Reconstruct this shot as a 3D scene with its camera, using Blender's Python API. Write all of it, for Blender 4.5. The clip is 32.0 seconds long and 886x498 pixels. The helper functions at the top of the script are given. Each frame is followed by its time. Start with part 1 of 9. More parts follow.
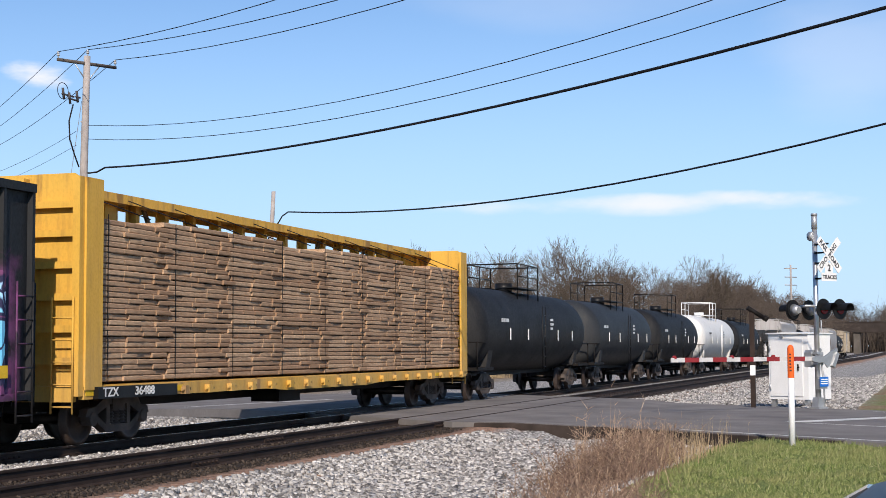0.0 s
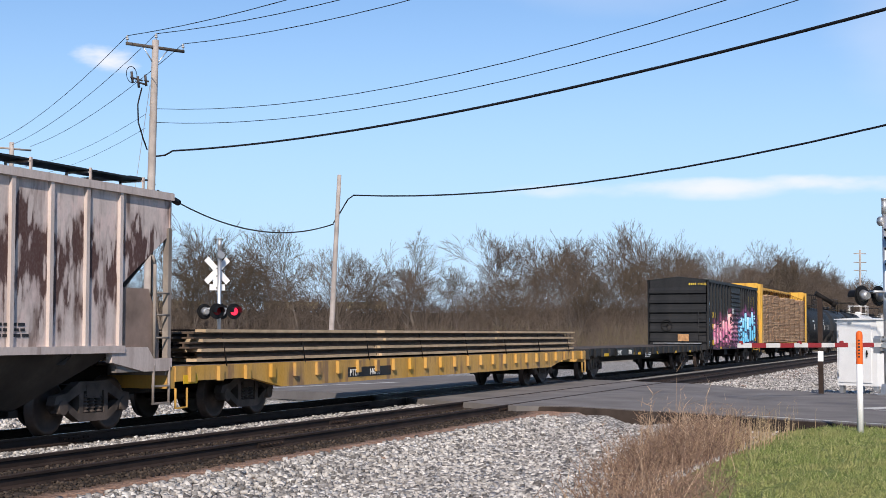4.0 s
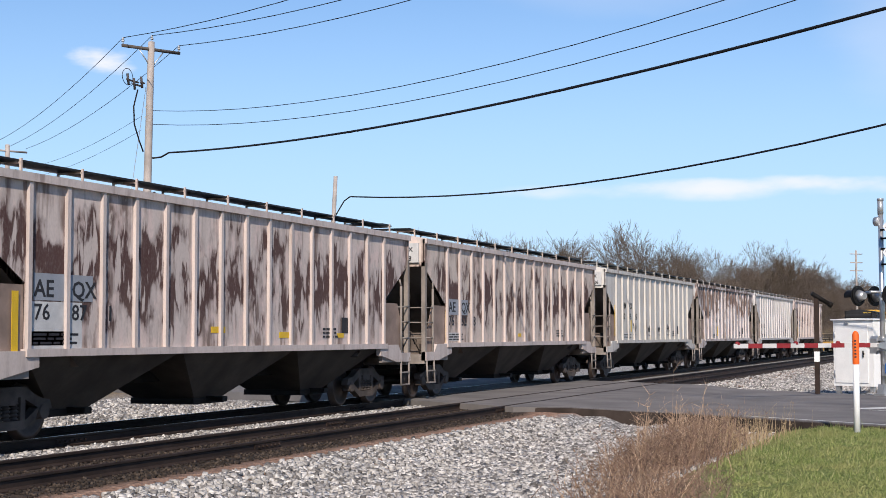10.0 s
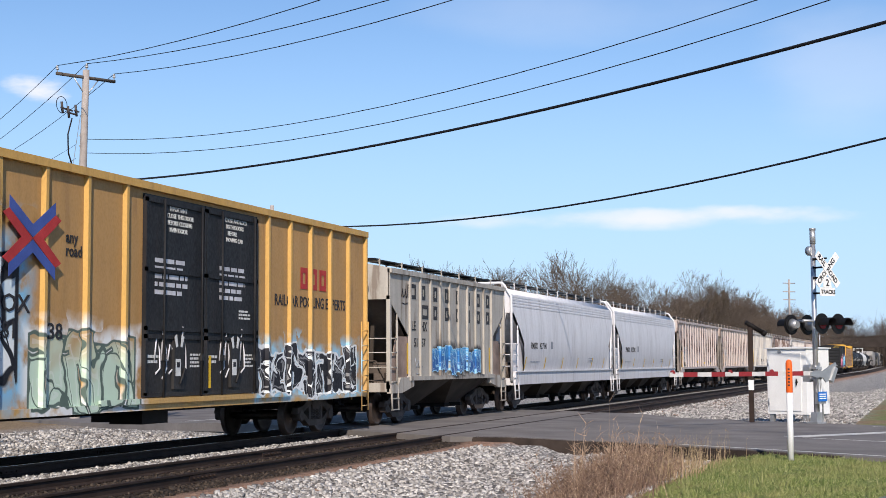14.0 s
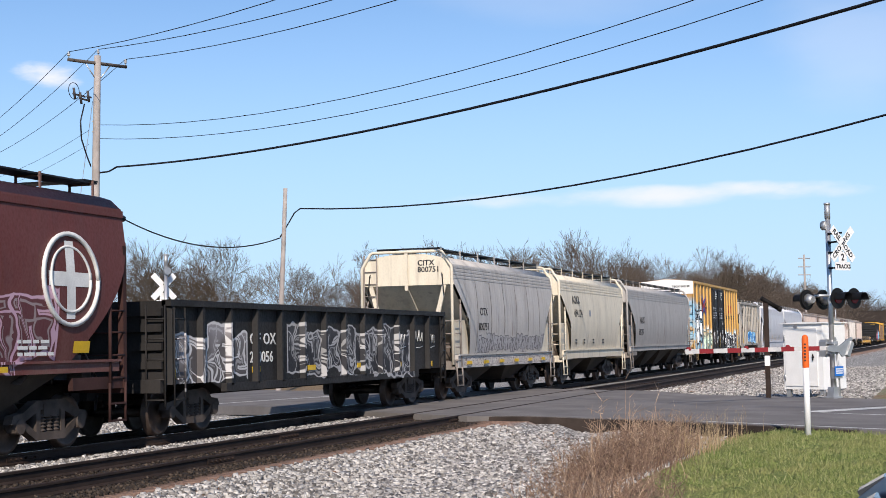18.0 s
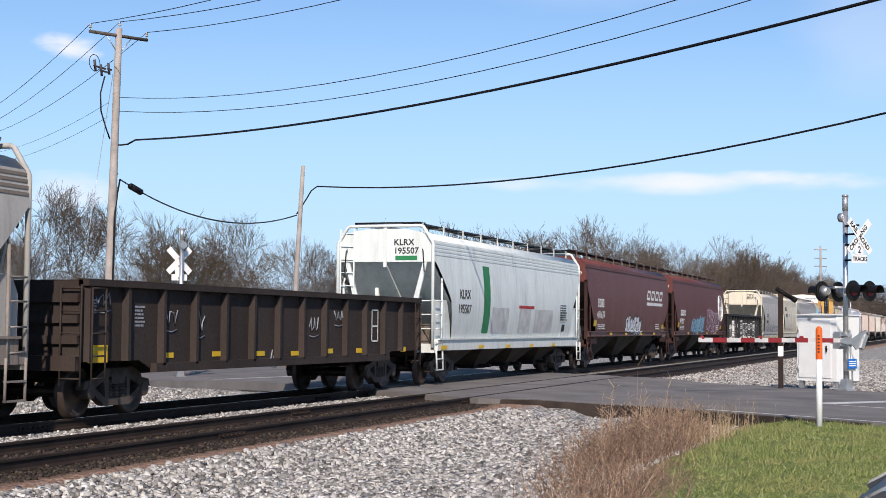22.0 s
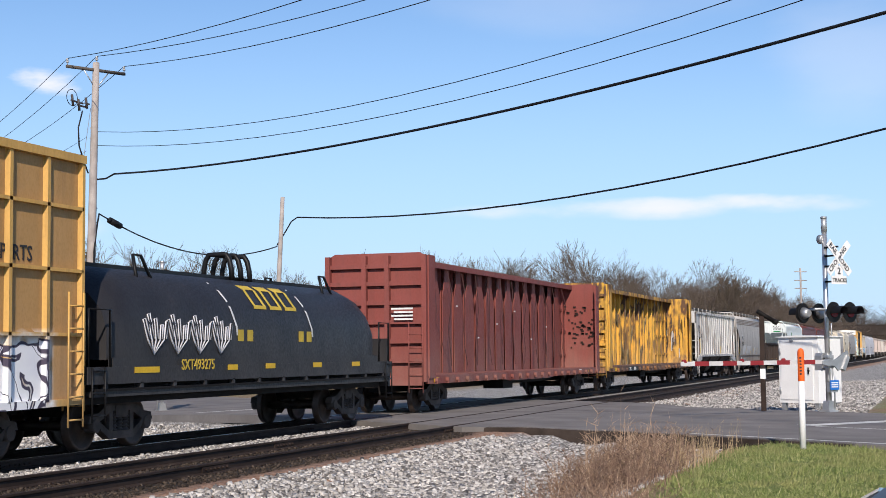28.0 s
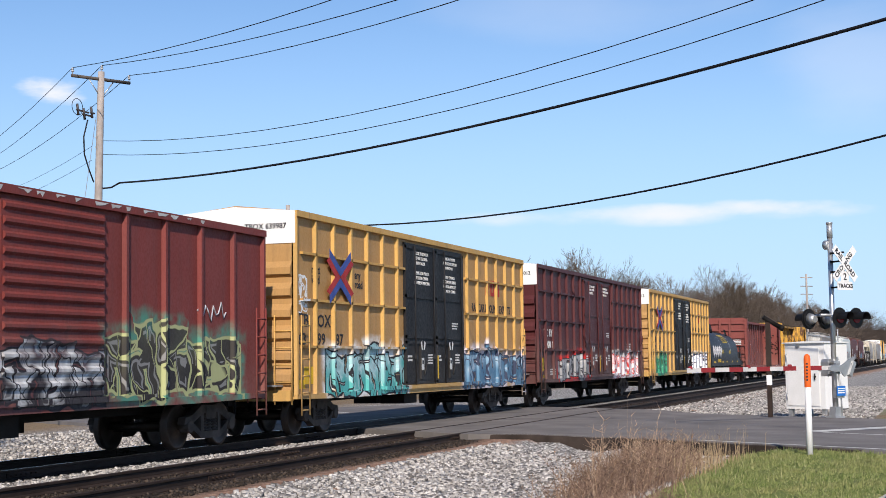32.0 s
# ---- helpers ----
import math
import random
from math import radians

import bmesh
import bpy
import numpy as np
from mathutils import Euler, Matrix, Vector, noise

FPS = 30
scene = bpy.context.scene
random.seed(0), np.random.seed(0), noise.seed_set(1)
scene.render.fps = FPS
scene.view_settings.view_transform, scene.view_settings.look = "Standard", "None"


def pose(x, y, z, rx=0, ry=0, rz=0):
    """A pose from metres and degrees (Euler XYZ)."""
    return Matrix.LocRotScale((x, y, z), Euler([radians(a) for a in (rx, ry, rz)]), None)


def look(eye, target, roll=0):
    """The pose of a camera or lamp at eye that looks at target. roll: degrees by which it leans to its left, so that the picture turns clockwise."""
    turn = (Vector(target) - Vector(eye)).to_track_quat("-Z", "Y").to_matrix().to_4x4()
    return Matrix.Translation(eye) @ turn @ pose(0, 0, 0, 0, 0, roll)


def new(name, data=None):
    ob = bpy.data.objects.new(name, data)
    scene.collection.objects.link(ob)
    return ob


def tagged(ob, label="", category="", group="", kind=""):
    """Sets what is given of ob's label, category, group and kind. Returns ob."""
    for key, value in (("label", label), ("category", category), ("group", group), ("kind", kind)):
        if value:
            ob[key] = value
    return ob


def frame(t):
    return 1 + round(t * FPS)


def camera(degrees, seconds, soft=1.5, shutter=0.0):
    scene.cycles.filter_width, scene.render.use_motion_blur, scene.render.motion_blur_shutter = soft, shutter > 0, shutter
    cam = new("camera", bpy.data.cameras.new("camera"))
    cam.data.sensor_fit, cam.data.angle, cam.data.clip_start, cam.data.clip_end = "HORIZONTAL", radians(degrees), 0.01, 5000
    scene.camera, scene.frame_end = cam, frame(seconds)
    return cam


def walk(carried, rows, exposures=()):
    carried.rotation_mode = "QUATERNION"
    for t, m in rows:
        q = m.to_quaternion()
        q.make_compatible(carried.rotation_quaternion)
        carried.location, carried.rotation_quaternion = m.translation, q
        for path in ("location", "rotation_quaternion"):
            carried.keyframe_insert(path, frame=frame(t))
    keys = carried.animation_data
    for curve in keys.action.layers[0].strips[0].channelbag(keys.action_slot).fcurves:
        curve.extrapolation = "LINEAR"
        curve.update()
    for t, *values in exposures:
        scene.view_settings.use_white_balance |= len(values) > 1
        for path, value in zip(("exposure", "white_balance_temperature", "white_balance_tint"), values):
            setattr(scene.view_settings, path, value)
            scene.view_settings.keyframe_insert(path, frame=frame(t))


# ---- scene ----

# camera: hand-held at standing eye height beside the tracks; x runs with the train, y away across the tracks
EYE = 1.65
SPEED = 17.3          # train, m/s
LANE, LANE2 = 15.35, 11.7   # far (train) and near track centre lines
cam = camera(32.962, 32.0, soft=0.5)
PATH = [
    (0, 93.867, -0.326, -71.95), (0.5, 93.486, -0.09, -71.666), (1, 93.282, 0.037, -71.289), (1.5, 93.203, 0.032, -70.726),
    (2, 93.183, -0.077, -70.046), (2.5, 93.151, -0.079, -69.488), (4.5, 93.269, 0.071, -69.481), (5, 93.254, 0.054, -69.576),
    (5.5, 93.227, 0.055, -69.612), (6, 93.293, 0.033, -69.689), (6.5, 93.389, -0.091, -69.837), (7, 93.353, -0.244, -69.938),
    (7.5, 93.178, -0.272, -69.988), (8, 93.018, -0.292, -70.025), (8.5, 92.977, -0.334, -69.997), (9, 93.072, -0.365, -69.969),
    (9.5, 93.223, -0.286, -69.838), (10, 93.295, -0.094, -69.59), (10.5, 93.242, -0.02, -69.527), (11, 93.193, -0.067, -69.979),
    (11.5, 93.246, -0.176, -70.775), (12, 93.407, -0.286, -71.309), (12.5, 93.676, -0.256, -71.477), (13, 94.038, -0.245, -71.599),
    (13.5, 94.322, -0.234, -71.838), (14, 94.412, -0.262, -72.014), (14.5, 94.423, -0.323, -72.13), (16.5, 93.997, -0.737, -72.266),
    (17, 93.943, -0.851, -72.027), (17.5, 93.826, -0.998, -71.727), (18, 93.666, -1.084, -71.466), (18.5, 93.484, -1.054, -71.297),
    (19, 93.062, -0.783, -71.084), (19.5, 92.454, -0.424, -70.689), (20, 92.059, -0.079, -70.376), (20.5, 92.127, 0.195, -70.322),
    (21, 92.457, 0.447, -70.507), (21.5, 92.771, 0.531, -70.694), (22, 92.958, 0.504, -70.862), (22.5, 93.096, 0.394, -71.066),
    (23, 93.198, 0.181, -71.186), (23.5, 93.232, 0.01, -71.126), (24, 93.263, -0.235, -71.046), (24.5, 93.351, -0.494, -71.047),
    (25, 93.523, -0.626, -71.164), (25.5, 93.706, -0.545, -71.285), (27.5, 93.986, -0.522, -71.599), (28, 94.051, -0.553, -71.6),
    (28.5, 94.15, -0.418, -71.654), (29, 94.254, -0.329, -71.747), (29.5, 94.406, -0.394, -71.736), (30, 94.497, -0.532, -71.66),
    (30.5, 94.485, -0.684, -71.598), (31, 94.388, -0.761, -71.524), (31.5, 94.347, -0.792, -71.455), (32, 94.336, -0.789, -71.396),
]


def cam_pose(tilt, roll, turn):
    return pose(0, 0, EYE, tilt, 0, turn) @ pose(0, 0, 0, 0, 0, roll)


walk(cam, [(t, cam_pose(a, b, c)) for t, a, b, c in PATH], ((0, 0.05), (17.8, 0.05), (18.9, 0.10), (20.6, 0.14), (21.6, 0.05), (32, 0.05)))


# ---- daylight: low spring sun behind the camera's left shoulder, thin high cloud ----
SUN_EL, SUN_TO = 34.0, (0.935, 0.355)      # the way the light travels over the ground
world = bpy.data.worlds.new("sky")
scene.world = world
world.use_nodes = True
wn, wl = world.node_tree.nodes, world.node_tree.links
wn.clear()
w_out = wn.new("ShaderNodeOutputWorld")
w_bg = wn.new("ShaderNodeBackground")
w_sky = wn.new("ShaderNodeTexSky")
w_sky.sky_type, w_sky.sun_disc = "NISHITA", False
w_sky.sun_elevation = radians(SUN_EL)
w_sky.sun_rotation = math.atan2(-SUN_TO[0], -SUN_TO[1])
w_sky.air_density, w_sky.dust_density, w_sky.ozone_density = 1.0, 0.1, 4.0
w_bg.inputs["Strength"].default_value = 0.115
# wisps of cloud: a long streak low over the line and a puff higher up
w_tc = wn.new("ShaderNodeTexCoord")


def cloud(az, el, wide, high, noise_scale, amount):
    """A soft cloud in one direction of the sky, ragged by noise."""
    a, e = radians(az), radians(el)
    c = Vector((math.cos(e) * math.cos(a), math.cos(e) * math.sin(a), math.sin(e)))
    side = Vector((-math.sin(a), math.cos(a), 0))
    up = c.cross(side)
    parts = []
    for axis, size in ((side, wide), (up, high)):
        d = wn.new("ShaderNodeVectorMath")
        d.operation = "DOT_PRODUCT"
        d.inputs[1].default_value = axis / math.tan(radians(size))
        wl.new(w_tc.outputs["Generated"], d.inputs[0])
        parts.append(d.outputs["Value"])
    n = wn.new("ShaderNodeTexNoise")
    n.inputs["Scale"].default_value, n.inputs["Detail"].default_value = noise_scale, 6
    m = wn.new("ShaderNodeMapping")
    m.inputs["Scale"].default_value = (1, 1, 3)
    wl.new(w_tc.outputs["Generated"], m.inputs["Vector"])
    wl.new(m.outputs["Vector"], n.inputs["Vector"])
    sq = []
    for p in parts:
        q = wn.new("ShaderNodeMath")
        q.operation = "MULTIPLY"
        off = wn.new("ShaderNodeMath")
        off.operation = "ADD"
        off.inputs[1].default_value = 0.0
        if p is parts[1]:
            off.inputs[1].default_value = -math.tan(radians(0)) 
        sh = wn.new("ShaderNodeMath")
        sh.operation = "SUBTRACT"
        base = c.dot(side if p is parts[0] else up) / math.tan(radians(wide if p is parts[0] else high))
        sh.inputs[1].default_value = base
        wl.new(p, sh.inputs[0])
        wl.new(sh.outputs[0], q.inputs[0])
        wl.new(sh.outputs[0], q.inputs[1])
        sq.append(q.outputs[0])
    s = wn.new("ShaderNodeMath")
    s.operation = "ADD"
    wl.new(sq[0], s.inputs[0])
    wl.new(sq[1], s.inputs[1])
    k = wn.new("ShaderNodeMath")       # 1.3*noise - distance
    k.operation = "MULTIPLY_ADD"
    k.inputs[1].default_value, k.inputs[2].default_value = -0.45, -0.05
    wl.new(s.outputs[0], k.inputs[0])
    k2 = wn.new("ShaderNodeMath")
    k2.operation = "ADD"
    wl.new(k.outputs[0], k2.inputs[0])
    wl.new(n.outputs["Fac"], k2.inputs[1])
    r = wn.new("ShaderNodeMapRange")
    r.inputs["From Min"].default_value, r.inputs["From Max"].default_value = 0.12, 0.6
    r.inputs["To Max"].default_value = amount
    r.interpolation_type = "SMOOTHSTEP"
    wl.new(k2.outputs[0], r.inputs["Value"])
    front = wn.new("ShaderNodeVectorMath")
    front.operation = "DOT_PRODUCT"
    front.inputs[1].default_value = c
    wl.new(w_tc.outputs["Generated"], front.inputs[0])
    g = wn.new("ShaderNodeMath")
    g.operation = "GREATER_THAN"
    g.inputs[1].default_value = 0.5
    wl.new(front.outputs["Value"], g.inputs[0])
    mul = wn.new("ShaderNodeMath")
    mul.operation = "MULTIPLY"
    wl.new(r.outputs["Result"], mul.inputs[0])
    wl.new(g.outputs[0], mul.inputs[1])
    return mul.outputs[0]


w_tint = wn.new("ShaderNodeMix")
w_tint.data_type, w_tint.blend_type = "RGBA", "MULTIPLY"
w_tint.inputs["Factor"].default_value = 1.0
w_tint.inputs["B"].default_value = (0.905, 0.985, 1.095, 1)
wl.new(w_sky.outputs["Color"], w_tint.inputs["A"])
w_col = w_tint.outputs["Result"]
CLOUDS = ((10.6, 5.45, 9.5, 0.5, 13.0, 0.85), (8.6, 5.6, 6.5, 0.4, 22.0, 0.8), (33.2, 10.25, 1.7, 0.65, 30.0, 1.0), (33.5, 4.9, 3.2, 0.9, 16.0, 0.6),
          (14, 13.5, 9.0, 1.8, 5.0, 0.16), (2.0, 11.0, 5.0, 3.0, 5.0, 0.22))
# pale haze towards the horizon
w_sep = wn.new("ShaderNodeSeparateXYZ")
wl.new(w_tc.outputs["Generated"], w_sep.inputs[0])
w_hz = wn.new("ShaderNodeMapRange")
w_hz.interpolation_type = "SMOOTHSTEP"
w_hz.inputs["From Min"].default_value, w_hz.inputs["From Max"].default_value = 0.28, -0.02
w_hz.inputs["To Max"].default_value = 0.85
wl.new(w_sep.outputs["Z"], w_hz.inputs["Value"])
w_mx = wn.new("ShaderNodeMix")
w_mx.data_type = "RGBA"
wl.new(w_hz.outputs["Result"], w_mx.inputs["Factor"])
wl.new(w_col, w_mx.inputs["A"])
w_mx.inputs["B"].default_value = (4.3, 6.15, 8.7, 1)
w_col = w_mx.outputs["Result"]
for spec in CLOUDS:
    mix = wn.new("ShaderNodeMix")
    mix.data_type = "RGBA"
    wl.new(cloud(*spec), mix.inputs["Factor"])
    wl.new(w_col, mix.inputs["A"])
    mix.inputs["B"].default_value = (8.0, 8.1, 8.9, 1)
    w_col = mix.outputs["Result"]
wl.new(w_col, w_bg.inputs["Color"])
wl.new(w_bg.outputs[0], w_out.inputs["Surface"])

sun = new("sun", bpy.data.lights.new("sun", "SUN"))
sun.data.energy, sun.data.angle, sun.data.color = 5.0, radians(0.55), (1.0, 0.885, 0.765)
h = math.cos(radians(SUN_EL))
sun.matrix_world = look((-60 * SUN_TO[0] * h, -60 * SUN_TO[1] * h, 60 * math.sin(radians(SUN_EL))), (0, 0, 0))

# ---- materials ----
MATS = {}


def nodes_of(name, rough=0.6, metal=0.0, gloss=0.22):
    m = bpy.data.materials.new(name)
    m.use_nodes = True
    nt = m.node_tree
    b = nt.nodes["Principled BSDF"]
    b.inputs["Roughness"].default_value, b.inputs["Metallic"].default_value = rough, metal
    b.inputs["Specular IOR Level"].default_value = gloss
    return m, nt, b


def rgba(c):
    return (*c, 1.0)


def noise_node(nt, scale, stretch=(1, 1, 1), detail=5.0, coord="Object", shift=None):
    tc = nt.nodes.new("ShaderNodeTexCoord")
    mp = nt.nodes.new("ShaderNodeMapping")
    mp.inputs["Scale"].default_value = stretch
    nt.links.new(tc.outputs[coord], mp.inputs["Vector"])
    if shift:
        nt.links.new(shift, mp.inputs["Location"])
    n = nt.nodes.new("ShaderNodeTexNoise")
    n.inputs["Scale"].default_value, n.inputs["Detail"].default_value = scale, detail
    nt.links.new(mp.outputs["Vector"], n.inputs["Vector"])
    return n.outputs["Fac"]


def ramp(nt, fac, lo, hi, a=0.0, b=1.0):
    r = nt.nodes.new("ShaderNodeMapRange")
    r.inputs["From Min"].default_value, r.inputs["From Max"].default_value = lo, hi
    r.inputs["To Min"].default_value, r.inputs["To Max"].default_value = a, b
    nt.links.new(fac, r.inputs["Value"])
    return r.outputs["Result"]


def mixc(nt, fac, a, b, kind="MIX"):
    m = nt.nodes.new("ShaderNodeMix")
    m.data_type, m.blend_type = "RGBA", kind
    for sock, val in (("Factor", fac), ("A", a), ("B", b)):
        if isinstance(val, (tuple, list)):
            m.inputs[sock].default_value = rgba(val) if len(val) == 3 else val
        elif isinstance(val, (int, float)):
            m.inputs[sock].default_value = val
        else:
            nt.links.new(val, m.inputs[sock])
    return m.outputs["Result"]


def math2(nt, op, a, b, clamp=False):
    m = nt.nodes.new("ShaderNodeMath")
    m.operation, m.use_clamp = op, clamp
    for i, val in enumerate((a, b)):
        if isinstance(val, (int, float)):
            m.inputs[i].default_value = val
        else:
            nt.links.new(val, m.inputs[i])
    return m.outputs[0]


def bumped(nt, b, height, strength=0.3, dist=0.02):
    bp = nt.nodes.new("ShaderNodeBump")
    bp.inputs["Strength"].default_value, bp.inputs["Distance"].default_value = strength, dist
    nt.links.new(height, bp.inputs["Height"])
    nt.links.new(bp.outputs["Normal"], b.inputs["Normal"])


def plain(name, col, rough=0.6, metal=0.0, vary=0.25, scale=3.0, bump=0.15):
    """A surface with soft stains and a fine grain."""
    if name in MATS:
        return MATS[name]
    m, nt, b = nodes_of(name, rough, metal)
    big = noise_node(nt, scale)
    fine = noise_node(nt, scale * 14, detail=3)
    dark = tuple(c * (1 - vary) for c in col)
    light = tuple(min(1, c * (1 + vary * 0.7)) for c in col)
    c1 = mixc(nt, ramp(nt, big, 0.3, 0.7), dark, light)
    c2 = mixc(nt, ramp(nt, fine, 0.35, 0.65, 0, 0.35), c1, tuple(c * 0.7 for c in col))
    nt.links.new(c2, b.inputs["Base Color"])
    if bump:
        bumped(nt, b, fine, bump, 0.01)
    MATS[name] = m
    return m


def paint(name, col, rust=0.2, streak=0.35, rough=0.5, rust_col=(0.13, 0.055, 0.035), dust=(0.32, 0.27, 0.22),
          fade=0.0, tags=(), scars=None, panels=None):
    """Weathered rolling-stock paint: run-down streaks, rust blotches, road dust low down, sprayed tags.
    tags: (x0, x1, z0, z1, fills, line, seed) in the car's own metres; panels: first rib and pitch, where each
    bay between two ribs has weathered by itself."""
    if name in MATS:
        return MATS[name]
    m, nt, b = nodes_of(name, rough)
    tc = nt.nodes.new("ShaderNodeTexCoord")
    sep = nt.nodes.new("ShaderNodeSeparateXYZ")
    nt.links.new(tc.outputs["Object"], sep.inputs[0])
    shift = None
    if panels:
        bay = math2(nt, "FLOOR", math2(nt, "DIVIDE", math2(nt, "SUBTRACT", sep.outputs["X"], panels[0]), panels[1]), 0.0)
        wn_ = nt.nodes.new("ShaderNodeTexWhiteNoise")
        wn_.noise_dimensions = "1D"
        nt.links.new(bay, wn_.inputs["W"])
        sc_ = nt.nodes.new("ShaderNodeVectorMath")
        sc_.operation = "SCALE"
        sc_.inputs["Scale"].default_value = 9.0
        nt.links.new(wn_.outputs["Color"], sc_.inputs[0])
        shift = sc_.outputs[0]
    run = noise_node(nt, 2.2, (1.6, 1.6, 0.16), 7)
    drip = noise_node(nt, 7.0, (1.0, 1.0, 0.05), 6)
    smear = noise_node(nt, 5.0, (1.0, 1.0, 0.22), 8, shift=shift)
    blot = noise_node(nt, 1.1, (1, 1, 0.7), 8)
    grain = noise_node(nt, 26, (1, 1, 0.6), 4)
    c = mixc(nt, ramp(nt, run, 0.42, 0.68, 0, streak), col, tuple(v * 0.55 + 0.02 for v in col))
    c = mixc(nt, ramp(nt, blot, 0.35, 0.7, 0, 0.25 + fade), c, tuple(min(1, v * 1.18 + 0.03) for v in col))
    both = math2(nt, "ADD", math2(nt, "MULTIPLY", run, 0.55), math2(nt, "MULTIPLY", blot, 0.45))
    c = mixc(nt, ramp(nt, both, 0.66 - 0.32 * rust, 0.70 - 0.28 * rust, 0, min(1.0, 0.35 + rust)), c, rust_col)
    c = mixc(nt, ramp(nt, drip, 0.50, 0.72, 0, max(0.06, 0.62 * streak - 0.12)), c, tuple(v * 0.38 + 0.02 for v in col))
    c = mixc(nt, ramp(nt, math2(nt, "MULTIPLY", smear, drip), 0.27, 0.40, 0, 0.10 + 0.7 * rust), c, rust_col)
    if scars:      # paint gone from the middle of the panels, in ragged upright patches
        z0, z1, scar_col = scars
        zz = ramp(nt, sep.outputs["Z"], z0, z1)
        hump = math2(nt, "MULTIPLY", math2(nt, "MULTIPLY", zz, math2(nt, "SUBTRACT", 1.0, zz)), 4.0)
        rag = math2(nt, "ADD", math2(nt, "MULTIPLY", noise_node(nt, 1.9, (1.0, 1, 0.5), 10, shift=shift), 1.5), math2(nt, "MULTIPLY", hump, 0.42))
        rag = math2(nt, "ADD", rag, math2(nt, "MULTIPLY", math2(nt, "SUBTRACT", smear, 0.5), 0.75))
        pale = noise_node(nt, 3.4, (1, 1, 0.5), 8, shift=shift)
        c = mixc(nt, ramp(nt, pale, 0.50, 0.62, 0, 0.75), c, tuple(min(1, v * 1.12) for v in (col[0], col[1] * 0.93, col[2] * 0.93)))
        c = mixc(nt, ramp(nt, rag, 0.93, 1.05, 0, 0.5), c, tuple(v * 0.75 + w * 0.25 for v, w in zip(scar_col, col)))
        c = mixc(nt, ramp(nt, rag, 1.03, 1.10, 0, 0.95), c, scar_col)
        c = mixc(nt, math2(nt, "MULTIPLY", ramp(nt, smear, 0.55, 0.60), ramp(nt, rag, 1.0, 1.06)), c, tuple(v * 0.92 for v in col))
    c = mixc(nt, ramp(nt, grain, 0.45, 0.75, 0, 0.22), c, tuple(v * 0.5 for v in col))
    low = ramp(nt, sep.outputs["Z"], 2.6, 0.6, 0, 0.28)
    c = mixc(nt, math2(nt, "MULTIPLY", low, ramp(nt, blot, 0.25, 0.6)), c, dust)
    for x0, x1, z0, z1, fills, line, seed in tags:
        c = sprayed(nt, sep, c, x0, x1, z0, z1, fills, line, seed)
    nt.links.new(c, b.inputs["Base Color"])
    nt.links.new(ramp(nt, grain, 0.3, 0.7, rough - 0.08, rough + 0.15), b.inputs["Roughness"])
    bumped(nt, b, math2(nt, "ADD", grain, math2(nt, "MULTIPLY", blot, 4.0)), 0.18, 0.01)
    MATS[name] = m
    return m


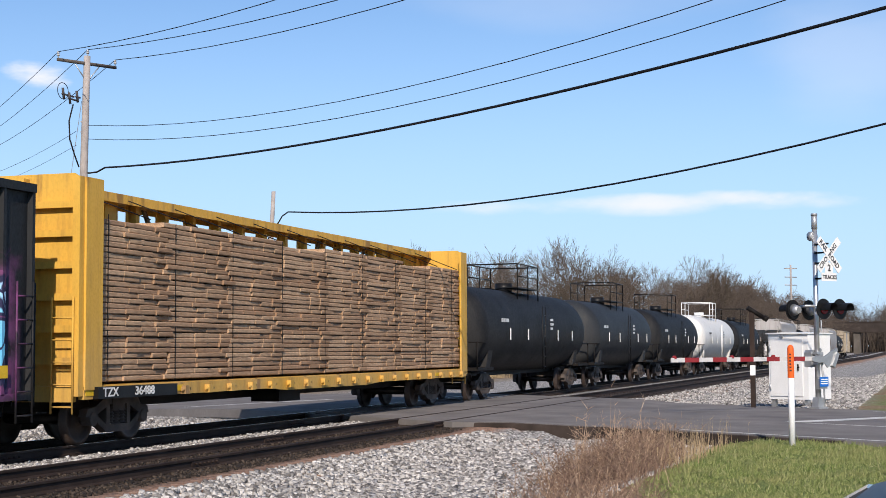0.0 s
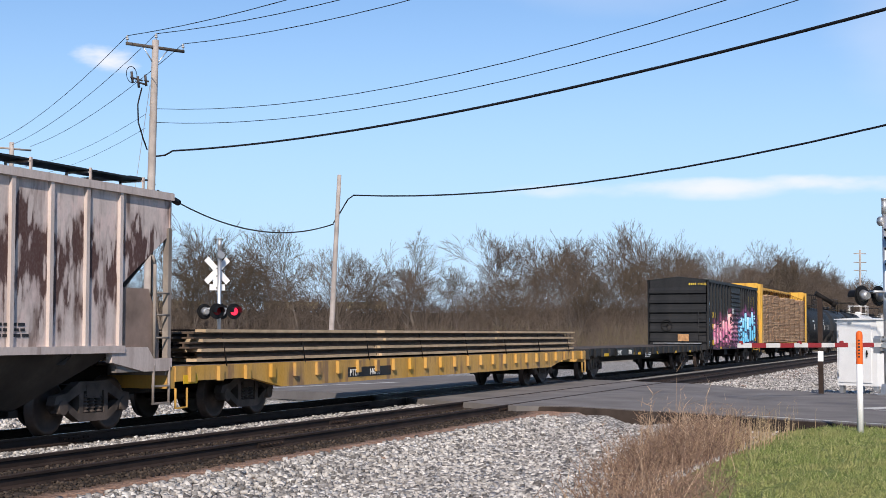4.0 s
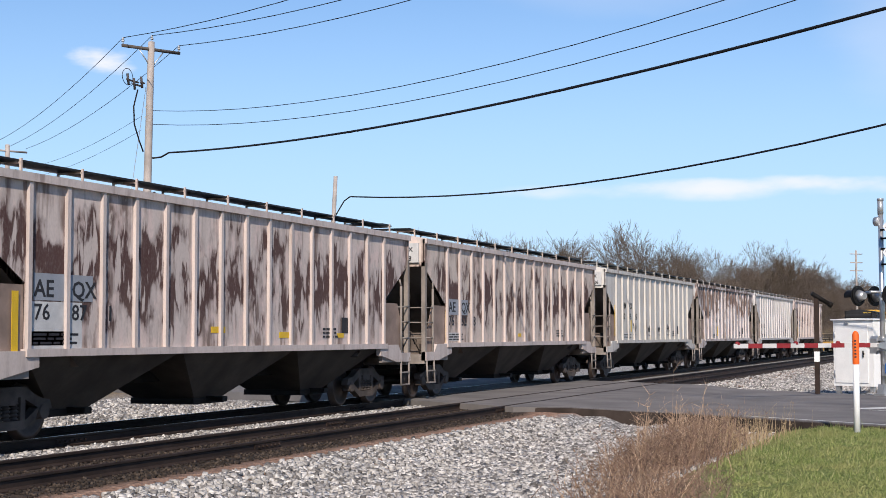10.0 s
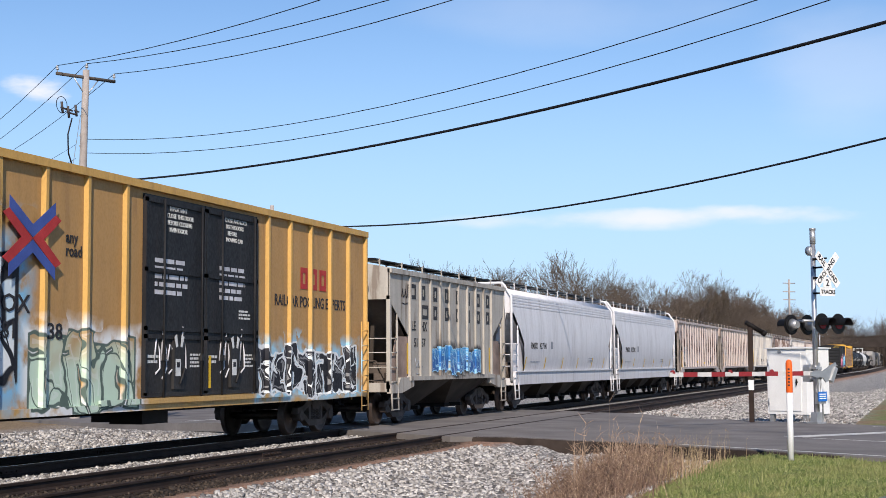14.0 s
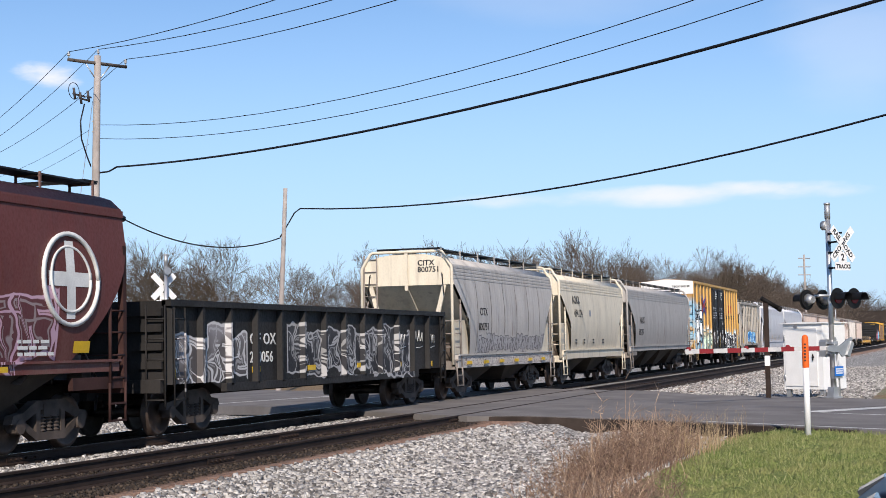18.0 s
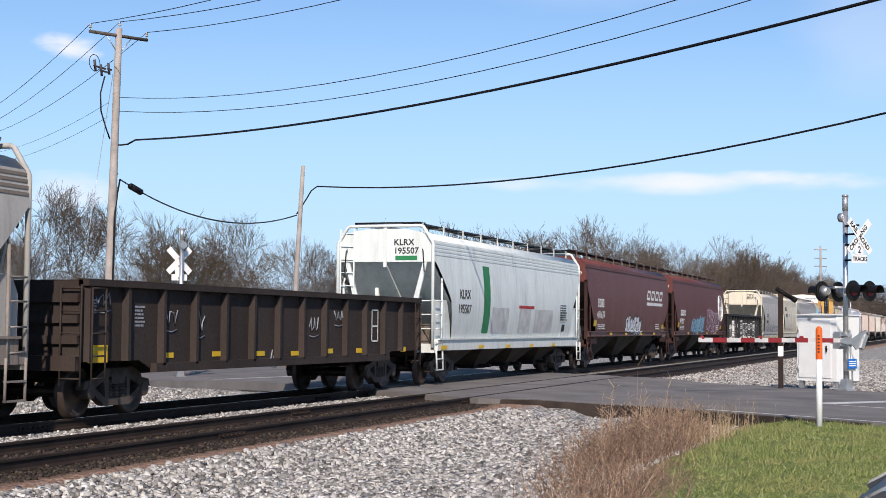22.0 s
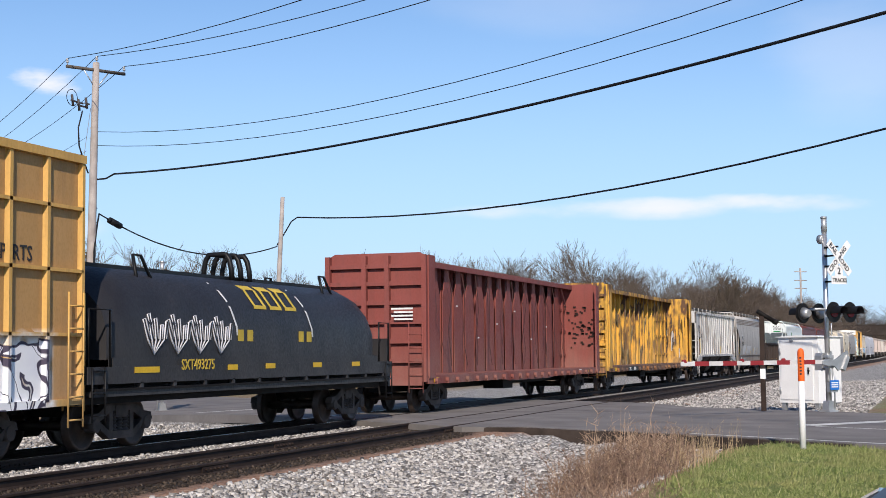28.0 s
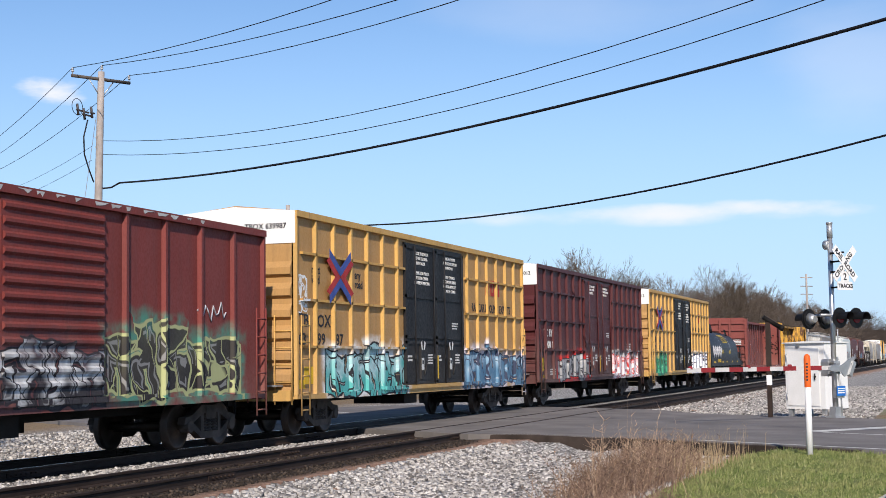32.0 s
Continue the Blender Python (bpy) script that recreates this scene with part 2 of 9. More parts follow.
def sprayed(nt, sep, under, x0, x1, z0, z1, fills, line, seed):
    """Spray-painted block letters inside a box of the side: bent strokes with slots and notches, an outline
    and a backing glow in the first colour, the other colours running through the strokes."""
    def M(op, a, b, clamp=False):
        return math2(nt, op, a, b, clamp)

    w, hgt = (x1 - x0) / (z1 - z0), z1 - z0
    u0 = M("DIVIDE", M("SUBTRACT", sep.outputs["X"], x0), hgt)
    v0 = M("DIVIDE", M("SUBTRACT", sep.outputs["Z"], z0), hgt)
    at = nt.nodes.new("ShaderNodeCombineXYZ")
    nt.links.new(u0, at.inputs[0])
    nt.links.new(v0, at.inputs[1])
    at.inputs[2].default_value = seed * 1.37
    wob = nt.nodes.new("ShaderNodeTexNoise")
    wob.inputs["Scale"].default_value, wob.inputs["Detail"].default_value = 2.4, 1.5
    nt.links.new(at.outputs[0], wob.inputs["Vector"])
    wc = nt.nodes.new("ShaderNodeSeparateColor")
    nt.links.new(wob.outputs["Color"], wc.inputs[0])
    u = M("ADD", u0, M("MULTIPLY", M("SUBTRACT", wc.outputs[0], 0.5), 0.5))
    v = M("ADD", v0, M("MULTIPLY", M("SUBTRACT", wc.outputs[1], 0.5), 0.34))
    count = max(2, round(w / 0.66))
    cell = w / count
    k = M("DIVIDE", M("ADD", u, M("MULTIPLY", M("SUBTRACT", wc.outputs[2], 0.35), M("MULTIPLY", v, 0.9))), cell)
    lu = M("FRACT", k, 0.0)
    rnd_ = nt.nodes.new("ShaderNodeTexWhiteNoise")
    rnd_.noise_dimensions = "1D"
    nt.links.new(M("ADD", M("FLOOR", k, 0.0), seed * 7.31), rnd_.inputs["W"])
    rc = nt.nodes.new("ShaderNodeSeparateColor")
    nt.links.new(rnd_.outputs["Color"], rc.inputs[0])
    r1, r2, r3 = rc.outputs[0], rc.outputs[1], rc.outputs[2]
    flip = M("GREATER_THAN", r1, 0.5)
    d = M("MULTIPLY", M("MINIMUM", lu, M("SUBTRACT", 1.0, lu)), cell)
    d = M("MINIMUM", d, M("SUBTRACT", v, M("MULTIPLY", r2, 0.2)))
    d = M("MINIMUM", d, M("SUBTRACT", M("ADD", 0.74, M("MULTIPLY", r3, 0.26)), v))
    cut = nt.nodes.new("ShaderNodeTexVoronoi")      # slanting strokes that cross the letters
    cut.feature = "DISTANCE_TO_EDGE"
    cut.inputs["Scale"].default_value = 2.3
    cat = nt.nodes.new("ShaderNodeCombineXYZ")
    nt.links.new(M("ADD", u, M("MULTIPLY", v, 0.35)), cat.inputs[0])
    nt.links.new(M("MULTIPLY", v, 0.62), cat.inputs[1])
    cat.inputs[2].default_value = seed * 3.1
    nt.links.new(cat.outputs[0], cut.inputs["Vector"])
    d = M("MINIMUM", d, M("ADD", M("MULTIPLY", cut.outputs["Distance"], 1.2), 0.012))
    slot_x = M("SUBTRACT", M("MULTIPLY", M("ABSOLUTE", M("SUBTRACT", lu, 0.5), 0.0), cell), 0.016)
    slot_z = M("SUBTRACT", M("ABSOLUTE", M("SUBTRACT", v, M("ADD", 0.2, M("MULTIPLY", flip, 0.6))), 0.0), 0.27)
    d = M("MINIMUM", d, M("MAXIMUM", slot_x, slot_z))
    side = M("GREATER_THAN", r2, 0.5)
    notch_x = M("SUBTRACT", M("MULTIPLY", M("ABSOLUTE", M("SUBTRACT", lu, side), 0.0), cell), 0.2)
    notch_z = M("SUBTRACT", M("ABSOLUTE", M("SUBTRACT", v, M("SUBTRACT", 0.66, M("MULTIPLY", flip, 0.34))), 0.0), 0.012)
    d = M("MINIMUM", d, M("MAXIMUM", notch_x, notch_z))
    d = M("MINIMUM", d, M("MINIMUM", u0, M("SUBTRACT", w, u0)))
    cr = nt.nodes.new("ShaderNodeValToRGB")
    use = fills[1:] if len(fills) > 1 else fills
    el = cr.color_ramp.elements
    while len(el) < len(use):
        el.new(0.5)
    for i, f in enumerate(use):
        el[i].position, el[i].color = (i + 0.5) / len(use), rgba(f)
    if len(use) == 1:
        el[1].color = rgba(use[0])
    run = M("ADD", M("MULTIPLY", M("SUBTRACT", wc.outputs[2], 0.3), 1.0), M("MULTIPLY", M("SUBTRACT", v, 0.4), 0.85))
    nt.links.new(run, cr.inputs[0])
    glint = ramp(nt, M("ABSOLUTE", M("SUBTRACT", d, 0.085), 0.0), 0.012, 0.02, 0.25, 0)
    body = mixc(nt, M("MULTIPLY", glint, M("GREATER_THAN", wc.outputs[2], 0.5)), cr.outputs[0], (0.85, 0.85, 0.85))
    mist = noise_node(nt, 2.6, detail=4)
    c = mixc(nt, M("MULTIPLY", ramp(nt, d, -0.2, -0.04, 0, 0.95), ramp(nt, mist, 0.36, 0.56)), under, fills[0])
    c = mixc(nt, ramp(nt, d, -0.012, 0.0), c, line)
    return mixc(nt, ramp(nt, d, 0.026, 0.036), c, body)


STEEL_DARK = plain("sooty_steel", (0.014, 0.012, 0.011), 0.7, 0.2, 0.4)
TRUCK_STEEL = plain("truck_steel", (0.088, 0.070, 0.060), 0.75, 0.1, 0.55, 2.6)
WHEEL_STEEL = plain("wheel_steel", (0.075, 0.055, 0.046), 0.5, 0.4, 0.5)
RAIL_RUST = plain("rail_rust", (0.040, 0.027, 0.022), 0.75, 0.2, 0.4, 2.0)
RAIL_TOP = plain("rail_top", (0.42, 0.41, 0.40), 0.25, 0.9, 0.15)
BLACK = plain("black_paint", (0.010, 0.010, 0.011), 0.45, 0.0, 0.4)
WHITE = plain("white_paint", (0.82, 0.82, 0.80), 0.45, 0.0, 0.06)
YELLOW = plain("reflector_yellow", (0.75, 0.48, 0.03), 0.5, 0.0, 0.15)
GALV = plain("galvanised", (0.50, 0.51, 0.52), 0.45, 0.7, 0.2)
ALU = plain("bare_aluminium", (0.62, 0.62, 0.62), 0.35, 0.8, 0.15)
INK = plain("stencil_black", (0.03, 0.03, 0.035), 0.6, 0.0, 0.2)
CHALK = plain("stencil_white", (0.72, 0.72, 0.70), 0.6, 0.0, 0.15)

# ---- mesh kit ----
class G:
    """Collects plain geometry for one mesh."""

    def __init__(self):
        self.v, self.f, self.smooth = [], [], []

    def face(self, pts, smooth=False):
        n = len(self.v)
        self.v += [tuple(p) for p in pts]
        self.f.append(tuple(range(n, n + len(pts))))
        self.smooth.append(smooth)
        return self

    def box(self, x0, x1, y0, y1, z0, z1):
        n = len(self.v)
        self.v += [(x, y, z) for z in (z0, z1) for y in (y0, y1) for x in (x0, x1)]
        for q in ((0, 2, 3, 1), (4, 5, 7, 6), (0, 1, 5, 4), (2, 6, 7, 3), (0, 4, 6, 2), (1, 3, 7, 5)):
            self.f.append(tuple(n + i for i in q))
            self.smooth.append(False)
        return self

    def prism(self, poly, axis, a, b, smooth=False):
        """poly in the two other axes, in xyz order, pushed from a to b along axis."""
        area = sum(p[0] * q[1] - q[0] * p[1] for p, q in zip(poly, poly[1:] + poly[:1]))
        if (area > 0) == (axis == "y"):
            poly = poly[::-1]
        n, k = len(self.v), len(poly)
        put = {"x": lambda p, s: (s, p[0], p[1]), "y": lambda p, s: (p[0], s, p[1]), "z": lambda p, s: (p[0], p[1], s)}[axis]
        self.v += [put(p, a) for p in poly] + [put(p, b) for p in poly]
        self.f.append(tuple(n + i for i in range(k - 1, -1, -1)))
        self.f.append(tuple(n + k + i for i in range(k)))
        self.smooth += [False, False]
        for i in range(k):
            j = (i + 1) % k
            self.f.append((n + i, n + j, n + k + j, n + k + i))
            self.smooth.append(smooth)
        return self

    def cyl(self, p, q, r, n=8, r2=None, caps=True, smooth=True):
        p, q = Vector(p), Vector(q)
        d = (q - p).normalized()
        s = d.orthogonal().normalized()
        t = d.cross(s)
        r2 = r if r2 is None else r2
        k = len(self.v)
        for c, rr in ((p, r), (q, r2)):
            for i in range(n):
                a = 2 * math.pi * i / n
                self.v.append(tuple(c + (s * math.cos(a) + t * math.sin(a)) * rr))
        for i in range(n):
            j = (i + 1) % n
            self.f.append((k + i, k + j, k + n + j, k + n + i))
            self.smooth.append(smooth)
        if caps:
            self.f.append(tuple(k + i for i in range(n - 1, -1, -1)))
            self.f.append(tuple(k + n + i for i in range(n)))
            self.smooth += [False, False]
        return self

    def tube(self, pts, r, n=6):
        """One round bar swept through the points."""
        pts = [Vector(p) for p in pts]
        k, side = len(self.v), None
        for i, p in enumerate(pts):
            d = (pts[min(i + 1, len(pts) - 1)] - pts[max(i - 1, 0)]).normalized()
            side = d.orthogonal() if side is None else side - d * side.dot(d)
            side.normalize()
            t = d.cross(side)
            for j in range(n):
                a = 2 * math.pi * j / n
                self.v.append(tuple(p + (side * math.cos(a) + t * math.sin(a)) * r))
        for i in range(len(pts) - 1):
            for j in range(n):
                a, b = k + i * n + j, k + i * n + (j + 1) % n
                self.f.append((a, b, b + n, a + n))
                self.smooth.append(True)
        e = k + (len(pts) - 1) * n
        self.f += [tuple(k + i for i in range(n - 1, -1, -1)), tuple(e + i for i in range(n))]
        self.smooth += [False, False]
        return self

    def sheet(self, rows, smooth=True):
        """rows of points of one length, joined into a grid."""
        n, k = len(self.v), len(rows[0])
        for r in rows:
            self.v += [tuple(p) for p in r]
        for i in range(len(rows) - 1):
            for j in range(k - 1):
                a = n + i * k + j
                self.f.append((a, a + 1, a + k + 1, a + k))
                self.smooth.append(smooth)
        return self

    def add(self, other, m=None):
        n = len(self.v)
        self.v += [tuple(m @ Vector(p)) if m else p for p in other.v]
        self.f += [tuple(n + i for i in f) for f in other.f]
        self.smooth += other.smooth
        return self

    def mesh(self, name, material):
        me = bpy.data.meshes.new(name)
        me.from_pydata(self.v, [], self.f)
        me.polygons.foreach_set("use_smooth", self.smooth)
        me.materials.append(material)
        me.update()
        return me


def part(name, g, material, parent=None, label="", at=None):
    """Links geometry (or a ready mesh) as one object under its thing."""
    me = g.mesh(name, material) if isinstance(g, G) else g
    ob = new(name, me)
    if parent is not None:
        ob.parent = parent
    if at is not None:
        ob.matrix_basis = at
    if label:
        ob["label"] = label
    return ob


def thing(name, label, category, group="", at=None):
    ob = new(name)
    ob.empty_display_size = 0.3
    if at is not None:
        ob.matrix_basis = at
    return tagged(ob, label, category, group)


FONT_CACHE = {}


def words(text, size, material, bold=0.0, depth=0.004):
    """Lettering as a mesh in the x, z plane, facing -y, starting at x = 0 on its baseline."""
    key = (text, size, material.name, bold)
    if key not in FONT_CACHE:
        cu = bpy.data.curves.new("letters", "FONT")
        cu.body, cu.size, cu.extrude, cu.offset, cu.resolution_u = text, size * 1.38, depth, bold, 2
        ob = bpy.data.objects.new("letters", cu)
        me = bpy.data.meshes.new_from_object(ob)
        bpy.data.objects.remove(ob)
        bpy.data.curves.remove(cu)
        me.transform(Matrix.Rotation(radians(90), 4, "X"))
        me.materials.clear()
        me.materials.append(material)
        FONT_CACHE[key] = me
    return FONT_CACHE[key]


def letter(parent, text, x, z, size, material, y, bold=0.0, stretch=1.0, name="lettering"):
    ob = part(name, words(text, size, material, bold), None, parent)
    ob.matrix_basis = Matrix.Translation((x, y, z)) @ Matrix.Diagonal((stretch, 1, 1, 1))
    return ob


def bars(parent, x, z, w, h, rows, material, y, name="stencilled_data"):
    """Small print that cannot be read: thin bars."""
    g = G()
    rnd = random.Random(int(x * 31 + z * 17 + w * 7))
    for i in range(rows):
        zz = z + h * (rows - 1 - i) / rows
        xx = x
        while xx < x + w * (0.75 + 0.25 * rnd.random()):
            k = rnd.uniform(0.08, 0.3) * w
            g.box(xx, min(xx + k, x + w), y - 0.003, y, zz, zz + h / rows * 0.55)
            xx += k + 0.05 * w
    ob = part(name, g, material, parent)
    ob["kind"] = "stuff"
    return ob

# ---- the ground, road and tracks ----
RN, RD = Vector((0.8, -0.6, 0)), Vector((0.6, 0.8, 0))     # across and along the road
ROAD0, ROAD1 = 20.2, 34.2


def road_pt(n, d, z=0.0):
    p = RN * n + RD * d
    return Vector((p.x, p.y, z))


def smooth_step(a, b, x):
    t = min(1, max(0, (x - a) / (b - a)))
    return t * t * (3 - 2 * t)


def road_z(y):
    near = -0.09 * smooth_step(9.6, 7.4, y) if y < 9.6 else 0
    far = -0.35 * smooth_step(17.6, 30, y) if y > 17.6 else 0
    return -0.012 + near + far


def road_start(y):
    """The asphalt is wider at the rails than by the turf."""
    return 22.6 - (22.6 - ROAD0) * smooth_step(7.4, 9.8, y)


def ground_z(x, y):
    bed = -0.175
    z = bed - 0.30 * smooth_step(9.9, 8.2, y) - 0.32 * smooth_step(17.6, 19.4, y)
    if y < 5:
        z += (0.12 + 0.19 * smooth_step(15.0, 25.0, x)) * smooth_step(5.0, 3.0, y)
    z += 0.05 * noise.noise(Vector((x * 0.35, y * 0.35, 0))) * (1 if (y < 8.5 or y > 19) else 0.3)
    n = x * RN.x + y * RN.y
    r0 = road_start(y)
    k = smooth_step(r0 - 0.45, r0 + 0.5, n) * smooth_step(ROAD1 + 3.0, ROAD1 + 0.8, n)
    z = z * (1 - k) + (road_z(y) - 0.10) * k
    far = max(0, y - 60) * 0.01 + max(0, x - 300) * 0.004
    return z + min(far, 3.0)


def axis_steps(lo, fine0, fine1, hi, step):
    out, k = [], fine0
    while k <= fine1:
        out.append(k)
        k += step
    d, k = step, fine1
    while k < hi:
        d *= 1.35
        k += d
        out.append(k)
    d, k, pre = step, fine0, []
    while k > lo:
        d *= 1.35
        k -= d
        pre.append(k)
    return pre[::-1] + out


def ground_material():
    m, nt, b = nodes_of("ground_mix", 0.95)
    tc = nt.nodes.new("ShaderNodeTexCoord")
    sep = nt.nodes.new("ShaderNodeSeparateXYZ")
    nt.links.new(tc.outputs["Object"], sep.inputs[0])
    Y = sep.outputs["Y"]
    wav = noise_node(nt, 0.45, detail=6)
    wob = math2(nt, "ADD", Y, math2(nt, "MULTIPLY", math2(nt, "SUBTRACT", wav, 0.5), 3.0))
    fine = noise_node(nt, 9, detail=6)
    stone = nt.nodes.new("ShaderNodeTexVoronoi")
    stone.inputs["Scale"].default_value = 16
    nt.links.new(tc.outputs["Object"], stone.inputs["Vector"])
    sc = nt.nodes.new("ShaderNodeSeparateColor")
    nt.links.new(stone.outputs["Color"], sc.inputs[0])
    cr = nt.nodes.new("ShaderNodeValToRGB")
    e = cr.color_ramp.elements
    e[0].color, e[1].color = (0.16, 0.15, 0.145, 1), (0.64, 0.62, 0.59, 1)
    nt.links.new(sc.outputs[0], cr.inputs[0])
    gravel = mixc(nt, ramp(nt, stone.outputs["Distance"], 0.35, 0.75, 0, 0.75), cr.outputs[0], (0.08, 0.075, 0.07))
    grass = mixc(nt, ramp(nt, fine, 0.3, 0.7), (0.11, 0.145, 0.04), (0.19, 0.235, 0.07))
    dry = mixc(nt, ramp(nt, fine, 0.3, 0.7), (0.16, 0.11, 0.065), (0.30, 0.22, 0.13))
    oil_and_shade = mixc(nt, ramp(nt, wav, 0.35, 0.65), (0.025, 0.019, 0.015), (0.065, 0.048, 0.038))
    c = mixc(nt, ramp(nt, wob, 3.3, 4.2), grass, dry)
    c = mixc(nt, ramp(nt, wob, 6.0, 6.6), c, gravel)
    # brown fouled ballast by the rails; the far band also paints the train's shade
    c = mixc(nt, math2(nt, "MULTIPLY", ramp(nt, Y, 9.6, 10.2), ramp(nt, Y, 13.25, 12.9)), c, oil_and_shade)
    c = mixc(nt, math2(nt, "MULTIPLY", ramp(nt, Y, 14.1, 14.4), ramp(nt, Y, 18.3, 17.6)), c, oil_and_shade)
    c = mixc(nt, ramp(nt, wob, 27, 31), c, dry)
    field = mixc(nt, ramp(nt, wav, 0.35, 0.6), grass, dry)
    c = mixc(nt, ramp(nt, wob, 36, 40), c, field)
    # past the road: dry turf on the near side
    n_ = math2(nt, "SUBTRACT", math2(nt, "MULTIPLY", sep.outputs["X"], 0.8), math2(nt, "MULTIPLY", Y, 0.6))
    beyond = ramp(nt, n_, ROAD1 + 0.6, ROAD1 + 1.2)
    c = mixc(nt, math2(nt, "MULTIPLY", beyond, ramp(nt, wob, 9.7, 9.2)), c, gravel)
    c = mixc(nt, math2(nt, "MULTIPLY", beyond, ramp(nt, wob, 3.2, 1.8)), c, mixc(nt, ramp(nt, wav, 0.45, 0.6), dry, grass))
    earth = mixc(nt, ramp(nt, fine, 0.3, 0.7), (0.17, 0.095, 0.065), (0.40, 0.26, 0.185))
    c = mixc(nt, math2(nt, "MULTIPLY", ramp(nt, wob, 9.0, 9.5), ramp(nt, Y, 10.4, 10.0)), c, earth)
    nt.links.new(c, b.inputs["Base Color"])
    bumped(nt, b, math2(nt, "ADD", stone.outputs["Distance"], math2(nt, "MULTIPLY", fine, 0.6)), 0.8, 0.05)
    return m


xs = axis_steps(-900, 4, 60, 3500, 0.8)
ys = axis_steps(-900, -4, 32, 3500, 0.6)
g = G()
g.sheet([[(x, y, ground_z(x, y)) for x in xs] for y in ys])
ground = tagged(part("ground", g, ground_material()), "gravel, dry grass and turf beside the railway", "ground", kind="structure")

# the road: asphalt ramped up to the rails, on a skew
ASPHALT = plain("old_asphalt", (0.185, 0.170, 0.162), 0.9, 0, 0.3, 0.7, 0.5)
ROAD_PAINT = plain("road_paint", (0.62, 0.61, 0.58), 0.7, 0, 0.2, 4)
rows = []
for d in [i * 0.5 for i in range(-80, 260)]:
    row = []
    r0 = road_start(road_pt(22, d).y)
    for n in (r0 - 0.02, r0, 23.6, 27.2, 31.5, ROAD1, ROAD1 + 0.02):
        p = road_pt(n, d)
        edge = -0.25 if n in (r0 - 0.02, ROAD1 + 0.02) else 0
        row.append((p.x, p.y, road_z(p.y) + edge))
    rows.append(row)
g = G().sheet(rows, False)
road = tagged(part("road", g, ASPHALT), "worn grey asphalt road over the level crossing", "road", kind="structure")


rows = []
for d in [i * 0.5 for i in range(38, 57)]:
    r0 = road_start(road_pt(22, d).y)
    q = [road_pt(n, d) for n in (r0 - 0.13, r0 - 0.06, r0 + 0.05)]
    rows.append([(p.x, p.y, road_z(p.y) + dz) for p, dz in zip(q, (-0.32, -0.02, 0.004))])
part("asphalt_edge", G().sheet(rows, False), plain("asphalt_edge_dirt", (0.048, 0.036, 0.03), 0.95, 0, 0.5, 2.0, 0.6), road, "dark crumbling edge of the asphalt")


def road_mark(name, n0, n1, d0, d1, label):
    g = G()
    steps = max(2, int((d1 - d0) / 1.0))
    rws = []
    for i in range(steps + 1):
        d = d0 + (d1 - d0) * i / steps
        rws.append([(*road_pt(n, d).xy, road_z(road_pt(n, d).y) + 0.005) for n in (n0, (n0 + n1) / 2, n1)])
    g.sheet(rws, False)
    return part(name, g, ROAD_PAINT, road, label)


road_mark("edge_line", 22.95, 23.08, -30, 23.8, "worn white edge line")
road_mark("edge_line", 33.3, 33.42, -30, 27, "worn white edge line")
road_mark("stop_line", 27.4, 33.0, 24.2, 24.8, "white stop line")
road_mark("centre_line", 27.15, 27.27, -30, 24.0, "worn centre line")
road_mark("stop_line", 21.5, 27.0, 45.0, 45.6, "white stop line")


def rail_profile(y):
    return [(y - .075, -.172), (y + .075, -.172), (y + .075, -.155), (y + .012, -.13), (y + .012, -.045), (y + .036, -.035),
            (y + .036, -.006), (y + .028, 0), (y - .028, 0), (y - .036, -.006), (y - .036, -.035), (y - .012, -.045),
            (y - .012, -.13), (y - .075, -.155)]


TIE_WOOD = plain("tie_wood", (0.05, 0.037, 0.029), 0.9, 0, 0.45, 3, 0.6)
TIE_PLATE = RAIL_RUST
tie_mesh = G().box(-0.115, 0.115, -1.3, 1.3, -0.35, -0.185).mesh("tie", TIE_WOOD)
plate_g = G()
for sy in (-0.7525, 0.7525):
    plate_g.box(-0.09, 0.09, sy - 0.18, sy + 0.18, -0.187, -0.171)
    for dx in (-0.06, 0.06):
        for dy in (-0.1, 0.1):
            plate_g.box(dx - 0.012, dx + 0.012, sy + dy - 0.012, sy + dy + 0.012, -0.172, -0.145)
plate_mesh = plate_g.mesh("tie_plate", TIE_PLATE)


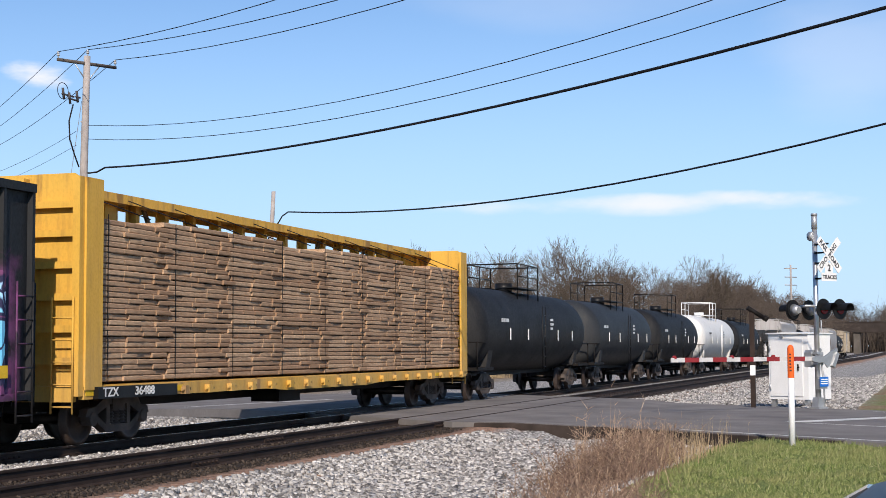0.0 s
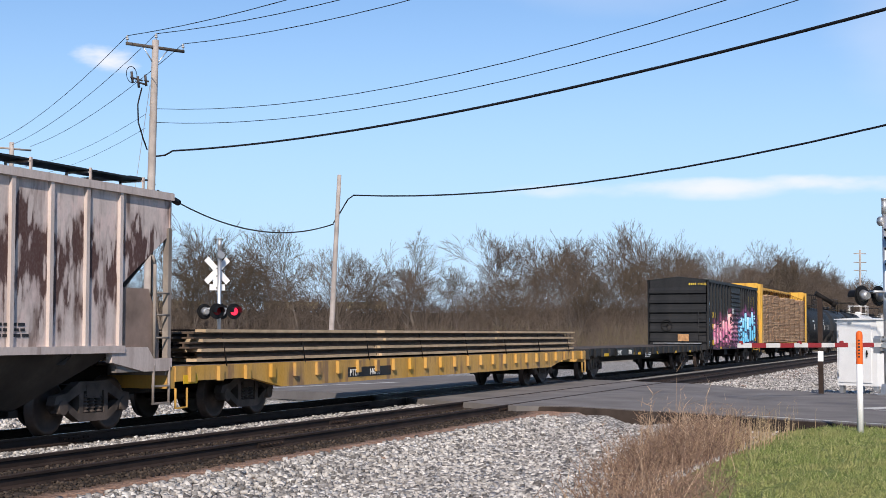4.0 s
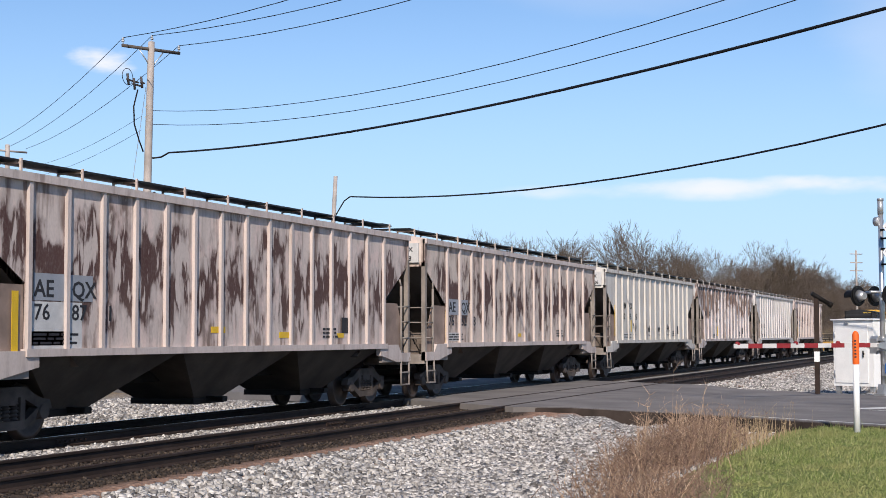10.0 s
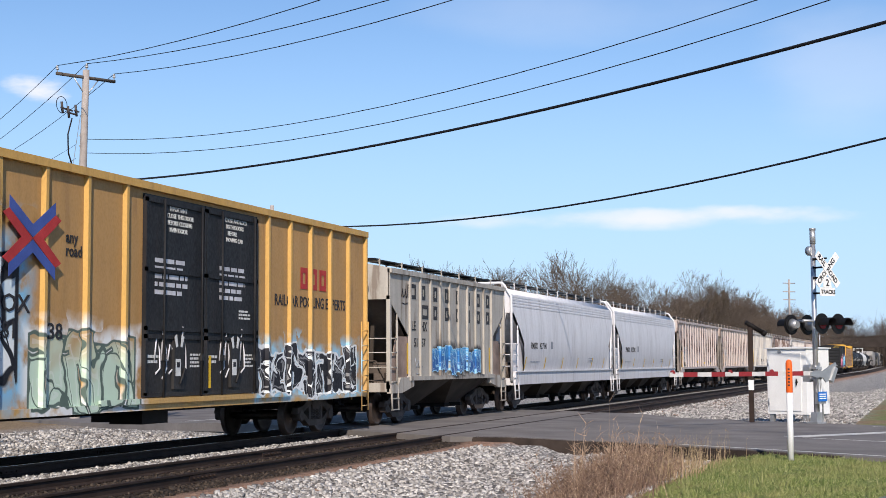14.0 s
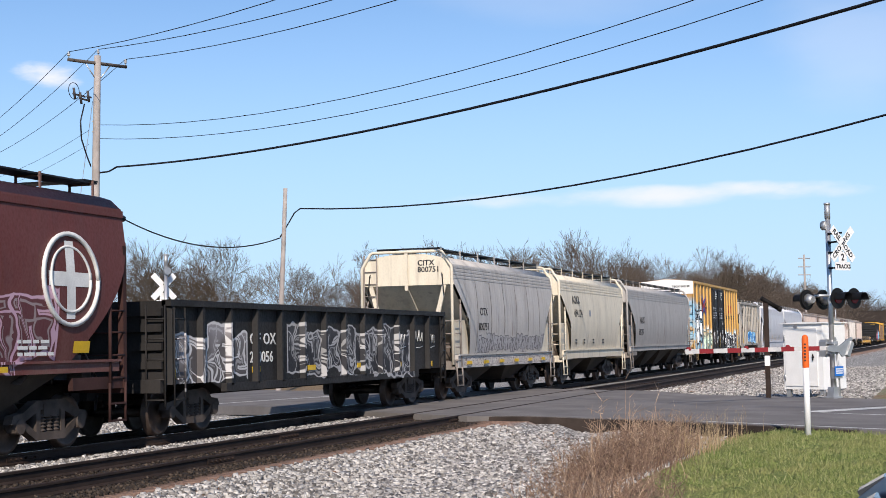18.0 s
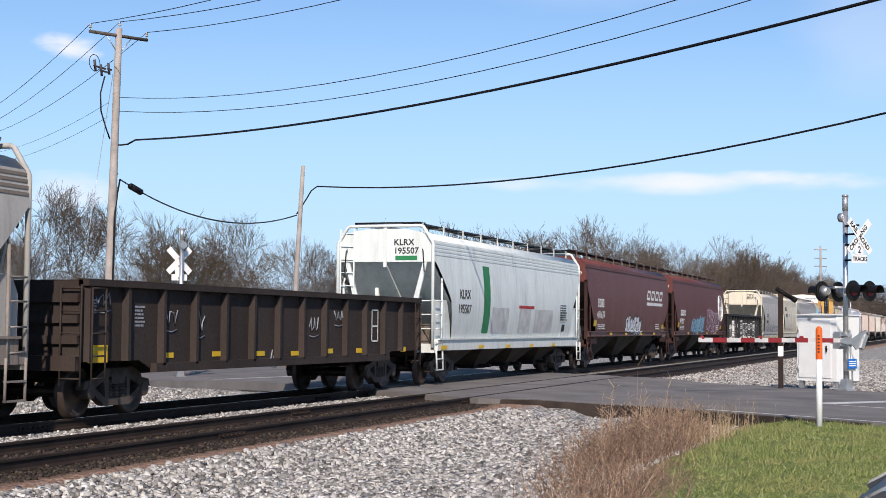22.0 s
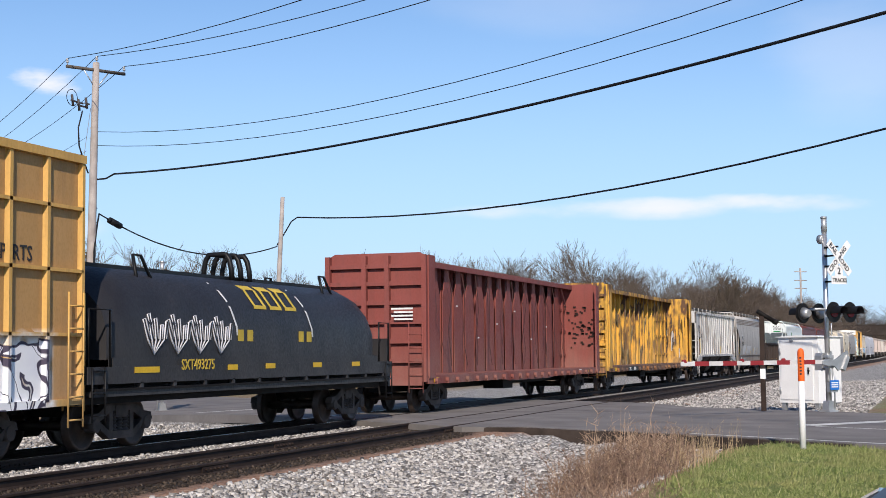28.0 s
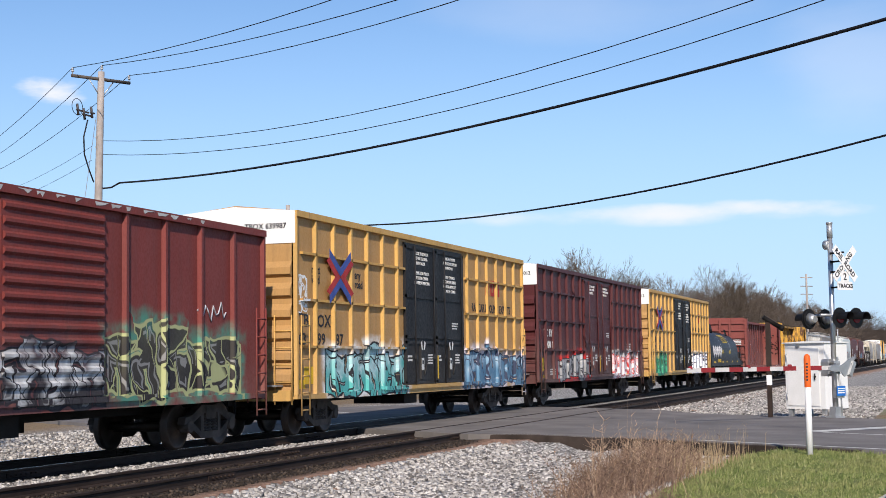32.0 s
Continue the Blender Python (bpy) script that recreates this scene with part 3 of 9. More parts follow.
def build_track(y, label, shiny):
    tr = tagged(new("railway_track"), label, "railway track", kind="structure")
    tr.location = (0, y, 0)
    for sy in (-0.7525, 0.7525):
        r = part("rail", G().prism(rail_profile(sy), "x", -80, 900), RAIL_RUST, tr)
        if shiny:
            part("rail_running_band", G().box(-80, 900, sy - 0.022, sy + 0.022, -0.001, 0.003), RAIL_TOP, tr, "polished running surface")
    far = G()
    rnd = random.Random(int(y * 10))
    for i in range(-30, 640):
        x = i * 0.53
        m = pose(x, rnd.uniform(-.03, .03), rnd.uniform(-.012, 0.005), 0, 0, rnd.uniform(-1, 1))
        n = x * 0.8 - y * 0.6
        if ROAD0 - 0.2 < n < ROAD1 + 0.2:
            continue
        if 2 < x < 66:
            part("tie", tie_mesh, None, tr, at=m)
            part("tie_plate", plate_mesh, None, tr, at=m)
        else:
            far.add(G().box(-0.115, 0.115, -1.3, 1.3, -0.35, -0.185), m)
    ob = part("distant_ties", far, TIE_WOOD, tr)
    ob["kind"] = "stuff"
    for k in range(3):       # bolted joints
        for sy in (-0.7525, 0.7525):
            x = 9.5 + k * 11.9 + (5.9 if sy > 0 else 0)
            gg = G()
            for s in (-1, 1):
                gg.box(x - 0.45, x + 0.45, sy + s * 0.014 - 0.016 + (0.016 if s > 0 else -0.0), sy + s * 0.014 + 0.016, -0.13, -0.05)
                for bx in (-0.35, -0.21, -0.07, 0.07, 0.21, 0.35):
                    gg.cyl((x + bx, sy + s * 0.03, -0.09), (x + bx, sy + s * 0.065, -0.09), 0.018, 6)
            part("joint_bar", gg, RAIL_RUST, tr, "rusty bolted joint bar")
    return tr


build_track(LANE, "running railway track with worn steel rails", True)
build_track(LANE2, "rusty railway track on dark wooden ties", False)

# ---- freight cars; each in its own space: x with the train, z = 0 on the rails, near side at -y ----
TRAIN = []
WHEELS = []
HALF = 1.55
WR = 0.457


def wheel_rings(y, side):
    """Profile of one wheel from hub to flange, turned about y."""
    s = side
    return [(0.0, y + s * 0.075), (0.10, y + s * 0.075), (0.13, y + s * 0.045), (0.34, y + s * 0.015), (0.385, y + s * 0.062), (WR - 0.005, y + s * 0.062),
            (WR + 0.004, y - s * 0.045), (WR + 0.028, y - s * 0.052), (WR + 0.026, y - s * 0.075), (0.385, y - s * 0.075), (0.34, y - s * 0.02), (0.12, y - s * 0.05), (0.0, y - s * 0.05)]


wg = G()
for side, y in ((-1, -0.7525), (1, 0.7525)):
    prof = wheel_rings(y, side)
    rows = []
    for r, yy in prof:
        rows.append([(r * math.cos(2 * math.pi * i / 24), yy, r * math.sin(2 * math.pi * i / 24)) for i in range(25)])
    wg.sheet(rows)
wg.cyl((0, -0.7, 0), (0, 0.7, 0), 0.085, 10)
wg.cyl((0, -1.02, 0), (0, 1.02, 0), 0.075, 10)
for s in (-1, 1):
    for k in range(3):
        a = k * 2.1
        wg.cyl((0.055 * math.cos(a), s * 1.02, 0.055 * math.sin(a)), (0.055 * math.cos(a), s * 1.045, 0.055 * math.sin(a)), 0.02, 6)
WHEELSET = wg.mesh("wheelset", WHEEL_STEEL)
sg = G()
SF = [(-1.1, .50), (-1.06, .62), (-.80, .66), (-.45, .83), (.45, .83), (.80, .66), (1.06, .62), (1.1, .50), (.98, .36), (.78, .38), (.40, .20), (-.40, .20), (-.78, .38), (-.98, .36)]
TRUCK_FRAMES = []
for s in (-1, 1):
    y0, y1 = s * 0.93, s * 1.09
    fg = G()
    a, b = min(y0, y1), max(y0, y1)
    fg.prism([(-1.12, .50), (-1.06, .64), (-.78, .68), (-.42, .86), (.42, .86), (.78, .68), (1.06, .64), (1.12, .50), (.76, .52), (.33, .70), (-.33, .70), (-.76, .52)], "y", a, b)
    fg.prism([(-.80, .56), (-.42, .34), (.42, .34), (.80, .56), (.70, .36), (.40, .20), (-.40, .20), (-.70, .36)], "y", a, b)
    for x in (-.36, .36):
        fg.box(x - .06, x + .06, a, b, .3, .78)
    for x in (-.89, .89):
        fg.cyl((x, s * 0.9, WR), (x, s * 1.12, WR), 0.125, 10)
    fg.box(-1.0, -0.8, a, b, .36, .6)
    fg.box(0.8, 1.0, a, b, .36, .6)
    TRUCK_FRAMES.append(fg.mesh("side_frame", TRUCK_STEEL))
rows = []
for k in range(21):
    r, z = (.088 if (k // 2) % 2 == 0 else .06), .355 + k * .0148
    rows.append([(r * math.cos(2 * math.pi * i / 10), r * math.sin(2 * math.pi * i / 10), z) for i in range(11)])
SPRING = G().sheet(rows).mesh("spring", TRUCK_STEEL)
BOLSTER = G().box(-.22, .22, -1.1, 1.1, .58, .80).box(-.16, .16, -.35, .35, .78, .95).box(-.75, -.55, -.8, .8, .35, .45).box(.55, .75, -.8, .8, .35, .45).mesh("truck", TRUCK_STEEL)
COUPLER = G().box(-0.35, 0.0, -0.1, 0.1, .78, .95).box(0, .28, -.14, .14, .74, 1.0).box(.1, .3, -.02, .16, .78, .96).cyl((-.1, .12, .82), (.25, .3, .55), .025, 6).mesh("coupler", STEEL_DARK)


def underpinnings(car, L, tc, gap=0.75):
    """Two trucks with their wheelsets, and a coupler at each end."""
    for x in (-tc, tc):
        tr = part("truck", BOLSTER, None, car, "rusty cast-steel truck", at=pose(x, 0, 0))
        for f in TRUCK_FRAMES:
            part("side_frame", f, None, tr)
        for sy in (-1.02, 1.02):
            for sx in (-.2, 0, .2):
                part("spring", SPRING, None, tr, at=pose(sx, sy, 0))
        for dx in (-.89, .89):
            WHEELS.append((part("wheelset", WHEELSET, None, tr, at=pose(dx, 0, WR)), car, dx))
    part("coupler", COUPLER, None, car, at=pose(L / 2 + 0.35, 0, 0))
    part("coupler", COUPLER, None, car, at=pose(-L / 2 - 0.35, 0, 0, 0, 0, 180))


def ladder(car, x, y, z0, z1, w, along, mat, name="ladder"):
    """A ladder on a side (along='x') or an end (along='y')."""
    g = G()
    for k in (0, w):
        a = (x + k, y, z0) if along == "x" else (x, y + k, z0)
        g.cyl(a, (a[0], a[1], z1), 0.018, 6)
    z = z0 + 0.12
    while z < z1:
        a, b = ((x, y, z), (x + w, y, z)) if along == "x" else ((x, y, z), (x, y + w, z))
        g.cyl(a, b, 0.016, 5)
        z += 0.38
    return part(name, g, mat, car)


def brake_wheel(car, x, y, z):
    g = G()
    ring = [(x, y + 0.28 * math.cos(a), z + 0.28 * math.sin(a)) for a in [i * math.pi / 8 for i in range(17)]]
    g.tube(ring, 0.018, 6)
    for a in (0.3, 2.4, 4.5):
        g.cyl((x, y, z), (x, y + .28 * math.cos(a), z + .28 * math.sin(a)), 0.014, 5)
    g.cyl((x, y, z), (x + (0.2 if x < 0 else -0.2), y, z), 0.04, 8)
    return part("brake_wheel", g, STEEL_DARK, car)


def patches(car, spots, y=-HALF - 0.012):
    """Yellow reflector strips on the side: (x, z, width, height)."""
    for x, z, w, h in spots:
        part("reflector", G().box(x, x + w, y, y + 0.006, z, z + h), YELLOW, car, "yellow reflective strip")


WALK_MESH = {}


def roofwalk(car, L, z, mat, y=0.62, rail=False, hatch=None):
    """Running boards on brackets over the roof, with the hatches between them."""
    hm = hatch or mat
    for s in (-1, 1):
        part("roofwalk", G().box(-L / 2 + 0.12, L / 2 - 0.12, s * y - 0.27, s * y + 0.27, z, z + 0.03), mat, car, "black grating running board")
    for x in (-L / 2 + 0.34, L / 2 - 0.34):
        part("end_walk", G().box(x - 0.22, x + 0.22, -1.0, 1.0, z + 0.034, z + 0.06), mat, car)
    if "b" + hm.name not in WALK_MESH:
        WALK_MESH["b" + hm.name] = G().box(-.022, .022, -.305, -.275, -.27, .05).box(-.022, .022, -.305, .2, -.035, -.004).box(-.022, .022, .17, .2, -.2, -.01).mesh("roofwalk_bracket", hm)
    n = int(L / 1.7)
    for i in range(n + 1):
        x = -L / 2 + 0.3 + (L - 0.6) * i / n
        for s in (-1, 1):
            part("roofwalk_bracket", WALK_MESH["b" + hm.name], None, car, at=pose(x, s * y, z, 0, 0, 0 if s < 0 else 180))
    if hm.name not in WALK_MESH:
        WALK_MESH[hm.name] = G().prism([(-.32, -.4), (-.32, -.14), (-.2, -.08), (.2, -.08), (.32, -.14), (.32, -.4)], "x", -.95, .95).mesh("hatch_cover", hm)
    k = int(L / 3.0)
    for i in range(k):
        x = -L / 2 + 1.2 + (L - 2.4) * (i + .5) / k
        part("hatch_cover", WALK_MESH[hm.name], None, car, at=pose(x, 0, z))
    if rail:
        for s in (-1, 1):
            yy = s * (y + 0.2)
            rg = G().cyl((-L / 2 + 0.12, yy, z + 0.26), (L / 2 - 0.12, yy, z + 0.26), 0.014, 5)
            for i in range(0, n + 1, 2):
                x = -L / 2 + 0.3 + (L - 0.6) * i / n
                rg.cyl((x, yy, z - 0.05), (x, yy, z + 0.26), 0.012, 5)
            part("roof_rail", rg, mat, car, "thin steel handrail")


def hopper_bays(car, L, n, z_top, mat, inset=1.6):
    """Sloped discharge bays below the side sheets, with their gates."""
    x0, x1 = -L / 2 + inset, L / 2 - inset
    w = (x1 - x0) / n
    for i in range(n):
        c = x0 + w * (i + 0.5)
        a, b = c - w / 2 + 0.02, c + w / 2 - 0.02
        lo = 0.42
        top = [(a, -1.46, z_top), (b, -1.46, z_top), (b, 1.46, z_top), (a, 1.46, z_top)]
        bot = [(c - 0.52, -0.66, lo), (c + 0.52, -0.66, lo), (c + 0.52, 0.66, lo), (c - 0.52, 0.66, lo)]
        g = G()
        for k in range(4):
            j = (k + 1) % 4
            g.face([top[k], top[j], bot[j], bot[k]])
        g.face(bot[::-1])
        g.face(top)
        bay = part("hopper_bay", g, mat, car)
        gg = G().box(c - 0.62, c + 0.62, -0.7, 0.7, lo - 0.1, lo + 0.02).box(c - 0.1, c + 0.1, -1.05, -0.65, lo - 0.06, lo + 0.04)
        part("discharge_gate", gg, STEEL_DARK, bay)
    part("centre_sill", G().box(-L / 2 + 0.2, L / 2 - 0.2, -0.33, 0.33, 0.78, 1.08), STEEL_DARK, car)


def end_grime_shade(mat):
    """Darker version of a car's colour for its end steelwork: grime, with the end's shade painted in."""
    return {"r": plain("end_steel_red", (0.052, 0.024, 0.021), 0.75, 0, 0.5, 1.6)}["r"] if "mineral" in mat.name else (
        mat if "white" in mat.name or "cream" in mat.name or "cement" in mat.name else plain("end_steel_grimy", (0.27, 0.235, 0.21), 0.75, 0, 0.5, 1.6))


def end_platform(car, L, sx, mat, dark, zp=3.42, hoops=False):
    """The open end of a hopper: slope sheet, platform, posts, rungs, stirrup, brake gear."""
    e = sx * L / 2
    steel = end_grime_shade(mat)

    def X(d):
        return e - sx * d

    def span(a, b):
        return min(X(a), X(b)), max(X(a), X(b))
    # dark brown holds both grime and the shade under the sloping sheet
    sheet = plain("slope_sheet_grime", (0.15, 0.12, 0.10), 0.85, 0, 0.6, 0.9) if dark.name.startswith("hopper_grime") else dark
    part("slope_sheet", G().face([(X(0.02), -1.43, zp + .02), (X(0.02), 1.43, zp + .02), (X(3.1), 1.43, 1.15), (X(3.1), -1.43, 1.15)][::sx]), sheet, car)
    g = G().box(*span(0, .14), -1.475, 1.475, 0.915, 1.155)
    g.box(*span(0, 1.7), -1.485, -1.39, 1.0, 1.21).box(*span(0, 1.7), 1.39, 1.485, 1.0, 1.21)
    g.box(*span(.1, .7), -1.3, 1.3, 1.1, 1.16)
    part("end_sill", g, steel, car)
    for y in (-1.45, 1.45):
        if not hoops:
            part("corner_post", G().box(*span(0, .11), y - 0.055, y + 0.055, 1.0, zp + .1), steel, car)
        s = -1 if y < 0 else 1
        g = G().cyl((X(.55), y + s * .05, 1.0), (X(.55), y + s * .05, 2.86), .032, 6).cyl((X(.55), y + s * .05, 2.86), (X(.6), y + s * .03, 3.02), .024, 6)
        for z in (1.18, 1.58, 1.98, 2.36):
            g.cyl((X(.06), y + s * .05, z), (X(.56), y + s * .05, z), .017, 6)
        part("side_ladder", g, steel, car)
        g = G()
        for d in (.06, .58):
            g.cyl((X(d), y + s * .06, 1.1), (X(d + .04), y + s * .08, .42), .026, 6)
        for z in (.44, .74):
            g.box(*span(.09, .62), y + s * .075 - .03, y + s * .075 + .03, z - .016, z + .016)
        part("stirrup_step", g, steel, car)
    for y in (-0.55, 0.55):
        part("end_brace", G().prism([(y - .06, 1.1), (y + .06, 1.1), (y * 1.2 + .05, 3.2), (y * 1.2 - .05, 3.2)], "x", *span(.95, 1.02)), steel if hoops else dark, car)
    g = G()
    for z in (1.58, 1.98, 2.36):
        g.cyl((X(0.05), -1.42, z), (X(0.05), .3, z), 0.016, 6)
    part("grab_iron", g, steel, car)
    if hoops:
        g = G()
        for y in (.95, 1.36):
            g.cyl((X(-.03), y, 1.1), (X(-.03), y, 4.38), .022, 6)
        for k in range(9):
            g.cyl((X(-.03), .95, 1.3 + k * .37), (X(-.03), 1.36, 1.3 + k * .37), .016, 6)
        part("end_ladder", g, steel, car)
    gear = plain("brake_gear_dust", (0.13, 0.105, 0.09), 0.8, 0.1, 0.5, 2.0)
    part("brake_cylinder", G().cyl((X(0.75), -.2, 1.38), (X(0.75), .55, 1.38), 0.17, 12).cyl((X(.75), .5, 1.38), (X(.75), .95, 1.38), .04, 6), gear, car)
    part("air_reservoir", G().cyl((X(1.15), -1.1, 1.5), (X(1.15), -.3, 1.5), 0.22, 14).cyl((X(1.15), -1.16, 1.5), (X(1.15), -1.1, 1.5), .15, 12), gear, car)
    part("brake_valve", G().box(*span(.55, .85), -1.12, -.82, 1.16, 1.42).box(*span(.6, .8), -.95, -.6, 1.42, 1.6).cyl((X(.7), -.6, 1.5), (X(.7), -.2, 1.5), .05, 8), gear, car)
    part("brake_pipe", G().tube([(X(.5), -1.2, 1.18), (X(.5), -.9, 1.75), (X(.7), -.4, 1.8), (X(.9), .4, 1.75), (X(.9), .8, 1.2)], .02, 5).tube([(X(.3), -1.0, 1.2), (X(.3), -.3, 1.3), (X(.2), .2, 1.12)], .018, 5), gear, car)
    if sx < 0:
        brake_wheel(car, X(-0.02), 0.55, 2.2)


def side_poly(L, z0, z1, zs, step, zi):
    return [(-L / 2, z1), (-L / 2, zs), (-L / 2 + step, zi), (-L / 2 + step, z0), (L / 2 - step, z0), (L / 2 - step, zi), (L / 2, zs), (L / 2, z1)]


def ribbed_hopper(label, s0, s1, mat, ribs=15, bays=3, eave=4.12, sill=1.42, bay_mat=None, walk_rail=False, trim=None, rib_mat=None):
    L = s1 - s0
    car = thing("covered_hopper", label, "hopper car", "freight train")
    trim = trim or mat
    step = 1.6
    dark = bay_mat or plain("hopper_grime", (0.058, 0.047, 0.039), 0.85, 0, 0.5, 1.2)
    corner = plain("corner_sheet_rusty", (0.33, 0.245, 0.205), 0.8, 0, 0.55, 1.1)
    for s in (-1, 1):
        y0, y1 = (-HALF + 0.08, -HALF + 0.1) if s < 0 else (HALF - 0.1, HALF - 0.08)
        part("side_sheet", G().prism(side_poly(L, sill, eave, 3.42, step, 2.45), "y", y0, y1), mat, car)
        for sx in (-1, 1):
            xa, xb = sorted((sx * (L / 2 - step), sx * (L / 2 - .3)))
            part("corner_sheet", G().prism([(xa if sx < 0 else xb, sill - .25), (xb if sx < 0 else xa, sill - .25), (xb if sx < 0 else xa, 2.43), (xa + .35 if sx < 0 else xb - .35, 2.43), (xa if sx < 0 else xb, 1.75)], "y", y0 + .03 * -s, y1 + .03 * -s), corner, car)
            part("jacking_pad", G().prism([(sx * (L / 2 - step - .3), sill), (sx * (L / 2 - step - .3), sill - .25), (sx * (L / 2 - .9), sill - .42), (sx * (L / 2), sill - .42), (sx * (L / 2), sill - .2), (sx * (L / 2 - .6), sill - .2), (sx * (L / 2 - .8), sill)], "y", min(s * (HALF - .02), s * (HALF - .14)), max(s * (HALF - .02), s * (HALF - .14))), trim, car)
        yo = s * (HALF - 0.02)
        for i in range(ribs):
            x = -L / 2 + step + 0.05 + (L - 2 * step - 0.1) * i / (ribs - 1)
            part("rib", G().box(x - 0.045, x + 0.045, min(yo, s * (HALF - 0.085)), max(yo, s * (HALF - 0.085)), sill + 0.02, eave - 0.1), rib_mat or trim, car)
        part("top_chord", G().box(-L / 2, L / 2, min(s * HALF, s * (HALF - 0.12)), max(s * HALF, s * (HALF - 0.12)), eave - 0.11, eave + 0.02), trim, car)
        part("side_sill", G().box(-L / 2 + step - 0.05, L / 2 - step + 0.05, min(s * (HALF + .01), s * (HALF - 0.16)), max(s * (HALF + .01), s * (HALF - 0.16)), sill - 0.09, sill + 0.03), trim, car)
    arc = [(-HALF + 0.02 + 2 * (HALF - 0.02) * i / 10, eave + 0.015 + 0.2 * math.sin(math.pi * i / 10)) for i in range(11)]
    part("roof", G().prism(arc + [(HALF - 0.02, eave - 0.05), (-HALF + 0.02, eave - 0.05)], "x", -L / 2 + 0.01, L / 2 - 0.01, True), trim, car)
    for sx in (-1, 1):
        e = sx * L / 2
        part("end_panel", G().box(min(e, e - sx * 0.05), max(e, e - sx * 0.05), -HALF + 0.06, HALF - 0.06, 3.42, eave), mat, car)
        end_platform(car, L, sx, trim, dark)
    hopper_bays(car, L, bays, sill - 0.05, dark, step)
    roofwalk(car, L, eave + 0.25, BLACK, 0.8, walk_rail, mat)
    underpinnings(car, L, L / 2 - 1.75)
    TRAIN.append((car, (s0 + s1) / 2))
    return car, L


def curved_profile(z, eave=3.98):
    """Half width of a curved-side hopper at height z."""
    t = (z - 1.3) / (eave - 1.3)
    return 1.40 + 0.15 * math.sin(math.pi * min(1, max(0, t)) ** 0.85) if t < 1 else 1.40


EAVES = {}


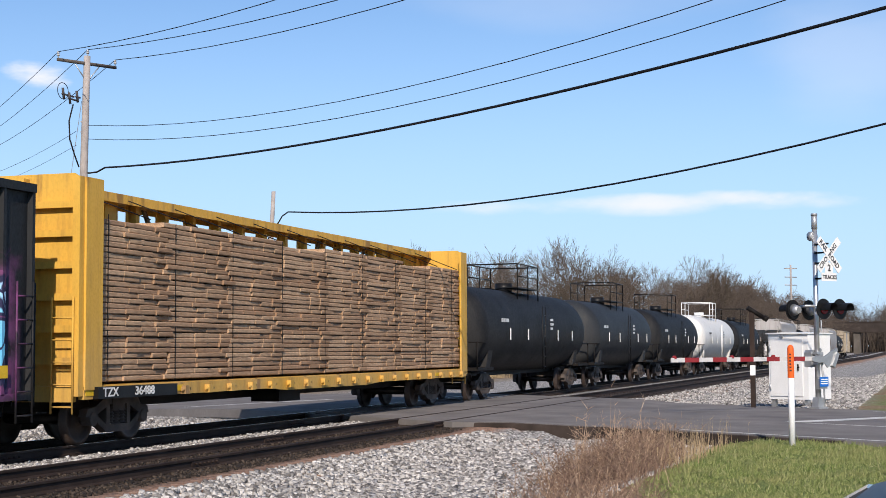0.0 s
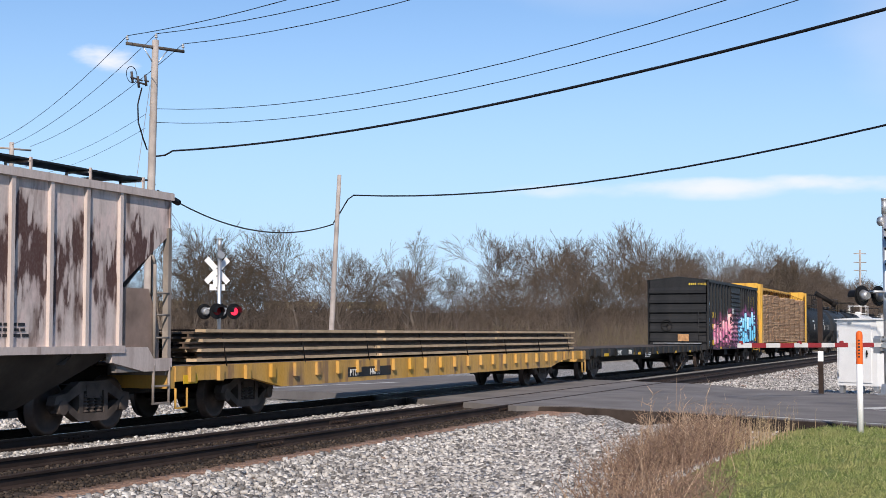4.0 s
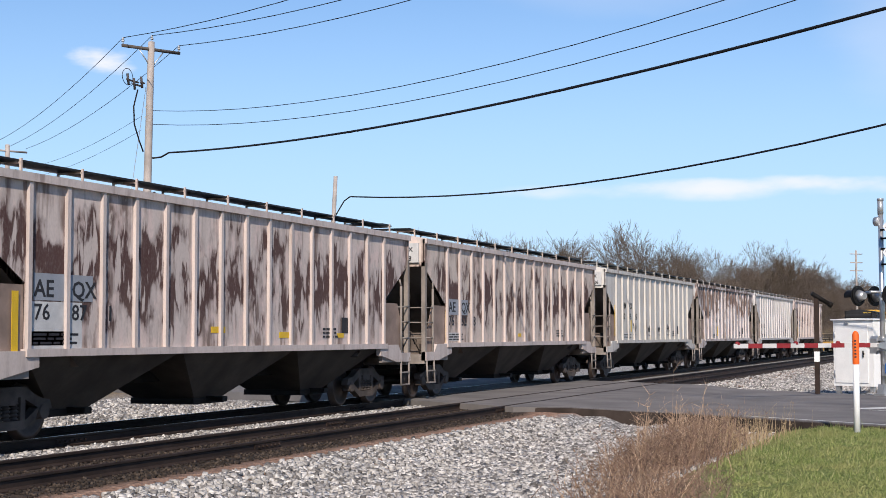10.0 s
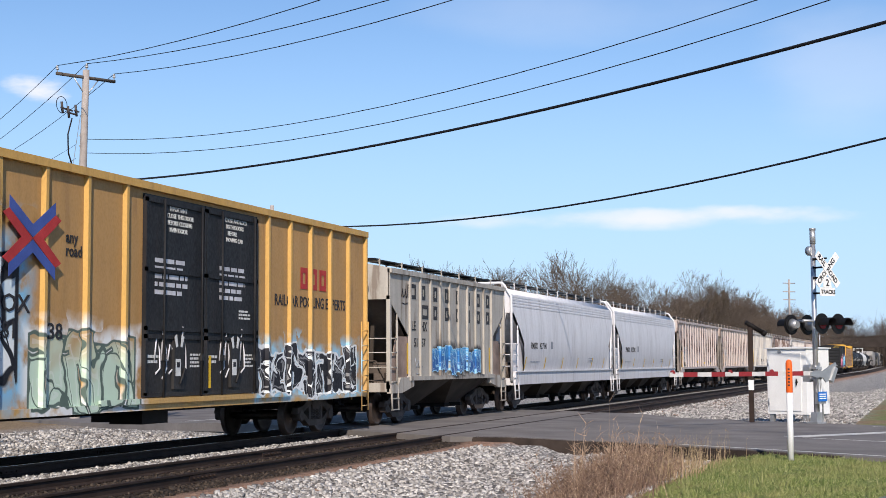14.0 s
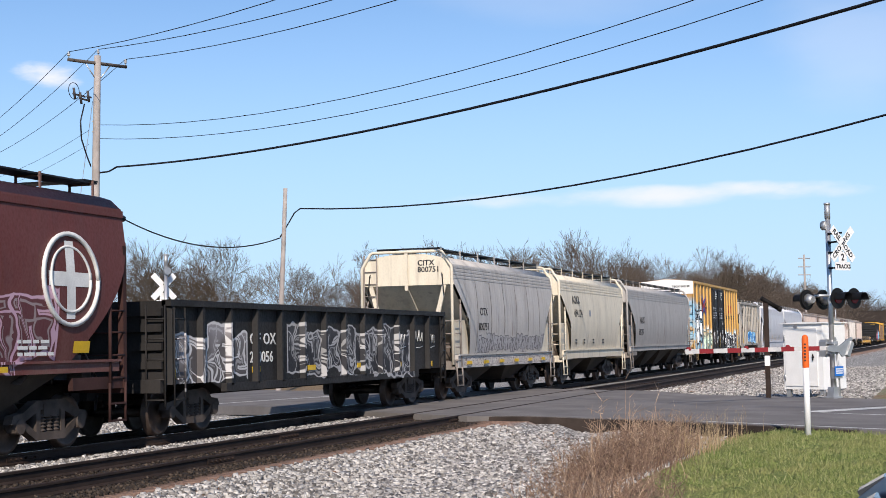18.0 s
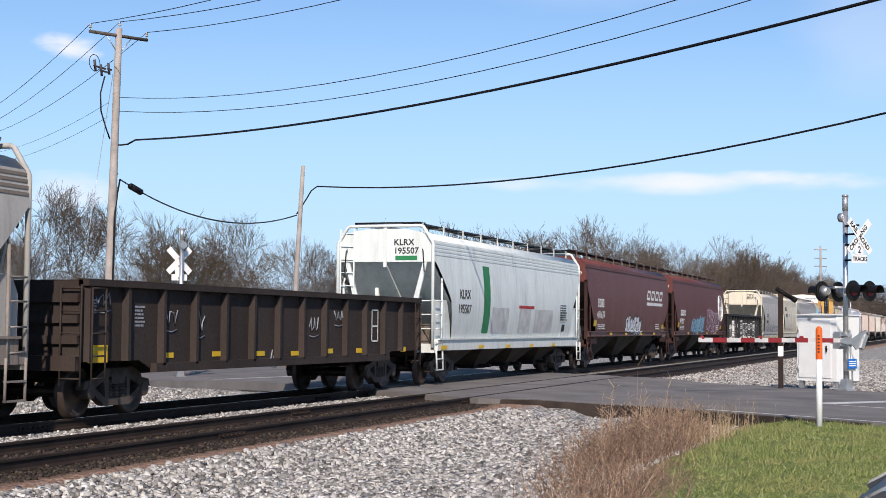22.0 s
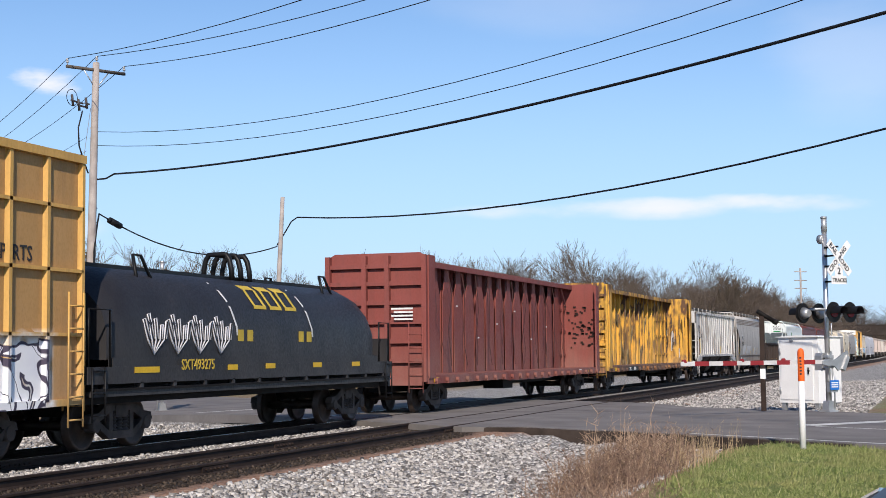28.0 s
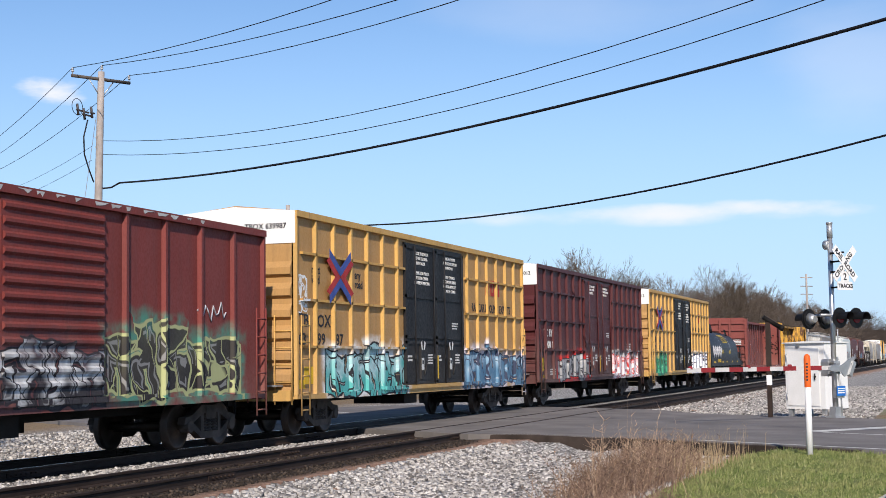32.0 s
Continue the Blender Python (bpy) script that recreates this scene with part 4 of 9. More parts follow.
def curved_hopper(label, s0, s1, mat, bays=4, sill_z=(0.93, 1.4), trim=None, band=True, bay_mat=None, seams=8, hoops=True, walk_rail=False, sill_h=True, eave=4.06, end_mat=None, seam_mat=None):
    L = s1 - s0
    car = thing("covered_hopper", label, "hopper car", "freight train")
    trim = trim or mat
    EAVES[car.name] = eave
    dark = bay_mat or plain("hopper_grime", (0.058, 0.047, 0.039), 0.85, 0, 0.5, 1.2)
    z_lo = sill_z[1] - 0.02
    reach = 1.75

    def low(x):
        d = L / 2 - abs(x)
        if d >= reach:
            return z_lo
        if hoops:
            return 3.5 - 1.1 * d / 1.25 if d < 1.25 else 2.4 - (2.4 - z_lo) * min(1, (d - 1.25) / .35)
        t = d / reach
        return 3.45 - (3.45 - z_lo) * (t ** 0.62)

    cols = [-L / 2 + reach * (i / 14) for i in range(15)]
    mid = [-L / 2 + reach + (L - 2 * reach) * i / 12 for i in range(1, 12)]
    xs_ = cols + mid + [-c for c in cols[::-1]]
    for s in (-1, 1):
        rows = []
        for x in xs_:
            zl = low(x)
            zz = [zl + (eave - zl) * k / 12 for k in range(13)]
            rows.append([(x, s * curved_profile(z, eave), z) for z in zz])
        part("side_shell", G().sheet(rows), mat, car)
        if band:
            for k in range(4):
                z = eave - 0.42 + k * 0.105
                yy = s * (curved_profile(z, eave) + 0.012)
                part("corrugation", G().box(-L / 2 + 0.02, L / 2 - 0.02, min(yy, yy - s * 0.05), max(yy, yy - s * 0.05), z, z + 0.055), trim, car)
        else:
            z = eave - 0.1
            yy = s * (curved_profile(z, eave) + 0.04)
            part("top_chord", G().box(-L / 2 + 0.02, L / 2 - 0.02, min(yy, yy - s * 0.1), max(yy, yy - s * 0.1), z - 0.06, z + 0.06), trim, car)
        for i in range(seams):
            x = -L / 2 + reach + 0.4 + (L - 2 * reach - 0.8) * i / max(1, seams - 1)
            rows = []
            for dx in (-0.02, 0.02):
                rows.append([(x + dx, s * (curved_profile(z, eave) + 0.006), z) for z in [z_lo + (eave - 0.45 - z_lo) * k / 8 for k in range(9)]])
            part("weld_seam", G().sheet(rows), seam_mat or mat, car)
        if sill_h:
            ys_ = s * 1.5
            part("side_sill", G().box(-L / 2 + 0.25, L / 2 - 0.25, min(ys_, ys_ - s * 0.12), max(ys_, ys_ - s * 0.12), sill_z[0], sill_z[1]).box(-L / 2 + 0.25, L / 2 - 0.25, min(ys_ + s * .05, ys_), max(ys_ + s * .05, ys_), sill_z[1] - 0.03, sill_z[1] + .012), trim, car)
    arc = [(-1.40 + 2.8 * i / 14, eave - 0.01 + 0.36 * math.sin(math.pi * i / 14) ** 0.45) for i in range(15)]
    part("roof", G().prism(arc + [(1.40, eave - 0.1), (-1.40, eave - 0.1)], "x", -L / 2 + 0.01, L / 2 - 0.01, True), mat, car)
    for sx in (-1, 1):
        e = sx * L / 2
        poly = arc + [(curved_profile(3.45 + (eave - 3.45) * (1 - k / 6), eave), 3.45 + (eave - 3.45) * (1 - k / 6)) for k in range(7)]
        poly += [(-curved_profile(3.45 + (eave - 3.45) * k / 6, eave), 3.45 + (eave - 3.45) * k / 6) for k in range(7)]
        part("end_panel", G().prism(poly, "x", min(e, e - sx * 0.04), max(e, e - sx * 0.04)), end_mat or mat, car)
        end_platform(car, L, sx, trim, dark if not hoops else (end_mat or mat), 3.42, hoops)
        if hoops:
            X0, zt = e + sx * 0.03, eave + .37
            hoop = G().tube([(X0, -1.43, 1.05), (X0, -1.43, zt - .46), (X0, -1.40, zt - .40), (X0, -1.14, zt), (X0, -1.06, zt + .03), (X0, 1.06, zt + .03), (X0, 1.14, zt), (X0, 1.40, zt - .40), (X0, 1.43, zt - .46), (X0, 1.43, 1.05)], .048, 8)
            part("end_hoop", hoop, end_mat or trim, car, "bent steel end frame")
            part("end_post", G().box(min(e, e + sx * .05), max(e, e + sx * .05), -.05, .05, 3.3, zt).prism([(e, 3.35), (e + sx * .05, 3.35), (e - sx * 1.1, 2.45), (e - sx * 1.16, 2.5)], "y", -.05, .05), end_mat or trim, car)
            for s in (-1, 1):
                ya, yb = sorted((s * 1.345, s * 1.375))
                part("corner_sheet", G().prism([(sx * (L / 2 - .12), z_lo - .3), (sx * (L / 2 - 1.72), z_lo - .3), (sx * (L / 2 - 1.6), z_lo + .55), (sx * (L / 2 - 1.35), 2.4), (sx * (L / 2 - .3), 2.4), (sx * (L / 2 - .12), 2.1)], "y", ya, yb), end_mat or mat, car)
                part("end_strut", G().prism([(s * 1.34, 3.85), (s * 1.22, 3.85), (s * .5, 1.15), (s * .66, 1.15)], "x", min(e - sx * .02, e - sx * .09), max(e - sx * .02, e - sx * .09)), end_mat or trim, car)
                part("hand_hold", G().tube([(e + sx * .06, s * 1.2, 3.15), (e + sx * .1, s * 1.2, 3.2), (e + sx * .1, s * 1.16, 3.75), (e + sx * .06, s * 1.13, 3.8)], .016, 5), STEEL_DARK, car)
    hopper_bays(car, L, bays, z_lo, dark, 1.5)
    roofwalk(car, L, eave + 0.46, BLACK, 0.72, walk_rail, mat)
    underpinnings(car, L, L / 2 - 1.75)
    TRAIN.append((car, (s0 + s1) / 2))
    return car, L


def box_car(label, s0, s1, mat, eave, sill=0.88, ribs=8, belts=(), door=None, louvre=False, end_white=True, roof_mat=None, roof_up=0.14, end_mat=None, trim=None, hi_white=None):
    """door: (x0, x1, material, leaves)."""
    L = s1 - s0
    car = thing("boxcar", label, "boxcar", "freight train")
    trim = trim or mat
    yb = HALF - 0.08
    for s in (-1, 1):
        part("side_sheet", G().box(-L / 2, L / 2, min(s * yb, s * (yb - 0.04)), max(s * yb, s * (yb - 0.04)), sill + 0.08, eave - 0.05), mat, car)
        ys_, yo = s * (yb + 0.001), s * HALF
        x0, x1 = door[0], door[1]
        for a, b, n in ((-L / 2 + 0.05, x0, ribs), (x1, L / 2 - 0.05, ribs)):
            for i in range(n):
                x = a + (b - a) * (i + (0.0 if a < 0 else 0.5)) / max(1, n - 0.5)
                part("rib", G().prism([(x - 0.07, ys_), (x - 0.04, yo), (x + 0.04, yo), (x + 0.07, ys_)], "z", sill + 0.1, eave - 0.1), trim, car)
            for z in belts:
                part("belt_rail", G().box(a + 0.3, b, min(ys_, yo), max(ys_, yo), z - 0.03, z + 0.03), trim, car)
        part("top_plate", G().box(-L / 2, L / 2, min(s * (HALF + 0.02), s * (HALF - 0.12)), max(s * (HALF + 0.02), s * (HALF - 0.12)), eave - 0.12, eave + 0.02), trim, car)
        part("side_sill", G().prism([(-L / 2, sill + 0.12), (-L / 2, sill + 0.02), (-L / 2 + 2.6, sill - 0.02), (L / 2 - 2.6, sill - 0.02), (L / 2, sill + 0.02), (L / 2, sill + 0.12)], "y", min(s * HALF, s * (HALF - 0.1)), max(s * HALF, s * (HALF - 0.1))), trim, car)
        n = door[3]
        w = (x1 - x0) / n
        for k in range(n):
            a, b = x0 + w * k + 0.015, x0 + w * (k + 1) - 0.015
            ya, yc = s * (HALF - 0.03), s * (HALF - 0.09)
            leaf = part("door", G().box(a, b, min(ya, yc), max(ya, yc), sill + 0.22, eave - 0.2), door[2], car)
            if louvre:
                z = sill + 0.35
                while z < eave - 0.35:
                    part("door_ridge", G().prism([(s * (HALF - 0.03), z), (s * (HALF + 0.02), z + 0.05), (s * (HALF + 0.02), z + 0.1), (s * (HALF - 0.03), z + 0.14)], "x", a + 0.06, b - 0.06), door[2], leaf)
                    z += 0.235
            else:
                fg = G()
                for z in (sill + 0.26, sill + 1.35, sill + 1.5, sill + 2.6, eave - 0.3):
                    fg.box(a, b, min(s * (HALF - .03), s * (HALF + .005)), max(s * (HALF - .03), s * (HALF + .005)), z - 0.04, z + 0.04)
                for x in (a + 0.04, b - 0.04):
                    fg.box(x - 0.04, x + 0.04, min(s * (HALF - .03), s * (HALF + .005)), max(s * (HALF - .03), s * (HALF + .005)), sill + 0.25, eave - 0.25)
                part("door_frame", fg, door[2], leaf)
                for x in (a + w * 0.27, a + w * 0.9):
                    rod = part("lock_rod", G().cyl((x, s * (HALF + 0.03), sill + 0.2), (x, s * (HALF + 0.03), eave - 0.25), 0.022, 6).box(x - 0.05, x + 0.05, min(s * (HALF + .01), s * (HALF + .06)), max(s * (HALF + .01), s * (HALF + .06)), sill + 0.9, sill + 1.02), door[2], leaf)
            if not louvre:
                xm = a + w * .52
                part("lock_box", G().box(xm - .2, xm + .2, min(s * (HALF - .03), s * (HALF + .03)), max(s * (HALF - .03), s * (HALF + .03)), sill + .35, sill + 1.28), door[2], leaf)
                part("cross_handle", G().cyl((xm, s * (HALF + .05), sill + .45), (xm + .2, s * (HALF + .05), sill + .75), .02, 6), door[2], leaf)
        part("door_track", G().box(x0 - 1.6, x1 + 1.6, min(s * (HALF + .05), s * HALF), max(s * (HALF + .05), s * HALF), sill + 0.1, sill + 0.2), trim, car)
    rm = roof_mat or mat
    arc = [(-HALF, eave), (0, eave + roof_up), (HALF, eave)]
    part("roof", G().prism(arc + [(HALF, eave - 0.04), (-HALF, eave - 0.04)], "x", -L / 2 + 0.055, L / 2 - 0.055), rm, car)
    rg = G()
    n = int(L / 1.2)
    for i in range(n + 1):
        x = -L / 2 + 0.12 + (L - 0.24) * i / n
        rg.prism([(-HALF, eave + 0.01), (0, eave + roof_up + 0.045), (HALF, eave + 0.01), (0, eave + roof_up - 0.01)], "x", x - 0.04, x + 0.04)
    part("roof_rib", rg, rm, car)
    em = end_mat or mat
    for sx in (-1, 1):
        e = sx * L / 2
        top = [(-HALF + 0.06, sill + 0.1), (HALF - 0.06, sill + 0.1), (HALF - 0.06, eave), (0, eave + roof_up), (-HALF + 0.06, eave)]
        part("end_wall", G().prism(top, "x", min(e, e - sx * 0.05), max(e, e - sx * 0.05)), em, car)
        z = sill + 0.35
        zt = eave - (0.72 if end_white else 0.15)
        k = 0
        while z < zt - 0.3:
            hgt = 0.36
            part("end_corrugation", G().prism([(e, z), (e + sx * 0.10, z + 0.07), (e + sx * 0.10, z + hgt - 0.14), (e, z + hgt)], "y", -HALF + 0.12, HALF - 0.12), em, car)
            z += 0.48
        if end_white:
            part("end_panel", G().prism([(-HALF + 0.03, zt), (HALF - 0.03, zt), (HALF - 0.03, eave + 0.01), (0, eave + roof_up + 0.01), (-HALF + 0.03, eave + 0.01)], "x", min(e, e + sx * 0.02), max(e, e + sx * 0.02)), hi_white or WHITE, car, "white upper end panel")
        ladder(car, e + sx * 0.12, -HALF + 0.08, sill - 0.1, sill + 1.9, 0.42, "y", trim)
        ladder(car, min(e - sx * 0.12, e - sx * 0.57), -HALF - 0.05, sill - 0.35, sill + 1.9, 0.45, "x", trim)
        part("end_sill", G().box(min(e, e + sx * 0.16), max(e, e + sx * 0.16), -1.45, 1.45, sill - 0.02, sill + 0.22), trim, car)
        part("crossover_step", G().box(min(e, e + sx * 0.35), max(e, e + sx * 0.35), -1.2, 1.2, sill + 0.3, sill + 0.34), GALV, car)
    brake_wheel(car, -L / 2 - 0.14, 0.55, sill + 1.2)
    part("underframe", G().box(-L / 2 + 0.2, L / 2 - 0.2, -0.35, 0.35, 0.72, sill + 0.1).box(-1.6, -0.6, -1.2, -0.5, 0.55, sill).box(0.4, 1.9, 0.4, 1.1, 0.5, sill), STEEL_DARK, car)
    tc = L / 2 - (2.35 if L > 17 else 1.65)
    underpinnings(car, L, tc)
    TRAIN.append((car, (s0 + s1) / 2))
    return car, L


def gondola(label, s0, s1, mat, top, sill=0.8, ribs=14, trim=None):
    L = s1 - s0
    car = thing("gondola", label, "gondola car", "freight train")
    trim = trim or mat
    for s in (-1, 1):
        yb = s * (HALF - 0.12)
        part("side_sheet", G().prism([(-L / 2, 1.0), (-L / 2 + 1.9, 1.0), (-L / 2 + 2.4, sill), (L / 2 - 2.4, sill), (L / 2 - 1.9, 1.0), (L / 2, 1.0), (L / 2, top - 0.05), (-L / 2, top - 0.05)], "y", min(yb, yb - s * 0.03), max(yb, yb - s * 0.03)), mat, car)
        for i in range(ribs):
            x = -L / 2 + 0.12 + (L - 0.24) * i / (ribs - 1)
            zb = 1.0 if abs(x) > L / 2 - 2.0 else sill + 0.1
            yo = s * HALF
            part("rib", G().prism([(x - 0.08, yb), (x - 0.045, yo), (x + 0.045, yo), (x + 0.08, yb)], "z", zb, top - 0.08), trim, car)
        part("top_chord", G().box(-L / 2, L / 2, min(s * (HALF + 0.02), s * (HALF - 0.18)), max(s * (HALF + 0.02), s * (HALF - 0.18)), top - 0.12, top), trim, car)
        part("side_sill", G().box(-L / 2 + 2.3, L / 2 - 2.3, min(s * HALF, s * (HALF - .13)), max(s * HALF, s * (HALF - .13)), sill - 0.02, sill + 0.14), trim, car)
    for sx in (-1, 1):
        e = sx * L / 2
        part("end_wall", G().box(min(e, e - sx * .06), max(e, e - sx * .06), -HALF + 0.1, HALF - 0.1, 1.0, top - 0.02), mat, car)
        for z in (1.3, 1.65, 2.0, 2.3):
            if z < top - 0.1:
                part("end_corrugation", G().box(min(e, e + sx * .08), max(e, e + sx * .08), -HALF + 0.15, HALF - 0.15, z, z + 0.14), trim, car)
        ladder(car, e + sx * 0.1, -HALF + 0.06, 0.6, top - 0.1, 0.4, "y", trim)
        ladder(car, min(e - sx * .1, e - sx * .52), -HALF - 0.03, 0.6, top - 0.15, 0.42, "x", trim)
        part("end_sill", G().box(min(e, e + sx * .12), max(e, e + sx * .12), -1.4, 1.4, 0.85, 1.1), trim, car)
    part("floor_plate", G().box(-L / 2 + 0.05, L / 2 - 0.05, -HALF + 0.15, HALF - 0.15, 1.0, 1.1), STEEL_DARK, car)
    part("underframe", G().box(-L / 2 + 0.2, L / 2 - 0.2, -0.35, 0.35, 0.7, 1.02), STEEL_DARK, car)
    brake_wheel(car, -L / 2 - 0.12, 0.5, 1.9)
    underpinnings(car, L, L / 2 - 1.75)
    TRAIN.append((car, (s0 + s1) / 2))
    return car, L


def tank_car(label, s0, s1, mat, r=1.5, zc=2.35, white=False):
    L = s1 - s0
    car = thing("tank_car", label, "tank car", "freight train")
    rows = []
    lt = L / 2 - 0.35
    prof = [(-lt, 0.01), (-lt + 0.06, 0.55 * r), (-lt + 0.2, 0.82 * r), (-lt + 0.45, 0.96 * r), (-lt + 0.75, r)]
    prof = prof + [(-lt + 0.75 + (2 * lt - 1.5) * i / 6, r) for i in range(1, 6)] + [(-x, rr) for x, rr in prof[::-1]]
    for x, rr in prof:
        rows.append([(x, rr * math.cos(2 * math.pi * i / 32), zc + rr * math.sin(2 * math.pi * i / 32)) for i in range(33)])
    part("tank", G().sheet(rows), mat, car)
    for x in (-lt * 0.62, -lt * 0.3, lt * 0.3, lt * 0.62):
        part("weld_band", G().cyl((x - 0.03, 0, zc), (x + 0.03, 0, zc), r + 0.012, 32, caps=False), mat, car)
    fit = WHITE if white else BLACK
    part("manway", G().cyl((0, 0, zc + r - 0.1), (0, 0, zc + r + 0.3), 0.33, 14).cyl((0.7, 0.1, zc + r - .1), (0.7, .1, zc + r + .25), 0.14, 10), fit, car)
    part("platform", G().box(-1.5, 1.5, -0.95, -0.35, zc + r + 0.06, zc + r + 0.1).box(-1.5, 1.5, 0.35, .95, zc + r + .06, zc + r + .1), fit, car, "walkway grating round the hatch")
    for s in (-1, 1):
        bent = [(-1.5, s * .95, zc + r - .35), (-1.5, s * .95, zc + r + .95), (1.5, s * .95, zc + r + .95), (1.5, s * .95, zc + r - .35)]
        part("safety_rail", G().tube(bent, .025, 6), fit, car)
        part("mid_rail", G().cyl((-1.5, s * .95, zc + r + .5), (1.5, s * .95, zc + r + .5), .022, 6), fit, car)
        part("rail_post", G().cyl((0, s * .95, zc + r - .35), (0, s * .95, zc + r + .95), .025, 6), fit, car)
    for x in (-1.5, 1.5):
        part("end_bar", G().cyl((x, -.95, zc + r + .95), (x, .95, zc + r + .95), .025, 6), fit, car)
    for s in (-1, 1):
        ladder(car, -0.22, s * (r + 0.06), 0.9, zc + r * 0.6, 0.44, "x", fit)
    for x in (-lt + 1.5, lt - 1.5):
        part("saddle", G().prism([(-1.2, 1.0), (1.2, 1.0), (1.35, zc - 0.5), (-1.35, zc - .5)], "x", x - 0.25, x + 0.25), mat, car)
    for sx in (-1, 1):
        e = sx * L / 2
        part("end_platform", G().box(min(e, e - sx * 1.9), max(e, e - sx * 1.9), -1.4, 1.4, 0.98, 1.08), STEEL_DARK, car)
        part("end_rail", G().cyl((e, -1.4, 1.9), (e, 1.4, 1.9), .025, 6).cyl((e, -1.4, 1.05), (e, -1.4, 1.9), .025, 6).cyl((e, 1.4, 1.05), (e, 1.4, 1.9), .025, 6).cyl((e, -1.4, 1.9), (e - sx * 1.8, -1.4, 1.9), .025, 6), STEEL_DARK, car)
    part("centre_sill", G().box(-L / 2, L / 2, -0.3, 0.3, 0.75, 1.05), STEEL_DARK, car)
    underpinnings(car, L, L / 2 - 1.9)
    TRAIN.append((car, (s0 + s1) / 2))
    return car, L


def centre_beam(label, s0, s1, mat, posts=12, cargo=None, straps=None, panel_mat=None, deck_mat=None, full_panels=0.0, up=0.0):
    """Bulkhead flat with a truss down the middle."""
    L = s1 - s0
    car = thing("centerbeam_flatcar", label, "flatcar", "freight train")
    deck_mat = deck_mat or mat
    part("deck", G().box(-L / 2, L / 2, -HALF + 0.05, HALF - 0.05, 0.98, 1.08), deck_mat, car)
    for s in (-1, 1):
        part("side_sill", G().prism([(-L / 2, 1.06), (-L / 2, 0.84), (-3.5, 0.84), (-2.5, 0.78), (2.5, 0.78), (3.5, 0.84), (L / 2, 0.84), (L / 2, 1.06)], "y", min(s * HALF, s * (HALF - .1)), max(s * HALF, s * (HALF - .1))), deck_mat, car)
        n = 22
        for i in range(n):
            x = -L / 2 + 0.6 + (L - 1.2) * i / (n - 1)
            part("tie_down_winch", G().box(x - 0.09, x + 0.09, min(s * (HALF + .1), s * HALF), max(s * (HALF + .1), s * HALF), 0.84, 1.0).cyl((x - 0.16, s * (HALF + .06), .93), (x + .16, s * (HALF + .06), .93), .035, 6), deck_mat, car)
    for sx in (-1, 1):
        e = sx * L / 2
        # bulkhead: frame with horizontal channels on the outside
        g = G().prism([(-HALF, 1.0), (HALF, 1.0), (HALF, 4.35 + up), (HALF - .25, 4.5 + up), (-HALF + .25, 4.5 + up), (-HALF, 4.35 + up)], "x", min(e - sx * .02, e - sx * .09), max(e - sx * .02, e - sx * .09))
        part("bulkhead", g, mat, car)
        for y in (-HALF + 0.08, -0.35, 0.35, HALF - 0.08):
            part("bulkhead_post", G().box(min(e - sx * .02, e + sx * .16), max(e - sx * .02, e + sx * .16), y - 0.07, y + 0.07, 0.9, 4.42 + up), mat, car)
        for z in (1.5, 2.05, 2.6, 3.15, 3.7, 4.2):
            part("bulkhead_channel", G().box(min(e, e + sx * .1), max(e, e + sx * .1), -HALF + 0.1, HALF - 0.1, z - 0.06, z + 0.06), mat, car)
        for s in (-1, 1):
            part("bulkhead_flange", G().box(min(e - sx * .55, e), max(e - sx * .55, e), s * HALF - 0.03, s * HALF + 0.03, 1.0, 4.42 + up), mat, car)
        ladder(car, e + sx * 0.2, -HALF + 0.1, 0.6, 2.6, 0.42, "y", mat)
        part("end_sill", G().box(min(e, e + sx * .14), max(e, e + sx * .14), -1.4, 1.4, .8, 1.06), deck_mat, car)
    part("top_chord", G().box(-L / 2 + 0.05, L / 2 - 0.05, -0.42, 0.42, 4.36 + up, 4.46 + up).box(-L / 2 + .05, L / 2 - .05, -.45, -.41, 4.28 + up, 4.46 + up).box(-L / 2 + .05, L / 2 - .05, .41, .45, 4.28 + up, 4.46 + up), mat, car)
    for i in range(posts):
        x = -6.75 + 13.5 * i / (posts - 1)
        g = G()
        for s in (-1, 1):
            g.prism([(x - 0.14, 1.06), (x + 0.14, 1.06), (x + 0.095, 3.0), (x + 0.07, 4.36 + up), (x - 0.07, 4.36 + up), (x - 0.095, 3.0)], "y", s * 0.10 - 0.02, s * 0.10 + 0.02)
        g.box(x - 0.02, x + 0.02, -0.1, 0.1, 1.06, 4.36 + up)
        part("centre_post", g, mat, car)
    brace = plain("brace_worn", (0.20, 0.145, 0.075), 0.8, 0, 0.6, 3.0)
    for x0, x1 in ((-3.6, -6.3), (-.4, -3.0), (.4, 3.0), (3.6, 6.3)):
        part("diagonal_brace", G().prism([(x0 - .09, 1.08), (x0 + .09, 1.08), (x1 + .06, 4.3 + up), (x1 - .06, 4.3 + up)], "y", -.03, .03), brace, car)
        part("gusset", G().prism([(x0 - .3, 1.08), (x0 + .3, 1.08), (x0 + .12 * (1 if x1 > x0 else -1) + .12, 1.85), (x0 + .12 * (1 if x1 > x0 else -1) - .12, 1.85)], "y", -.05, .05), brace, car)
    pm = panel_mat or mat
